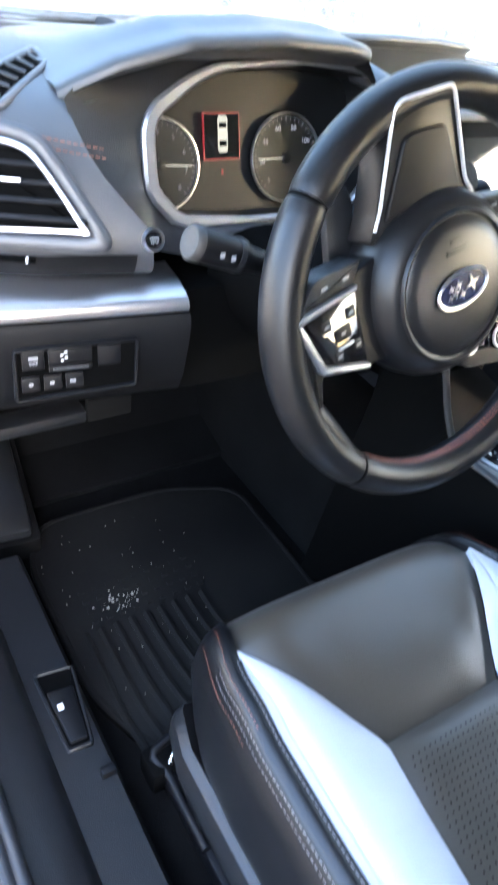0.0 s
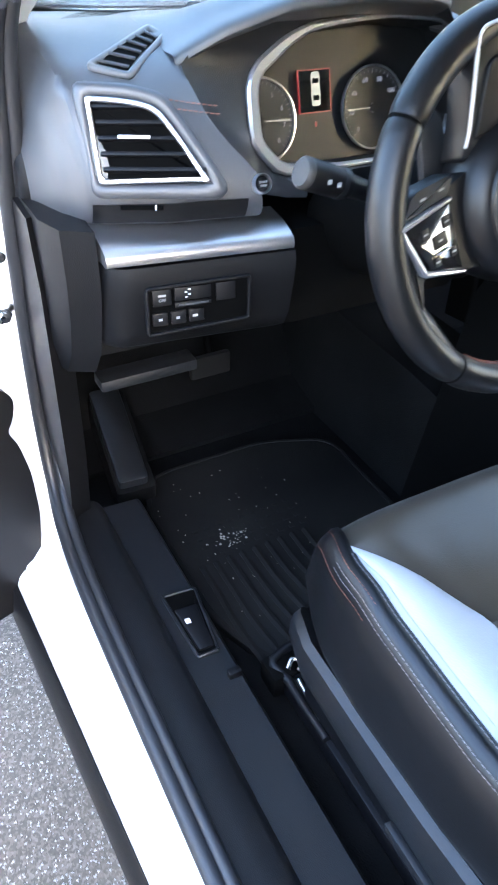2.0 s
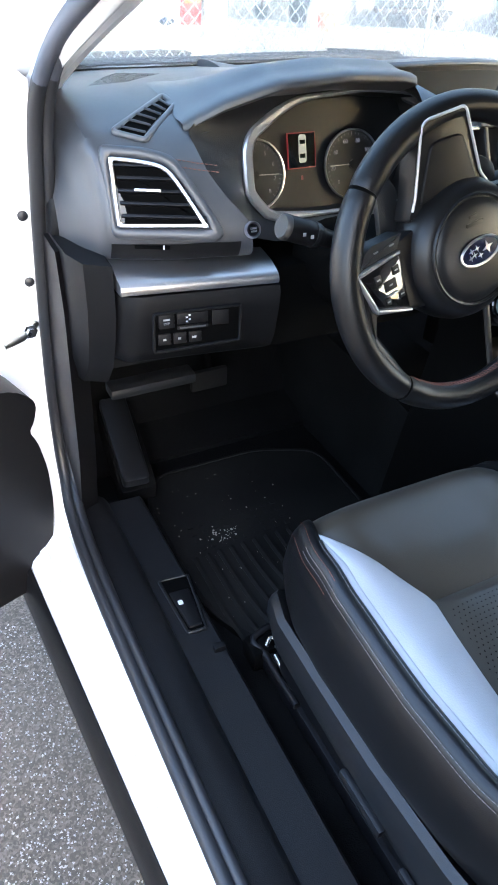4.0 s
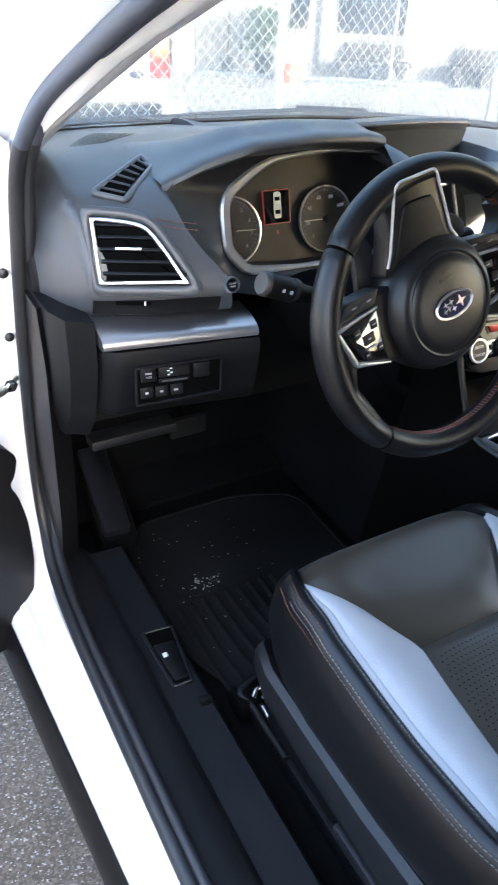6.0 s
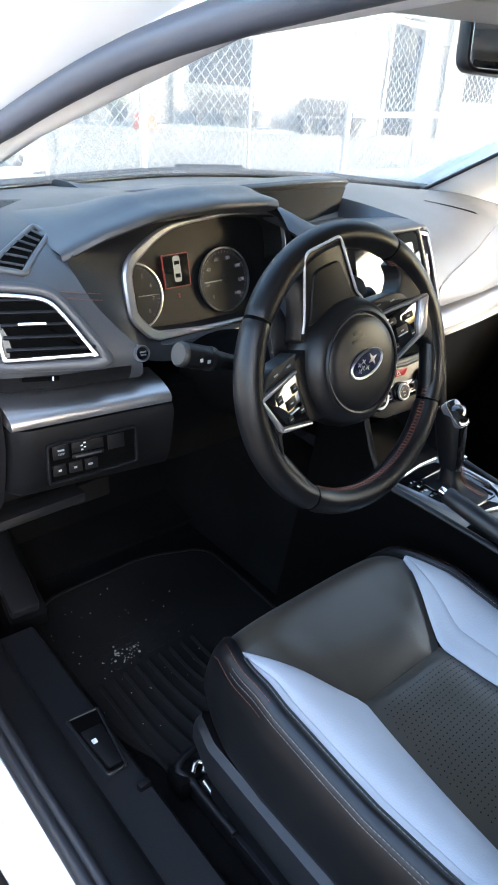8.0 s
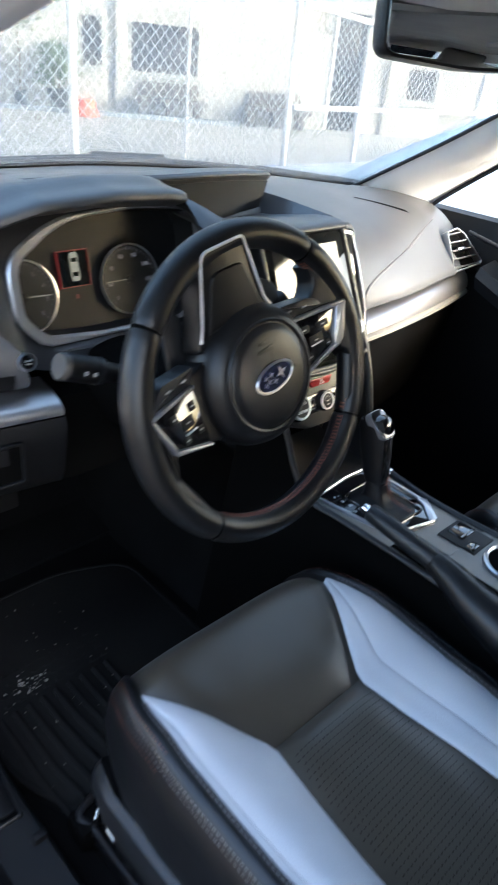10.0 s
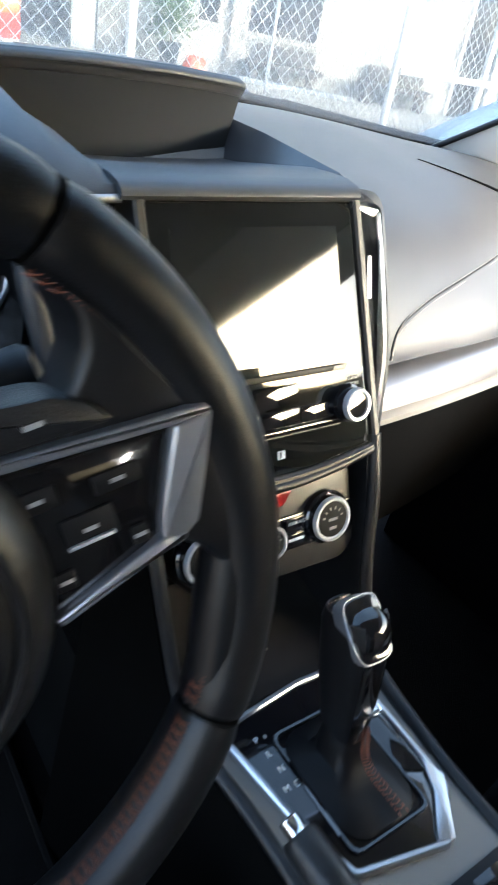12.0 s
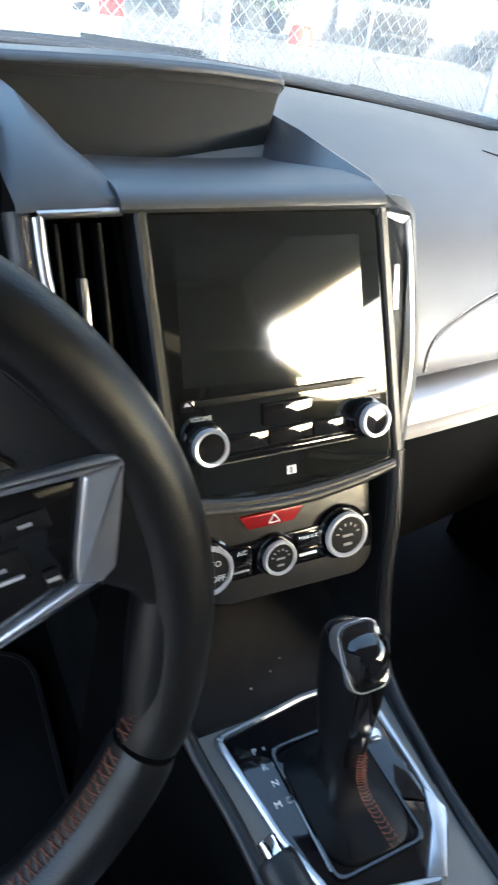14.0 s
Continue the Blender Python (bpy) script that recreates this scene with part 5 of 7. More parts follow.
for x, y, z in ((0.085, 0.64, 1.150), (0.13, 0.555, 1.168), (0.18, 0.478, 1.182), (0.225, 0.425, 1.190), (0.27, 0.408, 1.1935), (0.33, 0.404, 1.195), (0.40, 0.405, 1.194), (0.462, 0.408, 1.1905), (0.472, 0.409, 1.1895), (0.479, 0.413, 1.1875), (0.4835, 0.420, 1.184), (0.4860, 0.430, 1.178)):
    rows.append(spline([(x, y + 0.03, z - 0.095), (x, y + 0.024, z - 0.070), (x, y + 0.010, z - 0.020), (x, y + 0.004, z - 0.0075), (x, y, z - 0.0055), (x, y + 0.0005, z - 0.0015), (x, y + 0.006, z + 0.001), (x, y + 0.016, z + 0.001), (x, y + 0.09, z - 0.008), (x, max(y + 0.16, 0.62), 1.146), (x, max(y + 0.22, 0.70), 1.136), (x, max(y + 0.20, 0.68), 1.10)], 3))
vis = thing("display_hood", (0.35, 0.45, 1.12), "dark hood over an unlit upper display on the dashboard", "display")
part("hood", loft(rows), M["dash"], vis, soft=50)
face = [[Vector((x, y + 0.0275, z - 0.088)), Vector((x, y + 0.0235, z - 0.068)), Vector((x, y + 0.0075, z - 0.0135))] for x, y, z in ((0.225, 0.425, 1.190), (0.27, 0.408, 1.1935), (0.33, 0.404, 1.195), (0.40, 0.405, 1.194), (0.462, 0.408, 1.1905), (0.4755, 0.4105, 1.1885))]
part("display_panel", sheet([[p + Vector((0, -0.0016, 0)) for p in r] for r in face], 0.0012), M["hood_face"], vis, "dark unlit display")
rows = [[(x, y, z + c * (0.003 * ((x - 0.372) / 0.1) ** 2 - 0.0012)) for x in np.linspace(0.268, 0.478, 11)] for y, z, c in ((0.2300, 1.1345, 0), (0.2285, 1.1375, 0), (0.2300, 1.1415, 0), (0.236, 1.1450, 0.05), (0.250, 1.1465, 0.3), (0.29, 1.143, 0.8), (0.34, 1.132, 1), (0.40, 1.119, 1), (0.47, 1.110, 1))]
part("shelf", sheet(rows, 0.01), M["dash"], dash, "shelf above the screen")
rows = [[(x, y, z) for x, z in zip(xs, zs)] for y, xs, zs in (
    (0.2335, (0.204, 0.216, 0.236, 0.258, 0.272), (1.1340, 1.1355, 1.1355, 1.1355, 1.1355)), (0.2375, (0.204, 0.216, 0.236, 0.258, 0.272), (1.139, 1.1425, 1.1425, 1.1425, 1.142)),
    (0.262, (0.202, 0.214, 0.234, 0.256, 0.270), (1.148, 1.156, 1.158, 1.153, 1.1465)), (0.30, (0.202, 0.214, 0.230, 0.250, 0.268), (1.156, 1.167, 1.170, 1.160, 1.146)),
    (0.36, (0.202, 0.214, 0.230, 0.250, 0.270), (1.160, 1.174, 1.178, 1.160, 1.138)), (0.43, (0.202, 0.214, 0.230, 0.250, 0.272), (1.160, 1.172, 1.174, 1.154, 1.130)))]
part("left_shoulder", sheet(rows, 0.008), M["dash"], dash)
rows = [[(a, y, za), (b, y + 0.004, zb), (c, y + 0.01, zc), (0.545, y + 0.03, zd)] for y, a, za, b, zb, c, zc, zd in ((0.228, 0.470, 1.134, 0.481, 1.1385, 0.494, 1.132, 1.07), (0.26, 0.470, 1.143, 0.483, 1.1470, 0.499, 1.141, 1.09), (0.32, 0.470, 1.136, 0.484, 1.1495, 0.501, 1.143, 1.11), (0.38, 0.470, 1.124, 0.487, 1.1515, 0.502, 1.145, 1.12), (0.43, 0.470, 1.114, 0.488, 1.1515, 0.502, 1.145, 1.125), (0.475, 0.468, 1.105, 0.489, 1.1515, 0.503, 1.145, 1.128))]
part("right_shoulder", sheet([[Vector(p) for p in r] for r in rows], 0.006), M["dash"], dash)

# ---- centre stack: screen, vents, climate controls ----
G = basis((0.376, 0.194, 1.04), (1, 0, 0), (0, 0.383, 0.924))
stack = thing("centre_stack", (0.38, 0.2, 0.80), "centre stack with screen surround and upright air vents", "centre console")
hull = rounded([(-0.168, 0.106), (-0.100, 0.108), (0.100, 0.104), (0.130, 0.092), (0.143, 0.040), (0.141, -0.055), (0.124, -0.108), (0.02, -0.124), (-0.092, -0.110), (-0.135, -0.040), (-0.163, 0.04)], 0.012, 3)
part("backing", prism(hull, -0.14, -0.026, G), M["black"], stack)
GL = [(-0.0905, 0.1015), (-0.0790, -0.1020), (-0.03, -0.1105), (0.02, -0.1135), (0.07, -0.1105), (0.1165, -0.1035), (0.0965, 0.1005)]
gl = rounded(GL, [0.003, 0.003, 0.03, 0.03, 0.03, 0.004, 0.003], 3)
unit = thing("infotainment_screen", G @ Vector((0, -0.1, 0)), "glossy black touch screen unit with two silver knobs", "screen")
part("screen_glass", prism(gl, -0.026, 0.0, G, 0.0015), M["screen"], unit)
act = [(-0.0725, 0.083), (-0.0725, -0.0185), (0.0865, -0.0245), (0.0790, 0.0825)]
part("screen_area", prism(act, 0.0002, 0.0006, G), M["screen_off"], unit, "unlit grey display area")
part("disc_slot", box(-0.066, 0.083, -0.0335, -0.0285, 0.0002, 0.0022, 0.001, G), M["black"], unit)
part("slot_end", prism([(0.070, -0.0330), (0.083, -0.0335), (0.086, -0.0290), (0.072, -0.0288)], 0.001, 0.0027, G), M["grey_trim"], unit)
part("eject_button", box(-0.0765, -0.0655, -0.0355, -0.0275, 0.0002, 0.0016, 0.0006, G), M["gloss_black"], unit)
part("eject_mark", prism([(-0.074, -0.0315), (-0.068, -0.0315), (-0.071, -0.0285)], 0.0016, 0.0019, G), M["grey_mark"], unit)
part("menu_button", box(-0.010, 0.034, -0.0560, -0.0385, 0.0002, 0.0022, 0.0015, G), M["gloss_black"], unit)
for x0, x1 in ((-0.046, -0.006), (-0.005, 0.034), (0.035, 0.076)):
    part("seek_button", box(x0, x1, -0.0715, -0.0585, 0.0002, 0.0022, 0.0012, G), M["gloss_black"], unit)
part("button_ledge", box(-0.050, 0.080, -0.0775, -0.0735, 0.0002, 0.0030, 0.0012, G), M["gloss_black"], unit)
part("groove", box(-0.048, 0.078, -0.0800, -0.0790, 0.0002, 0.0012, 0, G), M["grey_trim"], unit)
part("printed_words", lettering("VOLUME", 0.0044, G @ Matrix.Translation((-0.0605, -0.0425, 0.0003))), M["white_mark"], unit)
part("printed_words", lettering("SCROLL", 0.0042, G @ Matrix.Translation((0.094, -0.0475, 0.0003))), M["grey_mark"], unit)
part("printed_words", lettering("TUNE", 0.0046, G @ Matrix.Translation((0.094, -0.042, 0.0003))), M["grey_mark"], unit)
part("touch_mark", box(0.0105, 0.0185, -0.0985, -0.0915, 0.0002, 0.0006, 0, G), M["white_mark"], unit)
part("touch_mark_stroke", box(0.0130, 0.0142, -0.0975, -0.0925, 0.0006, 0.0009, 0, G), M["gloss_black"], unit)
for x, y in ((-0.0595, -0.0615), (0.0867, -0.0630)):
    kn = part("knob", turned(((0.0165, 0.0), (0.0165, 0.003), (0.0138, 0.004), (0.0135, 0.014), (0.0, 0.014)), G @ Matrix.Translation((x, y, 0)), 36), M["gloss_black"], unit, "black knob with a silver ring")
    part("knob_ring", turned(((0.0142, 0.011), (0.0145, 0.014), (0.0135, 0.0165), (0.0112, 0.0160), (0.0108, 0.013)), G @ Matrix.Translation((x, y, 0)), 36), M["satin"], kn)
    part("knob_face", turned(((0.0108, 0.013), (0.0106, 0.0145), (0.0, 0.0152)), G @ Matrix.Translation((x, y, 0)), 32), M["gloss_black"], kn)

# grey surround and rim
go = inset(gl, -0.0085)
part("screen_surround", ring_prism(go, gl, -0.028, 0.0035, G, 0.002), M["grey_trim"], stack, "dark grey metallic surround")
rim = spline([(-0.094, -0.109, 0.000), (-0.05, -0.1165, 0.001), (0.015, -0.1215, 0.002), (0.075, -0.1170, 0.001), (0.124, -0.108, 0.000)], 8)
part("lower_rim", tube([G @ p for p in rim], 0.0042, 10), M["grey_trim"], stack)

# upright vents
lv = [(-0.160, 0.100), (-0.107, 0.1005), (-0.0985, -0.06), (-0.094, -0.100), (-0.125, -0.055), (-0.146, -0.010), (-0.158, 0.045)]
v = part("upright_vent", prism(lv, -0.026, -0.022, G), M["void"], stack, "upright air vent with black slats")
for x in (-0.148, -0.134, -0.120):
    part("slat", box(x - 0.0012, x + 0.0012, -0.045, 0.096, -0.022, -0.006, 0.0006, G), M["black"], v)
part("tab", box(-0.138, -0.133, 0.026, 0.062, -0.012, 0.0005, 0.001, G), M["silver"], v, "silver tab")
edge = [G @ Vector(p) for p in spline([(-0.1595, 0.100, -0.002), (-0.1585, 0.060, -0.001), (-0.150, 0.005, -0.001), (-0.133, -0.045, -0.003), (-0.112, -0.085, -0.006)], 6)]
part("vent_edge", tube(edge, 0.0042, 8), M["silver"], v, "satin silver edge")
part("vent_edge", tube([G @ Vector((-0.160, 0.1015, -0.001)), G @ Vector((-0.106, 0.1025, -0.001))], 0.003, 8), M["silver"], v)
part("vent_wall", tube([G @ Vector(p) for p in spline([(-0.169, 0.104, -0.012), (-0.167, 0.05, -0.012), (-0.157, -0.005, -0.014), (-0.139, -0.055, -0.016), (-0.115, -0.095, -0.018)], 6)], 0.010, 8), M["dash"], v)
rv = [(0.1055, 0.0955), (0.124, 0.089), (0.1335, 0.040), (0.1325, -0.030), (0.119, -0.098)]
v = part("upright_vent", prism(rv[::-1], -0.026, -0.020, G), M["void"], stack, "upright air vent with black slats")
for k in range(3):
    a = [G @ Vector((0.1085 + k * 0.0075 + (0.096 - y) * 0.055, y, -0.008 - k * 0.002)) for y in (0.09, 0.03, -0.03, -0.085 + k * 0.02)]
    part("slat", tube(a, 0.0017, 6), M["black"], v)
part("tab", box(0.116, 0.121, 0.022, 0.058, -0.012, -0.002, 0.001, G), M["silver"], v, "silver tab")
band = [(0.1225, -0.103), (0.1385, -0.030), (0.1370, 0.035), (0.1310, 0.0935), (0.1262, 0.0915), (0.1312, 0.030), (0.1322, -0.026), (0.1180, -0.098)]
part("vent_edge", prism(rounded(band, [0.001, 0.02, 0.02, 0.002, 0.001, 0.02, 0.015, 0.001], 4), -0.005, -0.001, G, 0.0012), M["silver"], v, "satin silver edge")
part("vent_edge", prism([(0.1050, 0.0955), (0.1240, 0.0885), (0.1305, 0.0945), (0.1050, 0.0995)], -0.005, -0.0015, G, 0.001), M["silver"], v)
wall = [(0.1225, -0.1145), (0.1285, -0.106), (0.1450, -0.031), (0.1435, 0.037), (0.1375, 0.099), (0.1280, 0.110), (0.1050, 0.1125), (0.1050, 0.1015), (0.1315, 0.0950), (0.1376, 0.035), (0.1391, -0.030), (0.1230, -0.104)]
part("vent_wall", prism(rounded(wall, [0.001, 0.004, 0.02, 0.02, 0.010, 0.012, 0.001, 0.001, 0.002, 0.02, 0.02, 0.001], 4), -0.030, -0.003, G, 0.0022), M["dash"], v)

# climate panel
K = basis((0.38, 0.139, 0.88), (1, 0, 0), (0, 0.35, 0.937))
clim = thing("climate_panel", K @ Vector((0, -0.04, 0)), "grey climate control panel with three round dials", "control panel")
part("panel", prism(rounded([(-0.092, 0.052), (0.096, 0.052), (0.103, -0.030), (0.088, -0.044), (-0.045, -0.040), (-0.080, -0.026)], 0.010, 3)[::-1], -0.08, -0.004, K, 0.003), M["grey_trim"], clim)
part("dark_band", prism(rounded([(-0.084, 0.014), (0.097, 0.014), (0.099, -0.018), (-0.076, -0.016)], 0.004, 2)[::-1], -0.004, -0.001, K, 0.0008), M["gloss_black"], clim)
hz = [(-0.033, 0.0385), (0.026, 0.0385), (0.017, 0.0265), (-0.026, 0.0265)]
h = part("hazard_button", prism(rounded(hz, 0.002, 2)[::-1], -0.004, 0.0015, K, 0.001), M["red"], clim, "red hazard switch")
part("hazard_mark", merge(*[tube([K @ Vector(p) for p in (a, b)], 0.0006, 5) for a, b in (((-0.0075, 0.0292, 0.002), (0.0025, 0.0292, 0.002)), ((0.0025, 0.0292, 0.002), (-0.0025, 0.0362, 0.002)), ((-0.0025, 0.0362, 0.002), (-0.0075, 0.0292, 0.002)))]), M["white_mark"], h)
part("hazard_recess", prism(rounded(inset(hz, -0.004), 0.003, 2)[::-1], -0.005, -0.0025, K), M["grey_trim"], clim)
for x, y, r, words in ((-0.0645, 0.003, 0.0208, ("AUTO", "ON/OFF")), (-0.0012, -0.001, 0.0152, ()), (0.0650, 0.004, 0.0206, ())):
    m = K @ Matrix.Translation((x, y, 0))
    d = part("climate_dial", turned(((r * 1.20, -0.004), (r * 1.20, 0.0015), (r * 1.12, 0.003), (r * 1.02, 0.003), (r, 0.008), (0, 0.008)), m, 40), M["gloss_black"], clim, "round dial with a silver ring")
    part("dial_ring", turned(((r * 1.0, 0.004), (r * 1.01, 0.0085), (r * 0.97, 0.0105), (r * 0.85, 0.0105), (r * 0.80, 0.008)), m, 40), M["satin"], d)
    part("dial_face", turned(((r * 0.82, 0.0075), (r * 0.80, 0.0092), (0.0, 0.0096)), m, 32), M["black"], d)
    for j, w in enumerate(words):
        part("dial_words", lettering(w, r * 0.34, m @ Matrix.Translation((0, r * (0.28 - 0.62 * j), 0.0098))), M["white_mark"], d)
    if not words:
        part("dial_mark", merge(*[box(-0.0006, 0.0006, r * 0.45, r * 0.58, 0.0096, 0.0100, 0, m @ Matrix.Rotation(radians(a), 4, "Z")) for a in (-75, -45, -15, 15, 45, 75)] + [box(-r * 0.25, r * 0.25, -r * 0.05, r * 0.06, 0.0096, 0.0100, 0, m), box(-r * 0.2, r * 0.2, -r * 0.45, -r * 0.33, 0.0096, 0.0100, 0, m)]), M["grey_mark"], d)
for x0, x1 in ((-0.043, -0.024), (0.019, 0.040)):
    part("climate_button", box(x0, x1, -0.001, 0.0125, -0.002, 0.0018, 0.001, K), M["gloss_black"], clim)
    part("climate_button", box(x0, x1, -0.014, -0.0025, -0.002, 0.0018, 0.001, K), M["gloss_black"], clim)
part("button_words", lettering("A/C", 0.0052, K @ Matrix.Translation((-0.0325, 0.0080, 0.002))), M["white_mark"], clim)
part("button_words", lettering("MAX A/C", 0.0044, K @ Matrix.Translation((0.0305, 0.0080, 0.002))), M["white_mark"], clim)
part("button_lamp", box(0.021, 0.038, -0.0085, -0.006, 0.0018, 0.0024, 0, K), M["white_mark"], clim)
part("button_mark", box(-0.041, -0.027, -0.0088, -0.0070, 0.0018, 0.0022, 0, K), M["grey_mark"], clim)

# ---- centre console ----
cons = thing("centre_console", (0.385, -0.15, 0.35), "dark centre console with a gear lever and cup holder", "console")
RE = spline([(0.497, 0.158, 0.950), (0.494, 0.136, 0.90), (0.491, 0.118, 0.84), (0.489, 0.098, 0.790), (0.484, 0.070, 0.753), (0.476, 0.0, 0.744), (0.471, -0.09, 0.742), (0.478, -0.25, 0.742), (0.485, -0.60, 0.742)], 6)
LE = spline([(0.270, 0.158, 0.935), (0.272, 0.136, 0.89), (0.276, 0.118, 0.84), (0.281, 0.098, 0.790), (0.288, 0.070, 0.753), (0.298, 0.0, 0.744), (0.300, -0.09, 0.742), (0.296, -0.25, 0.742), (0.29, -0.60, 0.742)], 6)
part("right_edge", tube(RE, 0.0065, 8), M["dash_lower"], cons, "rounded console edge")
part("left_edge", tube(LE, 0.0065, 8), M["dash_lower"], cons, "rounded console edge")
part("right_side", sheet([[p, p + Vector((0.004, 0.05, -0.10)), Vector((p.x + 0.02, p.y + 0.10, 0.36))] for p in RE], 0.008), M["dash_lower"], cons)
# the driver's side is coloured as dark as the shade on it
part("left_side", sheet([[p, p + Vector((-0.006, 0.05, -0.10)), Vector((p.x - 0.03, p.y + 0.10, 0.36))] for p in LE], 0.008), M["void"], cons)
top = [(l, r) for l, r in zip(LE, RE) if -0.16 < l.y < 0.086]
flat = lambda p: Vector((p.x, p.y, min(p.z, 0.7435)))
part("console_top", sheet([[flat(l).lerp(flat(r), f) for f in np.linspace(0, 1, 7)] for l, r in top], 0.004), M["console_grey"], cons, "dark grey console top")
y1 = top[-1][0].y
CUP = (0.425, -0.232)
rect = resample([(0.299, -0.34), (0.479, -0.34), (0.474, y1 - 0.001), (0.300, y1 - 0.001)], 64)
ro = by_angle([tuple(p) for p in rect], CUP, 48)
ri = [(CUP[0] + 0.041 * math.cos(-math.pi + 2 * math.pi * i / 48), CUP[1] + 0.041 * math.sin(-math.pi + 2 * math.pi * i / 48)) for i in range(48)]
part("console_rear_top", ring_prism(ro, ri, 0.715, 0.743, Matrix.Identity(4)), M["console_grey"], cons)
part("console_box", box(0.295, 0.484, -0.70, -0.341, 0.60, 0.80, 0.02), M["leather"], cons)
cup = part("cup_holder", turned(((0.041, 0.008), (0.039, -0.07), (0.0, -0.072)), Matrix.Translation((*CUP, 0.738)), 40), M["void"], cons, "round cup holder with a silver rim")
part("cup_rim", turned(((0.0405, -0.004), (0.0405, 0.008), (0.044, 0.010), (0.0475, 0.008), (0.048, 0.002)), Matrix.Translation((*CUP, 0.740)), 40), M["silver"], cup)
part("tray_back", box(0.275, 0.492, 0.225, 0.235, 0.73, 0.87, 0.002), M["void"], cons)
part("tray_floor", sheet([[(x, y, z) for x in (0.283, 0.33, 0.43, 0.487)] for y, z in ((0.082, 0.748), (0.10, 0.740), (0.16, 0.745), (0.225, 0.76))], 0.006), M["tray"], cons, "dusty black tray")
for x, y in ((0.385, 0.115), (0.36, 0.105), (0.40, 0.125)):
    part("dust_speck", box(x, x + 0.0016, y, y + 0.0016, 0.7445, 0.746, 0), M["crumbs"], cons)

# gear surround: chrome frame round a gloss plate with the lever positions
sur = rounded([(0.308, 0.074), (0.322, -0.020), (0.338, -0.074), (0.422, -0.094), (0.458, -0.056), (0.460, 0.050), (0.448, 0.082), (0.400, 0.084)], 0.006, 3)
T = Matrix.Translation((0, 0, 0.7455))
gs = part("gear_surround", prism(inset(sur, 0.004)[::-1], -0.006, 0.0012, T, 0.0006), M["gloss_black"], cons, "gloss black gear surround with a chrome frame")
part("chrome_frame", ring_prism(sur, inset(sur, 0.0058), -0.006, 0.0035, T, 0.0015), M["silver"], gs)
part("chrome_corner", prism([(0.452, -0.030), (0.459, -0.050), (0.426, -0.092), (0.412, -0.086), (0.440, -0.056)][::-1], 0.0, 0.0042, T, 0.001), M["silver"], gs)
part("gate_panel", prism(rounded([(0.428, 0.058), (0.450, 0.052), (0.449, -0.040), (0.430, -0.030)], 0.003, 2)[::-1], 0.001, 0.0032, T, 0.001), M["gloss_black"], gs)
for w, x, y in (("P", 0.336, 0.050), ("R", 0.338, 0.035), ("N", 0.340, 0.020), ("D", 0.345, 0.004), ("M", 0.334, 0.004)):
    part("position_letter", lettering(w, 0.008, T @ Matrix.Translation((x, y, 0.0013))), M["white_mark"], gs)
    part("position_lamp", box(x + 0.0075, x + 0.0095, y - 0.0015, y + 0.0015, 0.0012, 0.0016, 0, T), M["grey_mark"], gs)

lever = thing("gear_lever", (0.388, -0.005, 0.747), "black gear lever with a gloss top and stitched leather boot", "gear lever")
rings = []
for z, cx, cy, w, d in ((0.7475, 0.388, -0.008, 0.040, 0.052), (0.7495, 0.388, -0.008, 0.038, 0.050), (0.751, 0.388, -0.002, 0.025, 0.031), (0.756, 0.389, 0.004, 0.0185, 0.0215), (0.772, 0.390, 0.010, 0.0160, 0.0175), (0.788, 0.391, 0.014, 0.0155, 0.0165)):
    ring = []
    for k in range(28):
        a = 2 * math.pi * k / 28
        e = 0.55 if z < 0.76 else 0.8
        c, s = math.cos(a), math.sin(a)
        wob = 1 + 0.09 * math.sin(4 * a + z * 230) * math.sin(2 * a + 1) * (1 if 0.752 < z < 0.785 else 0)
        ring.append((cx + w * math.copysign(abs(c) ** e, c) * wob, cy + d * math.copysign(abs(s) ** e, s) * wob, z))
    rings.append(ring)
boot = part("boot", loft(rings), M["black"], lever, "creased black leather boot")
part("boot_frame", ring_prism(rounded([(0.346, 0.048), (0.346, -0.064), (0.430, -0.064), (0.430, 0.048)], 0.01, 3), rounded([(0.350, 0.044), (0.350, -0.060), (0.426, -0.060), (0.426, 0.044)], 0.008, 3), 0.0, 0.0045, T, 0.001), M["gloss_black"], lever)
bs = [(0.402, -0.057, 0.7500), (0.400, -0.036, 0.7525), (0.398, -0.020, 0.7560), (0.397, -0.0110, 0.765), (0.396, -0.0075, 0.776), (0.396, -0.0035, 0.790)]
for dx in (-0.004, 0.004):
    part("stitching", stitches(spline([(p[0] + dx, p[1] - 0.001, p[2] + 0.0015) for p in bs], 8), 0.0045, 0.003, 0.0006, 0.0006, (0, -0.7, 0.7)), M["thread"], boot, "orange stitching")
seam_line = spline([(p[0], p[1] - 0.001, p[2] + 0.0020) for p in bs], 5)
part("stitching", merge(*[tube([q + Vector((-0.0042, 0.0012, 0.0004)), q + Vector((0, -0.0008, 0.0010)), q + Vector((0.0042, 0.0012, 0.0004))], 0.0005, 5) for q in seam_line[1:]]), M["thread"], boot, "orange cross stitching")
rings = []
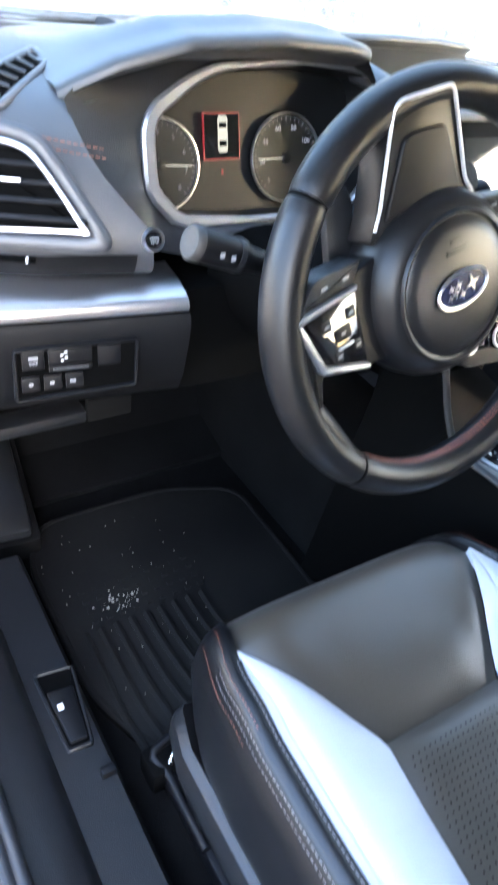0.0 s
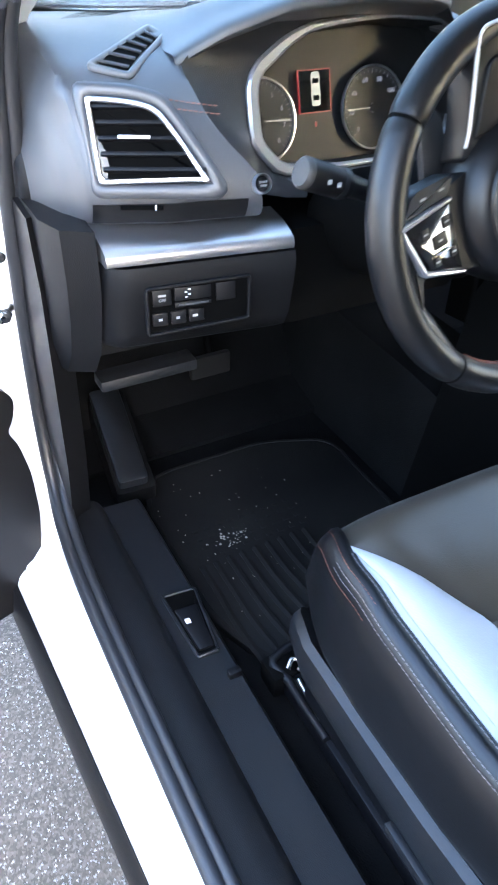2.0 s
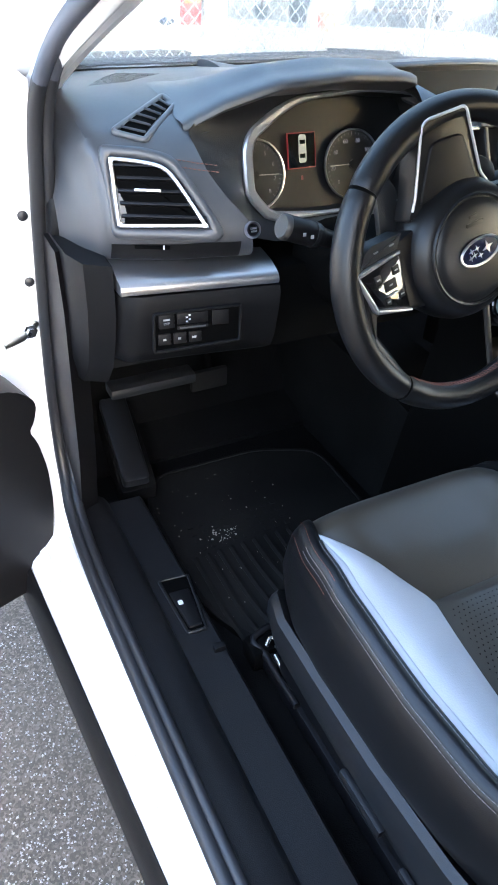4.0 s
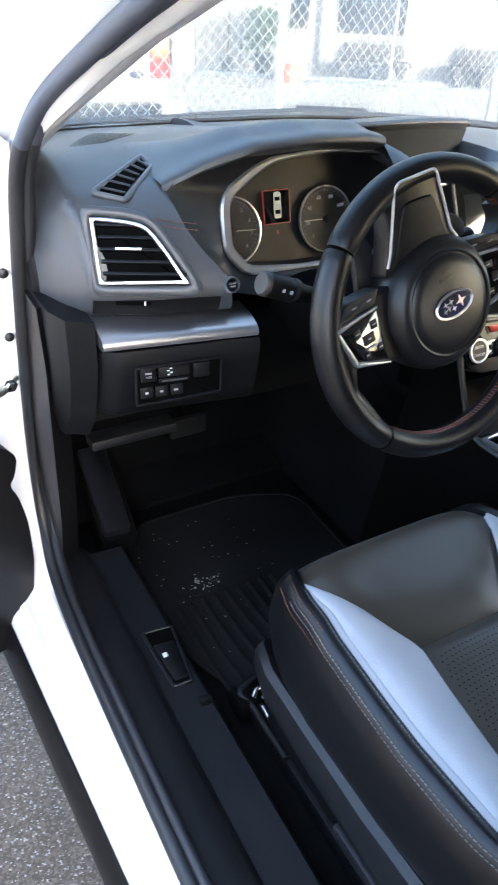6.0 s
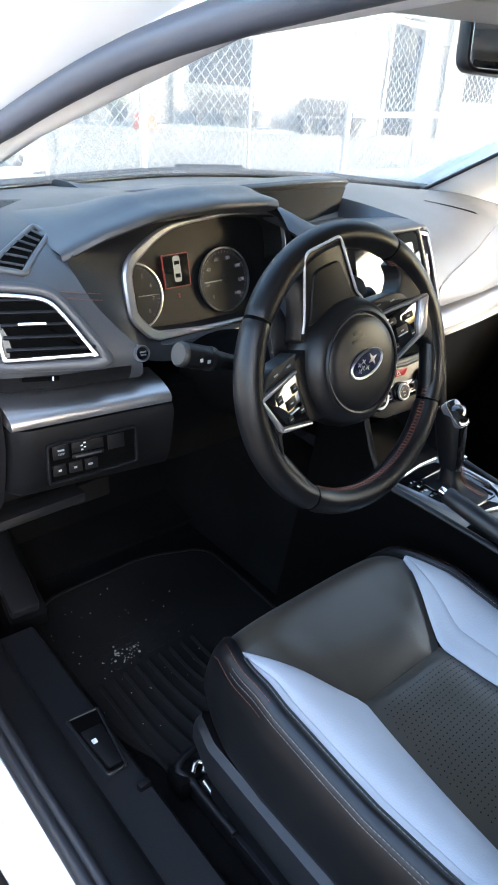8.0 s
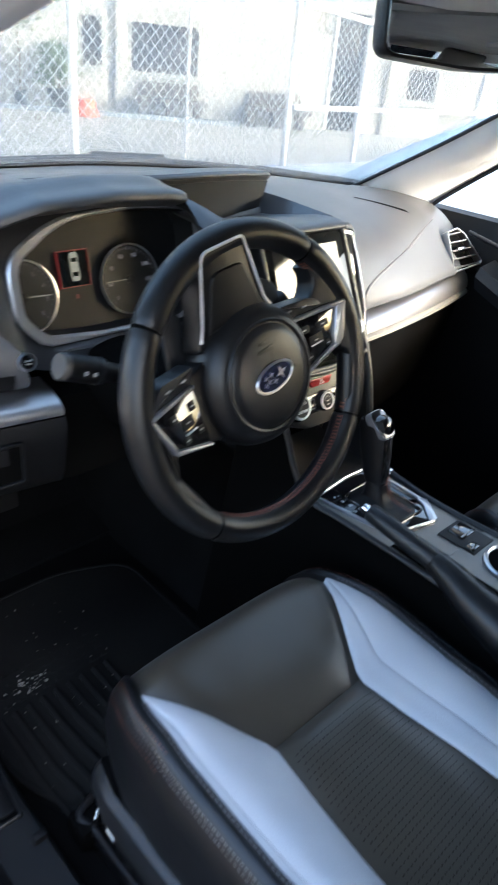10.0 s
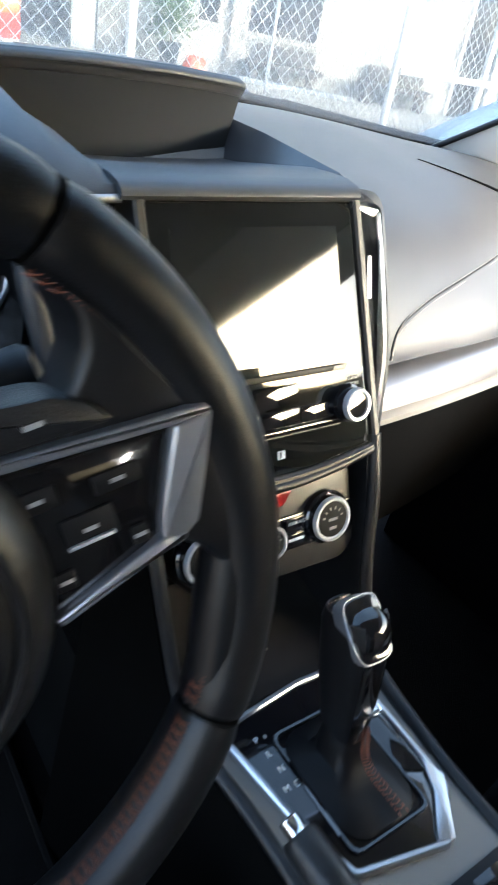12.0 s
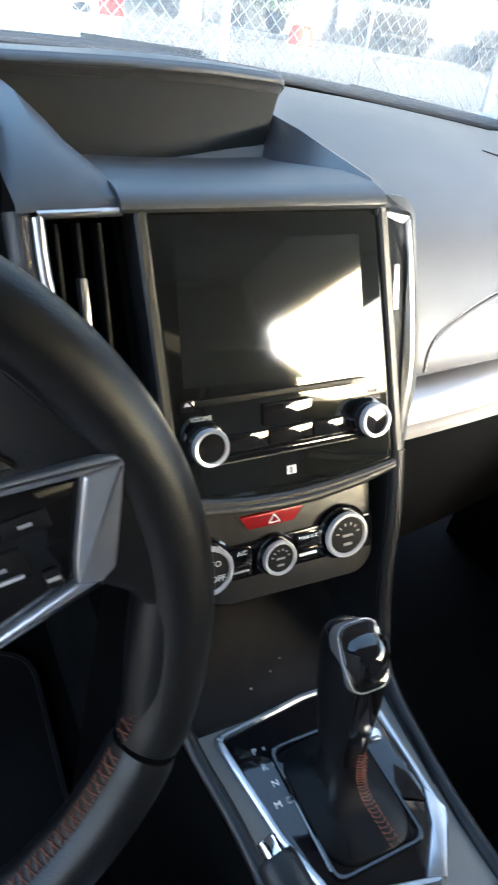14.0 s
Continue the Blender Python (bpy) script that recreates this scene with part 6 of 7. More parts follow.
for z, cx, cy, w, d in ((0.780, 0.391, 0.014, 0.0175, 0.019), (0.792, 0.391, 0.017, 0.0195, 0.021), (0.812, 0.392, 0.022, 0.0215, 0.024), (0.836, 0.393, 0.028, 0.0235, 0.0265), (0.858, 0.394, 0.033, 0.0245, 0.0275), (0.874, 0.394, 0.037, 0.0240, 0.0265), (0.884, 0.394, 0.040, 0.0215, 0.023), (0.889, 0.394, 0.042, 0.015, 0.016), (0.8905, 0.394, 0.043, 0.006, 0.006)):
    ring = []
    for k in range(32):
        a = 2 * math.pi * k / 32
        c, s = math.cos(a), math.sin(a)
        y = cy + d * math.copysign(abs(s) ** 0.8, s)
        ring.append((cx + 0.88 * w * math.copysign(abs(c) ** 0.75, c), y, z - 0.30 * (y - cy) * (-1 if z > 0.86 else 0) * -1))
    rings.append(ring)
kb = part("knob", loft(rings), M["gloss_black"], lever, "rounded gloss black lever knob")
def knob_skin(out, a0, a1, first, last, count=14):
    rows = []
    for ring in rings[first:last]:
        c = sum((Vector(p) for p in ring), Vector()) / len(ring)
        row = []
        for i in range(count + 1):
            k = (a0 + (a1 - a0) * i / count) / 360 * len(ring)
            p = Vector(ring[int(k) % len(ring)]).lerp(Vector(ring[(int(k) + 1) % len(ring)]), k - int(k))
            row.append(c + (p - c) * out + Vector((0, 0, 0.0012 * (out > 1))))
        rows.append(row)
    return rows


skin = knob_skin(1.05, 70, 236, 0, 7, 20)
part("knob_flank", sheet(skin, 0.0015), M["black"], kb, "leather-covered flank")
KC = basis((0.3915, 0.0235, 0.8805), (1, 0, 0), (0, 0.755, 0.655))
cap_o = rounded([(-0.0165, -0.024), (0.0165, -0.024), (0.0195, 0.008), (0.0165, 0.027), (-0.0165, 0.027), (-0.0195, 0.008)], 0.011, 4)
part("knob_cap", prism(inset(cap_o, 0.0012), -0.012, 0.0022, KC, 0.0016, 3), M["gloss_black"], kb, "gloss black cap")
part("cap_ring", ring_prism(cap_o, inset(cap_o, 0.0010), -0.012, 0.0006, KC, 0.0003), M["bezel"], kb, "thin chrome outline")
rim_line = [r[-1] for r in knob_skin(1.02, 200, 338, 3, 7, 20)]
part("knob_outline", tube(spline(rim_line, 4), 0.0011, 6), M["silver"], kb, "thin chrome outline")
part("release_button", box(0.405, 0.4165, 0.000, 0.010, 0.792, 0.800, 0.003), M["chrome"], kb)

# handbrake
hb = thing("handbrake", (0.325, -0.18, 0.743), "black handbrake lever with a chrome button and leather boot", "handbrake")
p0, p1 = Vector((0.298, -0.031, 0.791)), Vector((0.314, -0.160, 0.760))
ax = (p1 - p0).normalized()
part("grip", tube([p0 + ax * 0.010, p0 + ax * 0.014, p0 + ax * 0.05, p0 + ax * 0.11, p1, p1 + ax * 0.01], [0.0125, 0.0145, 0.0155, 0.016, 0.0165, 0.014], 20), M["dash_lower"], hb)
part("button", tube([p0 - ax * 0.002, p0 - ax * 0.001, p0 + ax * 0.010, p0 + ax * 0.012], [0.006, 0.0075, 0.0075, 0.0085], 16), M["chrome"], hb, "chrome release button")
bt = [p1 - ax * 0.004, p1 + Vector((-0.003, -0.03, -0.008)), p1 + Vector((-0.008, -0.07, -0.02)), p1 + Vector((-0.012, -0.12, -0.03)), p1 + Vector((-0.014, -0.17, -0.04))]
part("boot", tube(spline(bt, 5), [0.0175 + 0.001 * (i % 2) + 0.0011 * i for i in range(21)], 16, flat=1.0), M["leather"], hb, "creased leather boot")
part("slot", box(0.302, 0.352, -0.33, -0.085, 0.7435, 0.7455, 0.001), M["void"], hb)

# seat-heater switches
sw = part("switch_plate", box(0.398, 0.458, -0.178, -0.112, 0.7425, 0.7450, 0.001), M["black"], cons)
for x0, x1, y0, y1 in ((0.412, 0.455, -0.150, -0.116), (0.398, 0.425, -0.176, -0.156)):
    part("rocker", box(x0 + 0.003, x1 - 0.002, y0 + 0.003, y1 - 0.003, 0.7440, 0.7468, 0.001), M["gloss_black"], sw)
    part("rocker_mark", box(x0 + 0.006, x1 - 0.006, y0 + 0.006, y0 + 0.009, 0.7468, 0.7473, 0), M["grey_mark"], sw)

# ---- steering wheel, turned so that its wide spoke points up ----
WC = Vector((0.0513, -0.0118, 1.0547))
TILT, TURNED = radians(16.8), radians(14)
rake = Vector((0, math.sin(TILT), math.cos(TILT)))
wx = Vector((1, 0, 0)) * math.cos(TURNED) + rake * math.sin(TURNED)
wu = rake * math.cos(TURNED) - Vector((1, 0, 0)) * math.sin(TURNED)
W = basis(WC, wx, wu)                      # x and y in the rim's plane, z towards the driver
W_OUT = W.to_3x3() @ Vector((0, 0, 1))
wheel = thing("steering_wheel", W @ Vector((0, 0, -0.05)), "black leather steering wheel with silver-edged spokes", "steering wheel")
R, RB = 0.1659, 0.0165


def rim_point(deg, r=R, z=0.0):
    a = radians(deg)
    return W @ Vector((math.cos(a) * r, math.sin(a) * r, z))


def rim_arc(a0, a1, steps, swell):
    pts, rad = [], []
    for i in range(steps + 1):
        f = i / steps
        pts.append(rim_point(a0 + (a1 - a0) * f))
        rad.append(RB * (1 + swell * math.sin(math.pi * f)) * (0.94 if i in (0, steps) else 1.0))
    return tube(pts, rad, 20, up=W_OUT, flat=1.08)


JOINTS = (44.0, 134.0, 222.5, 319.5)
for k, sw_ in enumerate((0.03, 0.04, 0.02, 0.04)):
    a0, a1 = JOINTS[k], JOINTS[(k + 1) % 4] + (360 if k == 3 else 0)
    part("rim_section", rim_arc(a0 + 0.6, a1 - 0.6, 40, sw_), M["leather"], wheel, "black leather rim")
for a in JOINTS:
    part("rim_joint", tube([rim_point(a - 0.7), rim_point(a + 0.7)], RB * 0.95, 20, up=W_OUT), M["void"], wheel)


# leather thumb rests: the rim swells inwards on both sides below the spokes
def swell(a0, a1, deep, thick):
    pts, rad = [], []
    for i in range(13):
        f = i / 12
        bulge = math.sin(math.pi * f) ** 1.4
        pts.append(rim_point(a0 + (a1 - a0) * f, R - 0.004 - deep * bulge, 0.001))
        rad.append(0.0115 + (thick - 0.0115) * bulge)
    return tube(pts, rad, 14, up=W_OUT)


for a0, a1 in ((184, 222), (320, 356)):
    part("thumb_rest", swell(a0, a1, 0.0045, 0.0138), M["leather"], wheel, "swollen leather thumb rest")


def rim_stitching(a0, a1):
    """Cross stitches on the inside of the rim, leaning one way and the other."""
    n = int(abs(a1 - a0) * 0.55)
    bm = bmesh.new()
    for i in range(n):
        a = a0 + (a1 - a0) * (i + 0.5) / n
        for lean in (0.55, -0.55):
            q0, q2 = rim_point(a - lean, R - RB * 0.93, 0.0088), rim_point(a + lean * 0.9, R - RB * 1.035, 0.0010)
            bm = merge(bm, tube([q0, q0.lerp(q2, 0.5) + (WC - q0).normalized() * 0.0007, q2], 0.00036, 5))
    return bm


for a0, a1 in ((224, 318), (321, 349), (28, 43)):
    part("stitching", rim_stitching(a0, a1), M["thread"], wheel, "orange cross stitching")

# deep hub with the round cushion cover; it sits a little above the rim's middle
H = W @ Matrix.Translation((0.005, 0.011, 0))
hub = [(math.cos(k * math.pi / 32), math.sin(k * math.pi / 32)) for k in range(64)]
part("hub_body", loft([[H @ Vector((p[0] * s, p[1] * s, z)) for p in hub[::-1]] for s, z in ((0.066, -0.070), (0.080, -0.046), (0.0835, -0.020), (0.0825, -0.006), (0.0785, 0.006), (0.0715, 0.0145), (0.0655, 0.0185), (0.055, 0.0195))]), M["leather"], wheel, "dark domed hub")
part("cushion_groove", turned(((0.0645, 0.014), (0.0642, 0.0190), (0.0625, 0.0212), (0.0606, 0.0205), (0.0598, 0.017)), H, 56), M["leather"], wheel, "raised ring round the cushion")
part("cushion_cover", turned(((0.0592, 0.012), (0.0592, 0.0185), (0.0575, 0.0205), (0.048, 0.0228), (0.030, 0.0244), (0.0, 0.0252)), H, 56), M["leather"], wheel, "round cushion cover")
B = H @ Matrix.Translation((-0.001, 0.000, 0.0246)) @ Matrix.Rotation(radians(1.0), 4, "Z")
badge = part("badge", turned(((0.0, 0), (0.0262, 0), (0.0262, 0.0018), (0.0, 0.0024)), B @ Matrix.Diagonal((1.08, 0.54, 1, 1)), 40), M["blue_badge"], wheel, "oval dark blue badge with a chrome ring")
part("badge_ring", tube([B @ Vector((0.0288 * math.cos(k * math.pi / 24), 0.0147 * math.sin(k * math.pi / 24), 0.0022)) for k in range(48)], 0.0017, 6, closed=True), M["silver"], badge)
stars = ((0.0105, 0.0010, 0.0082), (-0.0050, 0.0048, 0.0040), (-0.0135, 0.0040, 0.0036), (-0.0095, -0.0014, 0.0040), (-0.0015, -0.0044, 0.0040), (-0.0155, -0.0034, 0.0034))
for x, y, r in stars:
    m = B @ Matrix.Translation((x, y, 0.0024))
    arms = [prism([(-r, 0), (0, r * 0.28), (r, 0), (0, -r * 0.28)][::-1], 0, 0.0010, m @ Matrix.Rotation(radians(a + 12), 4, "Z")) for a in (0, 90)]
    part("badge_mark", merge(*arms), M["silver"], badge)
part("moulded_bar", box(-0.013, 0.011, 0.030, 0.0345, 0.0236, 0.0246, 0.0008, H), M["leather"], wheel)
part("moulded_bar", box(-0.007, 0.005, 0.0385, 0.0425, 0.0226, 0.0240, 0.0008, H), M["leather"], wheel)

# wide upper spoke with its silver outline; it leans forward to lie on the rim's front
def leaning(kx, ky, x0, y0):
    """The wheel's frame, sheared so that z grows by kx and ky with x and y from that place on."""
    m = Matrix.Identity(4)
    m[2][0], m[2][1], m[2][3] = kx, ky, -kx * x0 - ky * y0
    return W @ m


US = leaning(0.0, 0.215, 0.0, 0.080)
sp = [(-0.062, 0.066), (-0.0535, 0.090), (-0.0400, 0.161), (-0.0315, 0.1675), (0.0215, 0.1665), (0.0265, 0.161), (0.0455, 0.088), (0.060, 0.068)]
ts = part("upper_spoke", prism(rounded(sp, 0.006, 3)[::-1], -0.030, -0.0015, US, 0.003), M["leather"], wheel, "wide upper spoke")
line = [(-0.0585, 0.074), (-0.0520, 0.0910), (-0.0385, 0.1615), (-0.0310, 0.1660), (0.0205, 0.1648), (0.0243, 0.1600), (0.0430, 0.0890), (0.055, 0.073)]
part("spoke_outline", tube([US @ Vector((p[0], p[1], 0.0)) for p in rounded(line, 0.004, 3)[3:-3]], 0.0017, 8, up=W_OUT), M["satin"], ts, "satin silver outline")
part("spoke_inlay", prism(rounded([(-0.047, 0.081), (-0.041, 0.100), (-0.0285, 0.1385), (-0.019, 0.1415), (0.0130, 0.1395), (0.0185, 0.1350), (0.0375, 0.083)], 0.005, 3)[::-1], -0.004, 0.0022, US, 0.0028, 3), M["black"], ts, "matt black inlay")

# side spokes with buttons, leaning forward in the same way
for s in (1, -1):
    SS = leaning(0.14 * s, 0.0, 0.042 * s, 0.0)
    fix = lambda pts: pts[::-1] if s > 0 else pts
    body = [(0.055, 0.060), (0.118, 0.050), (0.154, 0.042), (0.137, -0.008), (0.085, -0.026), (0.055, -0.034)]
    spk = part("side_spoke", prism(fix(rounded([(p[0] * s, p[1]) for p in body], 0.006, 3)), -0.030, -0.0035, SS, 0.003), M["black"], wheel, "side spoke with control buttons")
    if s > 0:
        web = [(0.100, 0.052), (0.112, 0.062), (0.119, 0.072), (0.1205, 0.082), (0.1175, 0.0935), (0.128, 0.096), (0.150, 0.064), (0.164, 0.02), (0.160, -0.035), (0.148, -0.036), (0.141, -0.022), (0.130, -0.012), (0.118, -0.006)]
        panel = [(0.049, 0.0700), (0.103, 0.0620), (0.114, 0.0560), (0.121, 0.0460), (0.075, 0.0490), (0.062, 0.0510)]
        bar = [(0.0715, 0.0480), (0.1530, 0.0402), (0.1555, 0.0365), (0.1390, 0.0362), (0.0730, 0.0432)]
        leg = [(0.1400, 0.0362), (0.1556, 0.0366), (0.1480, 0.0160), (0.1395, -0.0050), (0.1330, -0.0090), (0.1240, -0.0060), (0.1265, 0.0040)]
        low = [(0.1245, -0.0055), (0.1345, -0.0088), (0.1250, -0.0118), (0.0790, -0.0235), (0.0775, -0.0195)]
        pad_b = [(0.0740, 0.0420), (0.1380, 0.0352), (0.1258, 0.0050), (0.1225, -0.0055), (0.0790, -0.0185)]
        keys, bar_at, marks = ((0.086, 0.0275, 0.008, 0.0030), (0.115, 0.0245, 0.009, 0.0026), (0.1005, 0.0100, 0.010, 0.0050), (0.086, -0.0070, 0.004, 0.0026), (0.117, -0.0010, 0.003, 0.0026)), (0.091, 0.108), ((0.071, 0.0580), (0.094, 0.0548))
    else:
        web = [(0.118, 0.050), (0.130, 0.058), (0.138, 0.064), (0.142, 0.070), (0.153, 0.060), (0.164, 0.02), (0.160, -0.035), (0.150, -0.046), (0.1435, -0.030), (0.139, -0.012), (0.125, -0.010)]
        panel = [(0.080, 0.0650), (0.128, 0.0670), (0.138, 0.0630), (0.150, 0.0490), (0.093, 0.0495)]
        bar = [(0.0895, 0.0478), (0.1545, 0.0458), (0.1572, 0.0425), (0.1530, 0.0402), (0.0900, 0.0438)]
        leg = [(0.1530, 0.0402), (0.1572, 0.0425), (0.1440, -0.0040), (0.1385, -0.0078), (0.1375, -0.0020)]
        low = [(0.1375, -0.0022), (0.1412, -0.0066), (0.1380, -0.0085), (0.0895, -0.0250), (0.0890, -0.0215)]
        pad_b = [(0.0905, 0.0430), (0.1525, 0.0395), (0.1370, -0.0015), (0.0900, -0.0205)]
        keys, bar_at, marks = ((0.100, 0.0290, 0.005, 0.0035), (0.128, 0.0280, 0.005, 0.0035), (0.1120, 0.0160, 0.009, 0.0045), (0.098, 0.0000, 0.004, 0.0030), (0.120, -0.0010, 0.004, 0.0030)), (0.103, 0.120), ((0.100, 0.0575), (0.124, 0.0580))
    flip = lambda pts: [(p[0] * s, p[1]) for p in pts]
    part("spoke_web", prism(fix(rounded(flip(web), 0.003, 2)), -0.030, -0.0030, SS, 0.004, 3), M["leather"], spk, "leather web between spoke and rim")
    part("upper_button_panel", prism(fix(rounded(flip(panel), 0.003, 2)), -0.024, 0.0012, SS, 0.002), M["dash_lower"], spk)
    part("button_pad", prism(fix(rounded(flip(pad_b), 0.003, 2)), -0.006, -0.0012, SS, 0.0008), M["gloss_black"], spk)
    for shape in (bar, leg, low):
        part("spoke_trim", prism(fix(rounded(flip(shape), 0.0012, 2)), -0.006, 0.0022, SS, 0.0016, 3), M["bezel"], spk, "satin silver trim")
    for bx, by, bw, bh in keys:
        x0, x1 = sorted(((bx - bw) * s, (bx + bw) * s))
        b_ = part("button", box(x0, x1, by - bh - 0.0015, by + bh + 0.0015, -0.0020, 0.0000, 0.001, SS), M["black"], spk)
        part("button_mark", box((x0 + x1) / 2 - 0.0026, (x0 + x1) / 2 + 0.0026, by - 0.0008, by + 0.0008, 0.0000, 0.0003, 0, SS), M["grey_mark"], b_)
    x0, x1 = sorted((bar_at[0] * s, bar_at[1] * s))
    part("button_bar", box(x0, x1, 0.0045, 0.0062, -0.0010, 0.0014, 0.0006, SS), M["satin"], spk)
    for bx, by in marks:
        x0, x1 = sorted(((bx - 0.0035) * s, (bx + 0.0035) * s))
        part("button_mark", box(x0, x1, by - 0.0010, by + 0.0010, 0.0012, 0.0016, 0, SS), M["grey_mark"], spk)
pdl = [(-0.086, 0.040), (-0.060, 0.035), (-0.048, 0.100), (-0.058, 0.122), (-0.074, 0.122)]
part("shift_paddle", prism(rounded(pdl, 0.006, 3), -0.040, -0.032, W, 0.002), M["dash_lower"], wheel, "dark shift paddle")
pdr = [(0.060, 0.060), (0.098, 0.064), (0.096, 0.084), (0.078, 0.098), (0.060, 0.100)]
part("shift_paddle", prism(rounded(pdr, 0.006, 3), -0.040, -0.032, W, 0.002), M["dash_lower"], wheel, "dark shift paddle")

# column cover and stalks
col = thing("steering_column", (0.047, 0.15, 0.93), "black steering column cover with stalks", "steering column")
axis = -W_OUT
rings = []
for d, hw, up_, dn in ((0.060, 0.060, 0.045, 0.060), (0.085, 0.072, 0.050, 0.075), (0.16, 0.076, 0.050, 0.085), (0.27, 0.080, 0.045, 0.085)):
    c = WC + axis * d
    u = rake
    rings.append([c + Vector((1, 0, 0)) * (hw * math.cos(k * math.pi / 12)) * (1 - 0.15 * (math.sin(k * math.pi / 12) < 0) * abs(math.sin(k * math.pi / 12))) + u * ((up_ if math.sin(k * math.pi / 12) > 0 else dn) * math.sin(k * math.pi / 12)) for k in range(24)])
# cover coloured near-black to hold the shade behind the wheel
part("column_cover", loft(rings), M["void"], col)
st = [(-0.02, 0.088, 1.042), (-0.066, 0.088, 1.058), (-0.088, 0.088, 1.066), (-0.092, 0.088, 1.0675), (-0.116, 0.088, 1.076), (-0.138, 0.088, 1.084)]
sk = part("light_stalk", tube(st, [0.009, 0.010, 0.0115, 0.0145, 0.0150, 0.0150], 20), M["black"], col, "black light stalk")
part("stalk_ring", tube([(-0.096, 0.088, 1.069), (-0.101, 0.088, 1.0708)], 0.0153, 20), M["dash_lower"], sk)
part("stalk_cap", tube([(-0.136, 0.088, 1.0833), (-0.1405, 0.088, 1.0849), (-0.1430, 0.088, 1.0858)], [0.0151, 0.0151, 0.0130], 20), M["tray"], sk, "grey end cap")
part("stalk_mark", merge(*[box(-0.1105 - 0.011 * j, -0.1065 - 0.011 * j, 0.0722, 0.0740, 1.0715 + 0.004 * j, 1.0755 + 0.004 * j, 0) for j in range(2)]), M["grey_mark"], sk)
st = [(0.085, 0.075, 1.075), (0.112, 0.064, 1.098), (0.122, 0.060, 1.106), (0.146, 0.052, 1.118), (0.150, 0.051, 1.120)]
wk = part("wiper_stalk", tube(st, [0.010, 0.011, 0.0145, 0.0150, 0.012], 18), M["black"], col, "black wiper stalk")
part("stalk_mark", box(0.134, 0.140, 0.0380, 0.0400, 1.114, 1.116, 0), M["grey_mark"], wk)

# ---- front seats ----
SX = 0.039                                  # the driver's seat's middle


def seat_z(x, y):
    u = abs(x - SX)
    z = 0.700 + 0.115 * (y + 0.05) if y > -0.25 else 0.677 + 0.07 * (y + 0.25)
    k = min(1.0, max(0.0, (u - 0.07) / 0.095))
    z += 0.026 * k * k * (3 - 2 * k) * min(1.0, max(0.0, (-y) / 0.12))
    if y > -0.035:
        f = (y + 0.035) / 0.058
        z -= 0.050 * f ** 2.4
    return z


def curve(table, y):
    ys = [a for a, _ in table]
    return float(np.interp(-y, [-a for a in ys], [b for _, b in table]))


FRONT_L = ((0.03, -0.108), (-0.02, -0.122), (-0.047, -0.131), (-0.12, -0.085), (-0.189, -0.042))
INS_L = ((-0.186, -0.042), (-0.25, -0.050), (-0.33, -0.060), (-0.48, -0.072))
OUT_L = ((-0.047, -0.1315), (-0.075, -0.139), (-0.15, -0.146), (-0.30, -0.146), (-0.40, -0.138), (-0.48, -0.122))
mirrored = lambda tab: tuple((y, 2 * SX - x) for y, x in tab)


def cushion(y0, y1, left, right, rows=22, cols=16, puff=0.006, end=True, power=7):
    out = []
    for i in range(rows + 1):
        y = y0 + (y1 - y0) * i / rows
        a, b = curve(left, y), curve(right, y)
        row = []
        for j in range(cols + 1):
            f = j / cols
            x = a + (b - a) * f
            e = 1 - abs(2 * f - 1) ** 5
            g = 1 - (abs(2 * i / rows - 1) ** power if end else 0)
            w = min(1.0, (b - a) / 0.03)
            row.append((x, y, seat_z(x, y) + puff * w * e * g - puff * 0.5))
        out.append(row)
    return sheet(out, 0.012)


seat = thing("driver_seat", (SX, -0.25, 0.38), "black leather car seat with pale grey side panels", "car seat", "front seats")
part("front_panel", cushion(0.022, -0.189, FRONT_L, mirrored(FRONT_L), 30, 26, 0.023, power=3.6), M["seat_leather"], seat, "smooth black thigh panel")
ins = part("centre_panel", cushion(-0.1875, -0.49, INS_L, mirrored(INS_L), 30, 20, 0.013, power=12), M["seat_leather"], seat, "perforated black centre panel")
bm = bmesh.new()
for i in range(34):
    for j in range(24):
        y = -0.212 - i * 0.0070
        x = SX - 0.082 + (j + 0.5 * (i % 2)) * 0.0070
        if curve(INS_L, y) + 0.012 < x < 2 * SX - curve(INS_L, y) - 0.012:
            f = (x - curve(INS_L, y)) / (2 * (SX - curve(INS_L, y)))
            z = seat_z(x, y) + 0.013 * (1 - abs(2 * f - 1) ** 5) - 0.0065 + 0.0004
            vs = [bm.verts.new((x + 0.0010 * math.cos(k * math.pi / 3), y + 0.0010 * math.sin(k * math.pi / 3), z)) for k in range(6)]
            bm.faces.new(vs)
tagged(part("perforations", bm, M["void"], ins), kind="stuff")


def inner_edge(y):
    return curve(FRONT_L, y) if y > -0.1865 else curve(INS_L, y)


INNER_L = tuple((y, inner_edge(y)) for y in np.linspace(-0.047, -0.49, 40))
RIDGE_L = tuple((y, curve(OUT_L, y) + min(0.012, max(0.0, (curve(INNER_L, y) - curve(OUT_L, y)) * 0.25))) for y in np.linspace(-0.047, -0.49, 40))
CREASE_R = tuple((y, 2 * SX - curve(INNER_L, y) + 0.34 * (curve(INNER_L, y) - curve(OUT_L, y))) for y in np.linspace(-0.047, -0.49, 40))
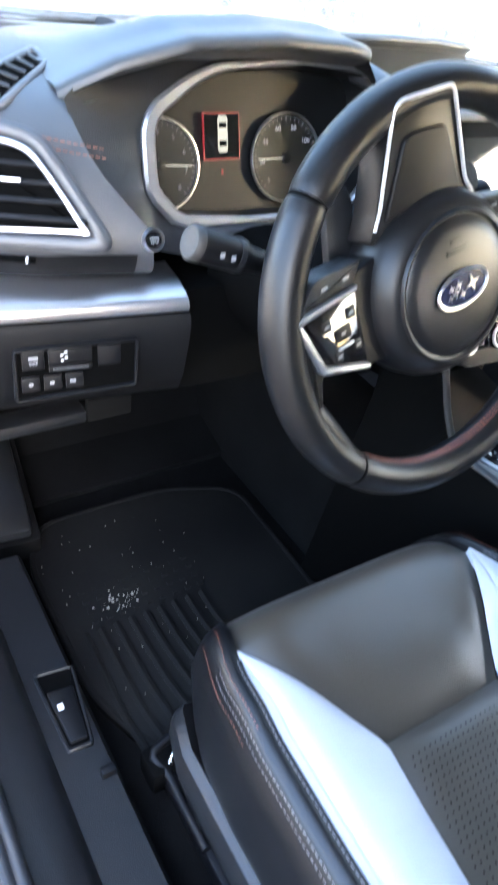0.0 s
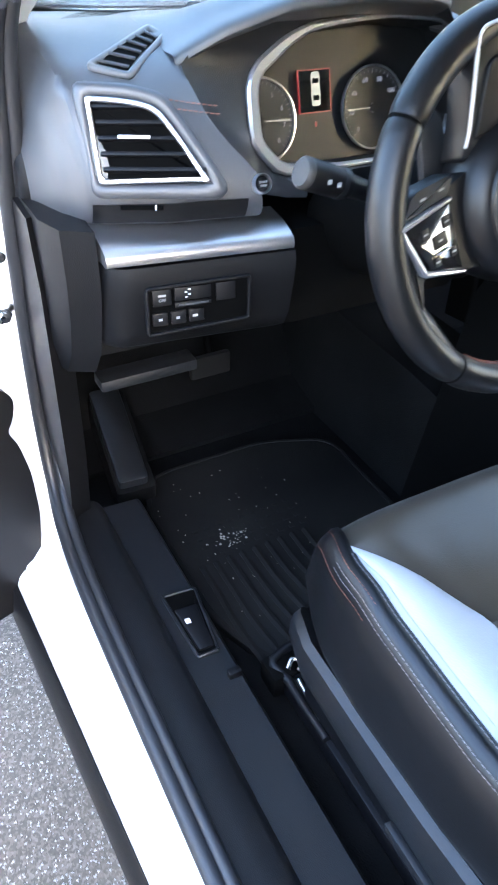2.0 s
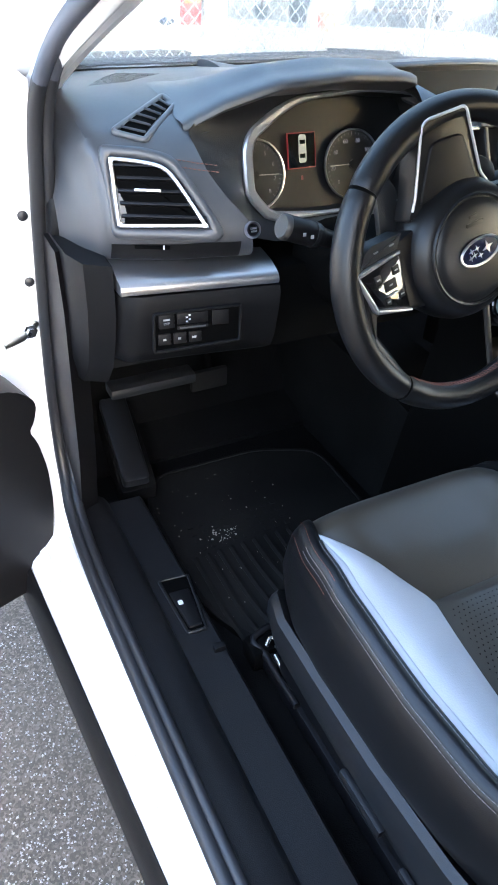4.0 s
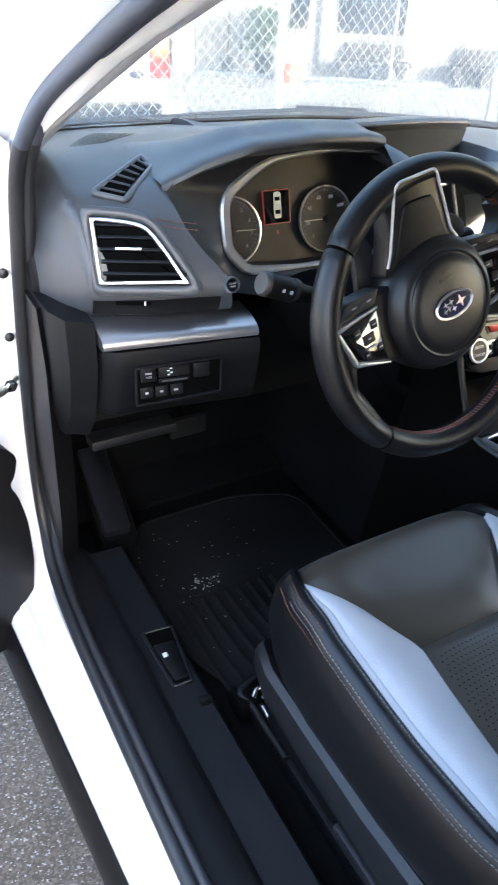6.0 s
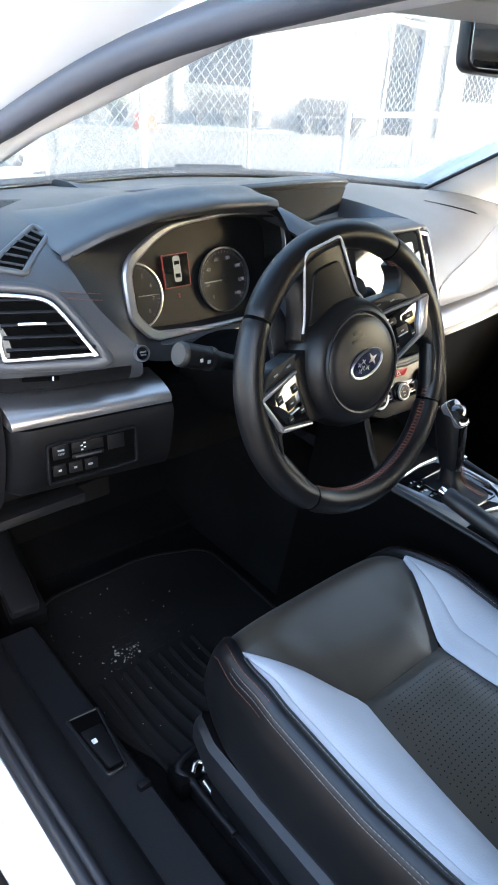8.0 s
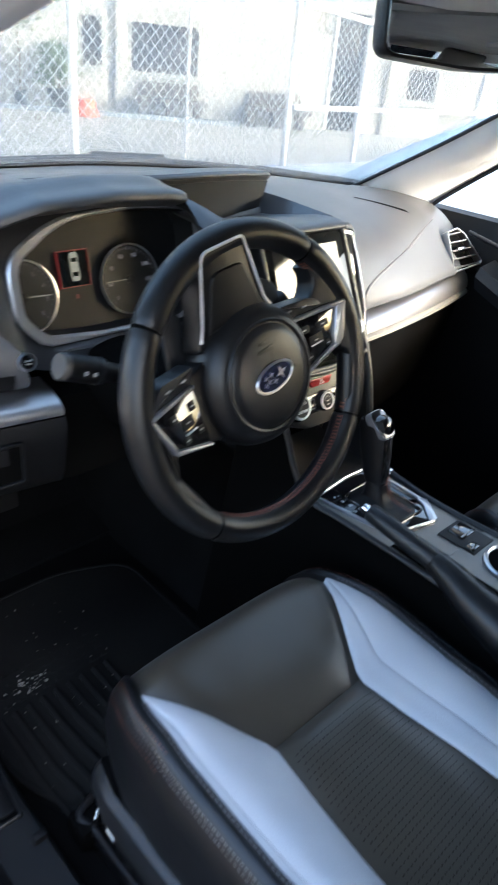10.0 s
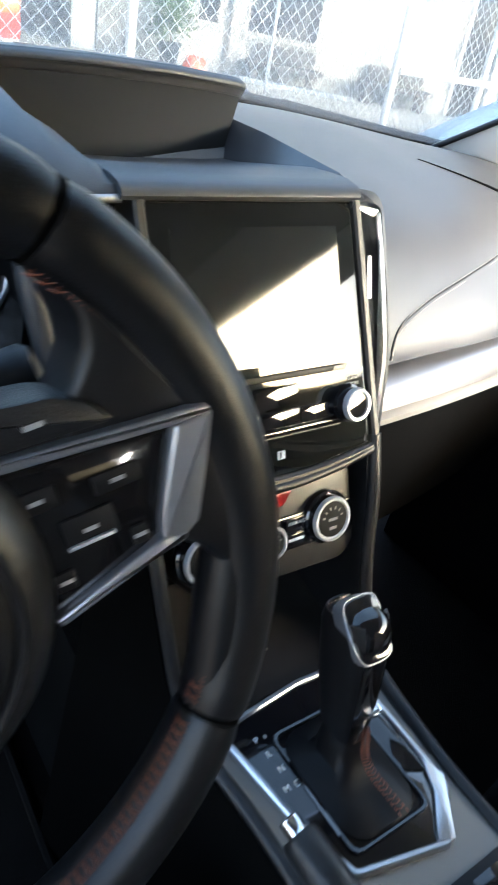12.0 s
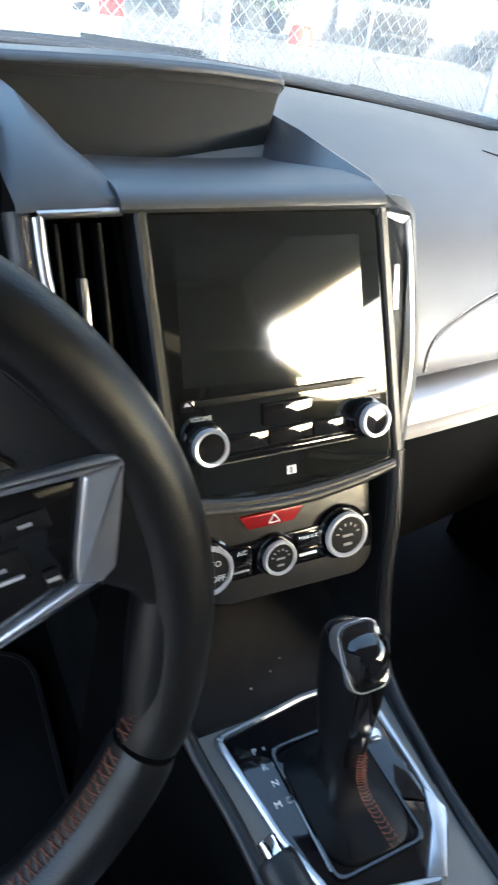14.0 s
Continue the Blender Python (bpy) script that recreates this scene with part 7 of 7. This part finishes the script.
for left, right, label in ((OUT_L, RIDGE_L, "narrow pale grey edge panel"), (RIDGE_L, INNER_L, "pale grey vinyl side panel"), (tuple((y, x - 0.004) for y, x in mirrored(INNER_L)), CREASE_R, "narrow pale grey inner strip"), (CREASE_R, mirrored(OUT_L), "pale grey vinyl side panel")):
    part("side_panel", cushion(-0.048, -0.488, left, right, 30, 8, 0.003, False), M["seat_grey"], seat, label)
for s in (1, -1):
    FX = lambda x: SX + (x - SX) * s
    rings = []
    for y in np.linspace(0.030, -0.50, 30):
        o = curve(OUT_L, min(y, -0.047)) if y < -0.047 else curve(FRONT_L, y)
        z = seat_z(o, y) - 0.001
        drop = max(0.0, (y + 0.03) / 0.06) ** 2 * 0.02
        w = 0.034 if y < -0.02 else 0.034 - 0.010 * (y + 0.02) / 0.05
        back = max(0.0, (-y - 0.36) / 0.14)
        prof = [(o, z), (o - w * 0.30, z + 0.004 + 0.02 * back ** 2 - drop), (o - w * 0.68, z - 0.006 + 0.02 * back ** 2 - drop), (o - w * 0.92, z - 0.028 - drop), (o - w, z - 0.060), (o - w * 0.98, 0.575), (o - w * 0.7, 0.558), (o + 0.02, 0.555)]
        rings.append([Vector((FX(x), y, zz)) for x, zz in prof])
    # darker leather than the seat's top: the flank's shade is in the colour
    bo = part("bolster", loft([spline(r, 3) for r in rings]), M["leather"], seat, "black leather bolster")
    for row, mat, span in ((0.3, "thread", rings[2:10]), (0.85, "thread_grey", rings[5:]), (1.20, "thread_grey", rings[5:]), (1.55, "thread", rings[2:10])):
        path = []
        for r in span:
            i = 1 + int(row)
            path.append(r[i].lerp(r[i + 1], row - int(row)) + Vector((-0.0018 * s, 0, 0.0018)))
        part("stitching", stitches(spline(path, 2), 0.0060, 0.0040, 0.00045, 0.0003, (-0.7 * s, 0, 0.7)), M[mat], bo, "row of seat stitching")
    path = [r[0] + Vector((-0.0035 * s, 0, 0.0022)) for r in rings[5:]]
    part("stitching", stitches(spline(path, 2), 0.0065, 0.0045, 0.0006, 0.0004), M["thread_grey"], bo)
    part("edge_piping", tube(spline([r[0] + Vector((0, 0, 0.0005)) for r in rings[5:]], 2), 0.0016, 6), M["leather"], bo)
    # plastic shield along the base
    rings = []
    for y, t, b in ((0.005, 0.555, 0.520), (-0.005, 0.562, 0.495), (-0.05, 0.560, 0.485), (-0.15, 0.555, 0.475), (-0.28, 0.552, 0.465), (-0.42, 0.565, 0.46), (-0.55, 0.60, 0.46)):
        x = -0.184 if y < -0.02 else -0.184 + (y + 0.02) * 0.8
        rings.append([Vector((FX(x + 0.012), y, t)), Vector((FX(x + 0.001), y, t - 0.006)), Vector((FX(x - 0.004), y, (t + b) / 2)), Vector((FX(x + 0.004), y, b + 0.006)), Vector((FX(x + 0.020), y, b)), Vector((FX(x + 0.05), y, (t + b) / 2))])
    sh = part("side_shield", loft(rings), M["dash_lower"], seat, "dark plastic side shield")
    if s > 0:
        part("height_lever", box(-0.194, -0.182, -0.335, -0.245, 0.470, 0.487, 0.005), M["dash_lower"], sh)
        part("recline_lever", box(-0.194, -0.184, -0.405, -0.375, 0.468, 0.480, 0.004), M["dash_lower"], sh)
part("front_apron", loft([[(x, y, z) for x in np.linspace(SX - 0.15, SX + 0.15, 9)] + [(x, y - 0.03, z) for x in np.linspace(SX + 0.15, SX - 0.15, 9)] for y, z in ((0.024, 0.632), (0.030, 0.60), (0.026, 0.55), (0.012, 0.50))]), M["seat_leather"], seat)
part("seat_frame", box(SX - 0.20, SX + 0.20, -0.50, -0.03, 0.40, 0.475, 0.01), M["black"], seat)
for s in (1, -1):
    part("slide_rail", box(SX + s * 0.19 - 0.016, SX + s * 0.19 + 0.016, -0.55, 0.04, 0.365, 0.40, 0.004), M["black"], seat, "black slide rail")
part("slide_bar", tube(spline([(-0.165, -0.10, 0.405), (-0.163, 0.0, 0.40), (-0.15, 0.045, 0.41), (0.10, 0.05, 0.42)], 5), 0.007, 8), M["black"], seat)
part("rail_clip", merge(tube([(-0.158, -0.075, 0.408), (-0.155, -0.01, 0.414)], 0.0035, 8), tube(spline([(-0.160, 0.012, 0.414), (-0.148, 0.020, 0.420), (-0.138, 0.012, 0.418), (-0.146, 0.002, 0.414)], 4), 0.004, 8)), M["steel"], seat, "steel slide rail catch")
part("rail_cover", box(-0.185, -0.135, 0.005, 0.050, 0.362, 0.408, 0.008), M["void"], seat)
# backrest and headrest
rows = []
for z, y, w, bol in ((0.655, -0.475, 0.205, 0.02), (0.72, -0.51, 0.225, 0.045), (0.85, -0.555, 0.235, 0.055), (1.0, -0.60, 0.235, 0.05), (1.15, -0.645, 0.215, 0.035), (1.25, -0.68, 0.17, 0.015), (1.27, -0.70, 0.12, 0.0)):
    row = []
    for k in range(28):
        a = 2 * math.pi * k / 28
        c, s = math.cos(a), math.sin(a)
        x = SX + w * math.copysign(abs(c) ** 0.6, c)
        row.append((x, y + (bol * abs(c) ** 3 if s > 0 else 0) + 0.06 * math.copysign(abs(s) ** 0.6, s) - 0.03, z))
    rows.append(row)
part("backrest", loft(rows), M["seat_leather"], seat, "black leather backrest")
part("headrest", box(SX - 0.14, SX + 0.14, -0.80, -0.69, 1.262, 1.45, 0.04, seg=4), M["seat_leather"], seat)
for x in (-0.05, 0.05):
    part("headrest_post", tube([(SX + x, -0.735, 1.22), (SX + x, -0.745, 1.34)], 0.006, 8), M["chrome"], seat)

pseat = copy_thing(seat, Matrix.Translation((0.752, -0.33, 0.38)))
pseat.name = "passenger_seat"

# ---- rear-view mirror ----
RM = basis((0.365, 0.008, 1.4215), (0.96, -0.275, -0.02), (0.02, 0.15, 1))
mo = rounded([(-0.126, -0.034), (-0.124, 0.036), (-0.10, 0.044), (0.112, 0.034), (0.124, 0.022), (0.114, -0.032), (0.0, -0.038)], 0.02, 5)
mir = thing("rear_view_mirror", RM @ Vector((0, 0, -0.04)), "dark-framed rear-view mirror hung from the windscreen", "mirror")
part("mirror_case", loft([[RM @ Vector((p[0] * s, p[1] * s, z)) for p in mo] for s, z in ((0.55, -0.045), (0.85, -0.036), (1.0, -0.018), (1.02, 0.0), (1.0, 0.004))]), M["dash_lower"], mir)
part("mirror_glass", prism(inset(mo, 0.0028)[::-1], 0.003, 0.0055, RM, 0.001), M["mirror"], mir)
part("mirror_button", box(-0.01, 0.02, -0.037, -0.031, -0.006, 0.004, 0.002, RM), M["black"], mir)
part("mirror_arm", tube(spline([RM @ Vector((0, 0.0, -0.04)), RM @ Vector((0, 0.025, -0.055)), (0.385, 0.085, 1.462)], 5), 0.012, 10), M["black"], mir)
visor_t = thing("sun_visor", (0.72, -0.02, 1.44), "grey cloth sun visor folded up", "sun visor")
part("visor_board", box(0.50, 0.92, -0.20, -0.025, 1.437, 1.452, 0.007), M["headliner"], visor_t)
part("visor_clip", box(0.48, 0.505, -0.055, -0.04, 1.443, 1.456, 0.004), M["headliner"], visor_t)
copy_thing(visor_t, Matrix.Translation((0.06, -0.02, 1.44)))

# ---- footwell ----
mat_t = thing("floor_mat", (-0.06, 0.30, 0.347), "dusty black rubber floor mat with grooves", "floor mat")
mo = rounded([(-0.205, 0.47), (-0.205, 0.18), (-0.150, 0.045), (0.0, 0.04), (0.23, 0.06), (0.24, 0.50), (0.10, 0.56), (-0.16, 0.56)], 0.05, 5)
part("mat_sheet", prism(mo, 0.3455, 0.362, Matrix.Identity(4), 0.004), M["mat_rubber"], mat_t)
part("mat_rim", ring_prism(mo, inset(mo, 0.012), 0.3455, 0.3632, Matrix.Identity(4), 0.003), M["mat_rubber"], mat_t)
for i in range(9):
    x = -0.165 + i * 0.026
    part("mat_rib", tube(spline([(x - 0.004, 0.285, 0.3625), (x - 0.004, 0.215, 0.3625), (x - 0.006 + 0.002 * i, 0.14, 0.3625), (x + 0.004 * i, 0.065, 0.3625)], 5), 0.0062, 6), M["mat_rubber"], mat_t)
rnd = random.Random(12)
bm = bmesh.new()
for r_ in range(4):
    for i in range(9):
        bm = merge(bm, box(-0.15 + i * 0.024, -0.14 + i * 0.024, 0.300 + r_ * 0.022, 0.306 + r_ * 0.022, 0.3615, 0.3635, 0))
part("mat_studs", bm, M["mat_rubber"], mat_t)
bm = bmesh.new()
for _ in range(46):
    x, y, s = rnd.gauss(-0.095, 0.018), rnd.gauss(0.325, 0.012), rnd.uniform(0.0012, 0.004)
    bm = merge(bm, box(x, x + s, y, y + s * rnd.uniform(0.4, 1.2), 0.3618, 0.3618 + s * 0.4, 0))
for _ in range(60):
    x, y, s = rnd.uniform(-0.2, 0.08), rnd.uniform(0.10, 0.52), rnd.uniform(0.0008, 0.0022)
    bm = merge(bm, box(x, x + s, y, y + s, 0.3618, 0.3618 + s * 0.5, 0))
solo("crumbs", bm, M["crumbs"], "pale crumbs and dust on the rubber mat", "crumbs", kind="stuff")
lf = bmesh.new()
for a in (0.3, 1.6, 2.9, 4.4):
    p = Vector((-0.218, 0.505, 0.352))
    d, s = Vector((math.cos(a), math.sin(a), 0.25)), Vector((-math.sin(a), math.cos(a), 0.1))
    lf.faces.new([lf.verts.new(q) for q in (p, p + d * 0.008 + s * 0.004, p + d * 0.017, p + d * 0.008 - s * 0.004)])
solo("dry_leaf", lf, M["dry_leaf"], "small crumpled dry leaf on the carpet", "leaf")
foot = thing("footrest", (-0.20, 0.60, 0.40), "dark plastic footrest beside the carpet", "footrest")
FR = basis((-0.2125, 0.495, 0.42), (1, -0.10, 0), (0.0475, 0.22, 0.06))
part("foot_plate", prism(rounded([(-0.029, -0.005), (0.028, -0.005), (0.031, 0.235), (-0.030, 0.235)], 0.009, 3), -0.03, 0.004, FR, 0.004), M["dash_lower"], foot)
part("foot_base", prism(rounded([(-0.036, -0.016), (0.042, -0.016), (0.042, 0.24), (-0.034, 0.24)], 0.01, 3), -0.09, -0.016, FR, 0.004), M["carpet"], foot)
pedal = thing("brake_pedal", (0.03, 0.60, 0.50), "black rubber brake pedal on a steel arm", "pedal")
part("pedal_pad", box(-0.025, 0.065, 0.640, 0.655, 0.50, 0.55, 0.006), M["mat_rubber"], pedal)
part("pedal_arm", tube([(0.025, 0.655, 0.53), (0.025, 0.71, 0.70), (0.025, 0.72, 0.82)], 0.008, 8), M["void"], pedal)
fl = thing("fuel_flap_lever", (-0.262, 0.14, 0.40), "black release lever with a white pump mark in the sill trim", "lever")
tray = rounded([(-0.276, 0.207), (-0.271, 0.078), (-0.236, 0.076), (-0.219, 0.200)], 0.005, 3)
part("lever_tray", ring_prism(tray, inset(tray, 0.0045), 0.415, 0.4295, Matrix.Identity(4), 0.0015), M["dash_lower"], fl)
part("tray_well", prism(inset(tray, 0.0045)[::-1], 0.415, 0.4272, Matrix.Identity(4)), M["void"], fl)
part("lever_plate", prism(rounded([(-0.268, 0.170), (-0.264, 0.088), (-0.241, 0.087), (-0.232, 0.166)], 0.004, 3), 0.4272, 0.4315, Matrix.Identity(4), 0.0015), M["black"], fl)
part("lever_mark", box(-0.262, -0.254, 0.137, 0.146, 0.4315, 0.4325, 0.001), M["white_mark"], fl)
part("tray_end", box(-0.245, -0.225, 0.028, 0.040, 0.415, 0.434, 0.003), M["black"], fl)
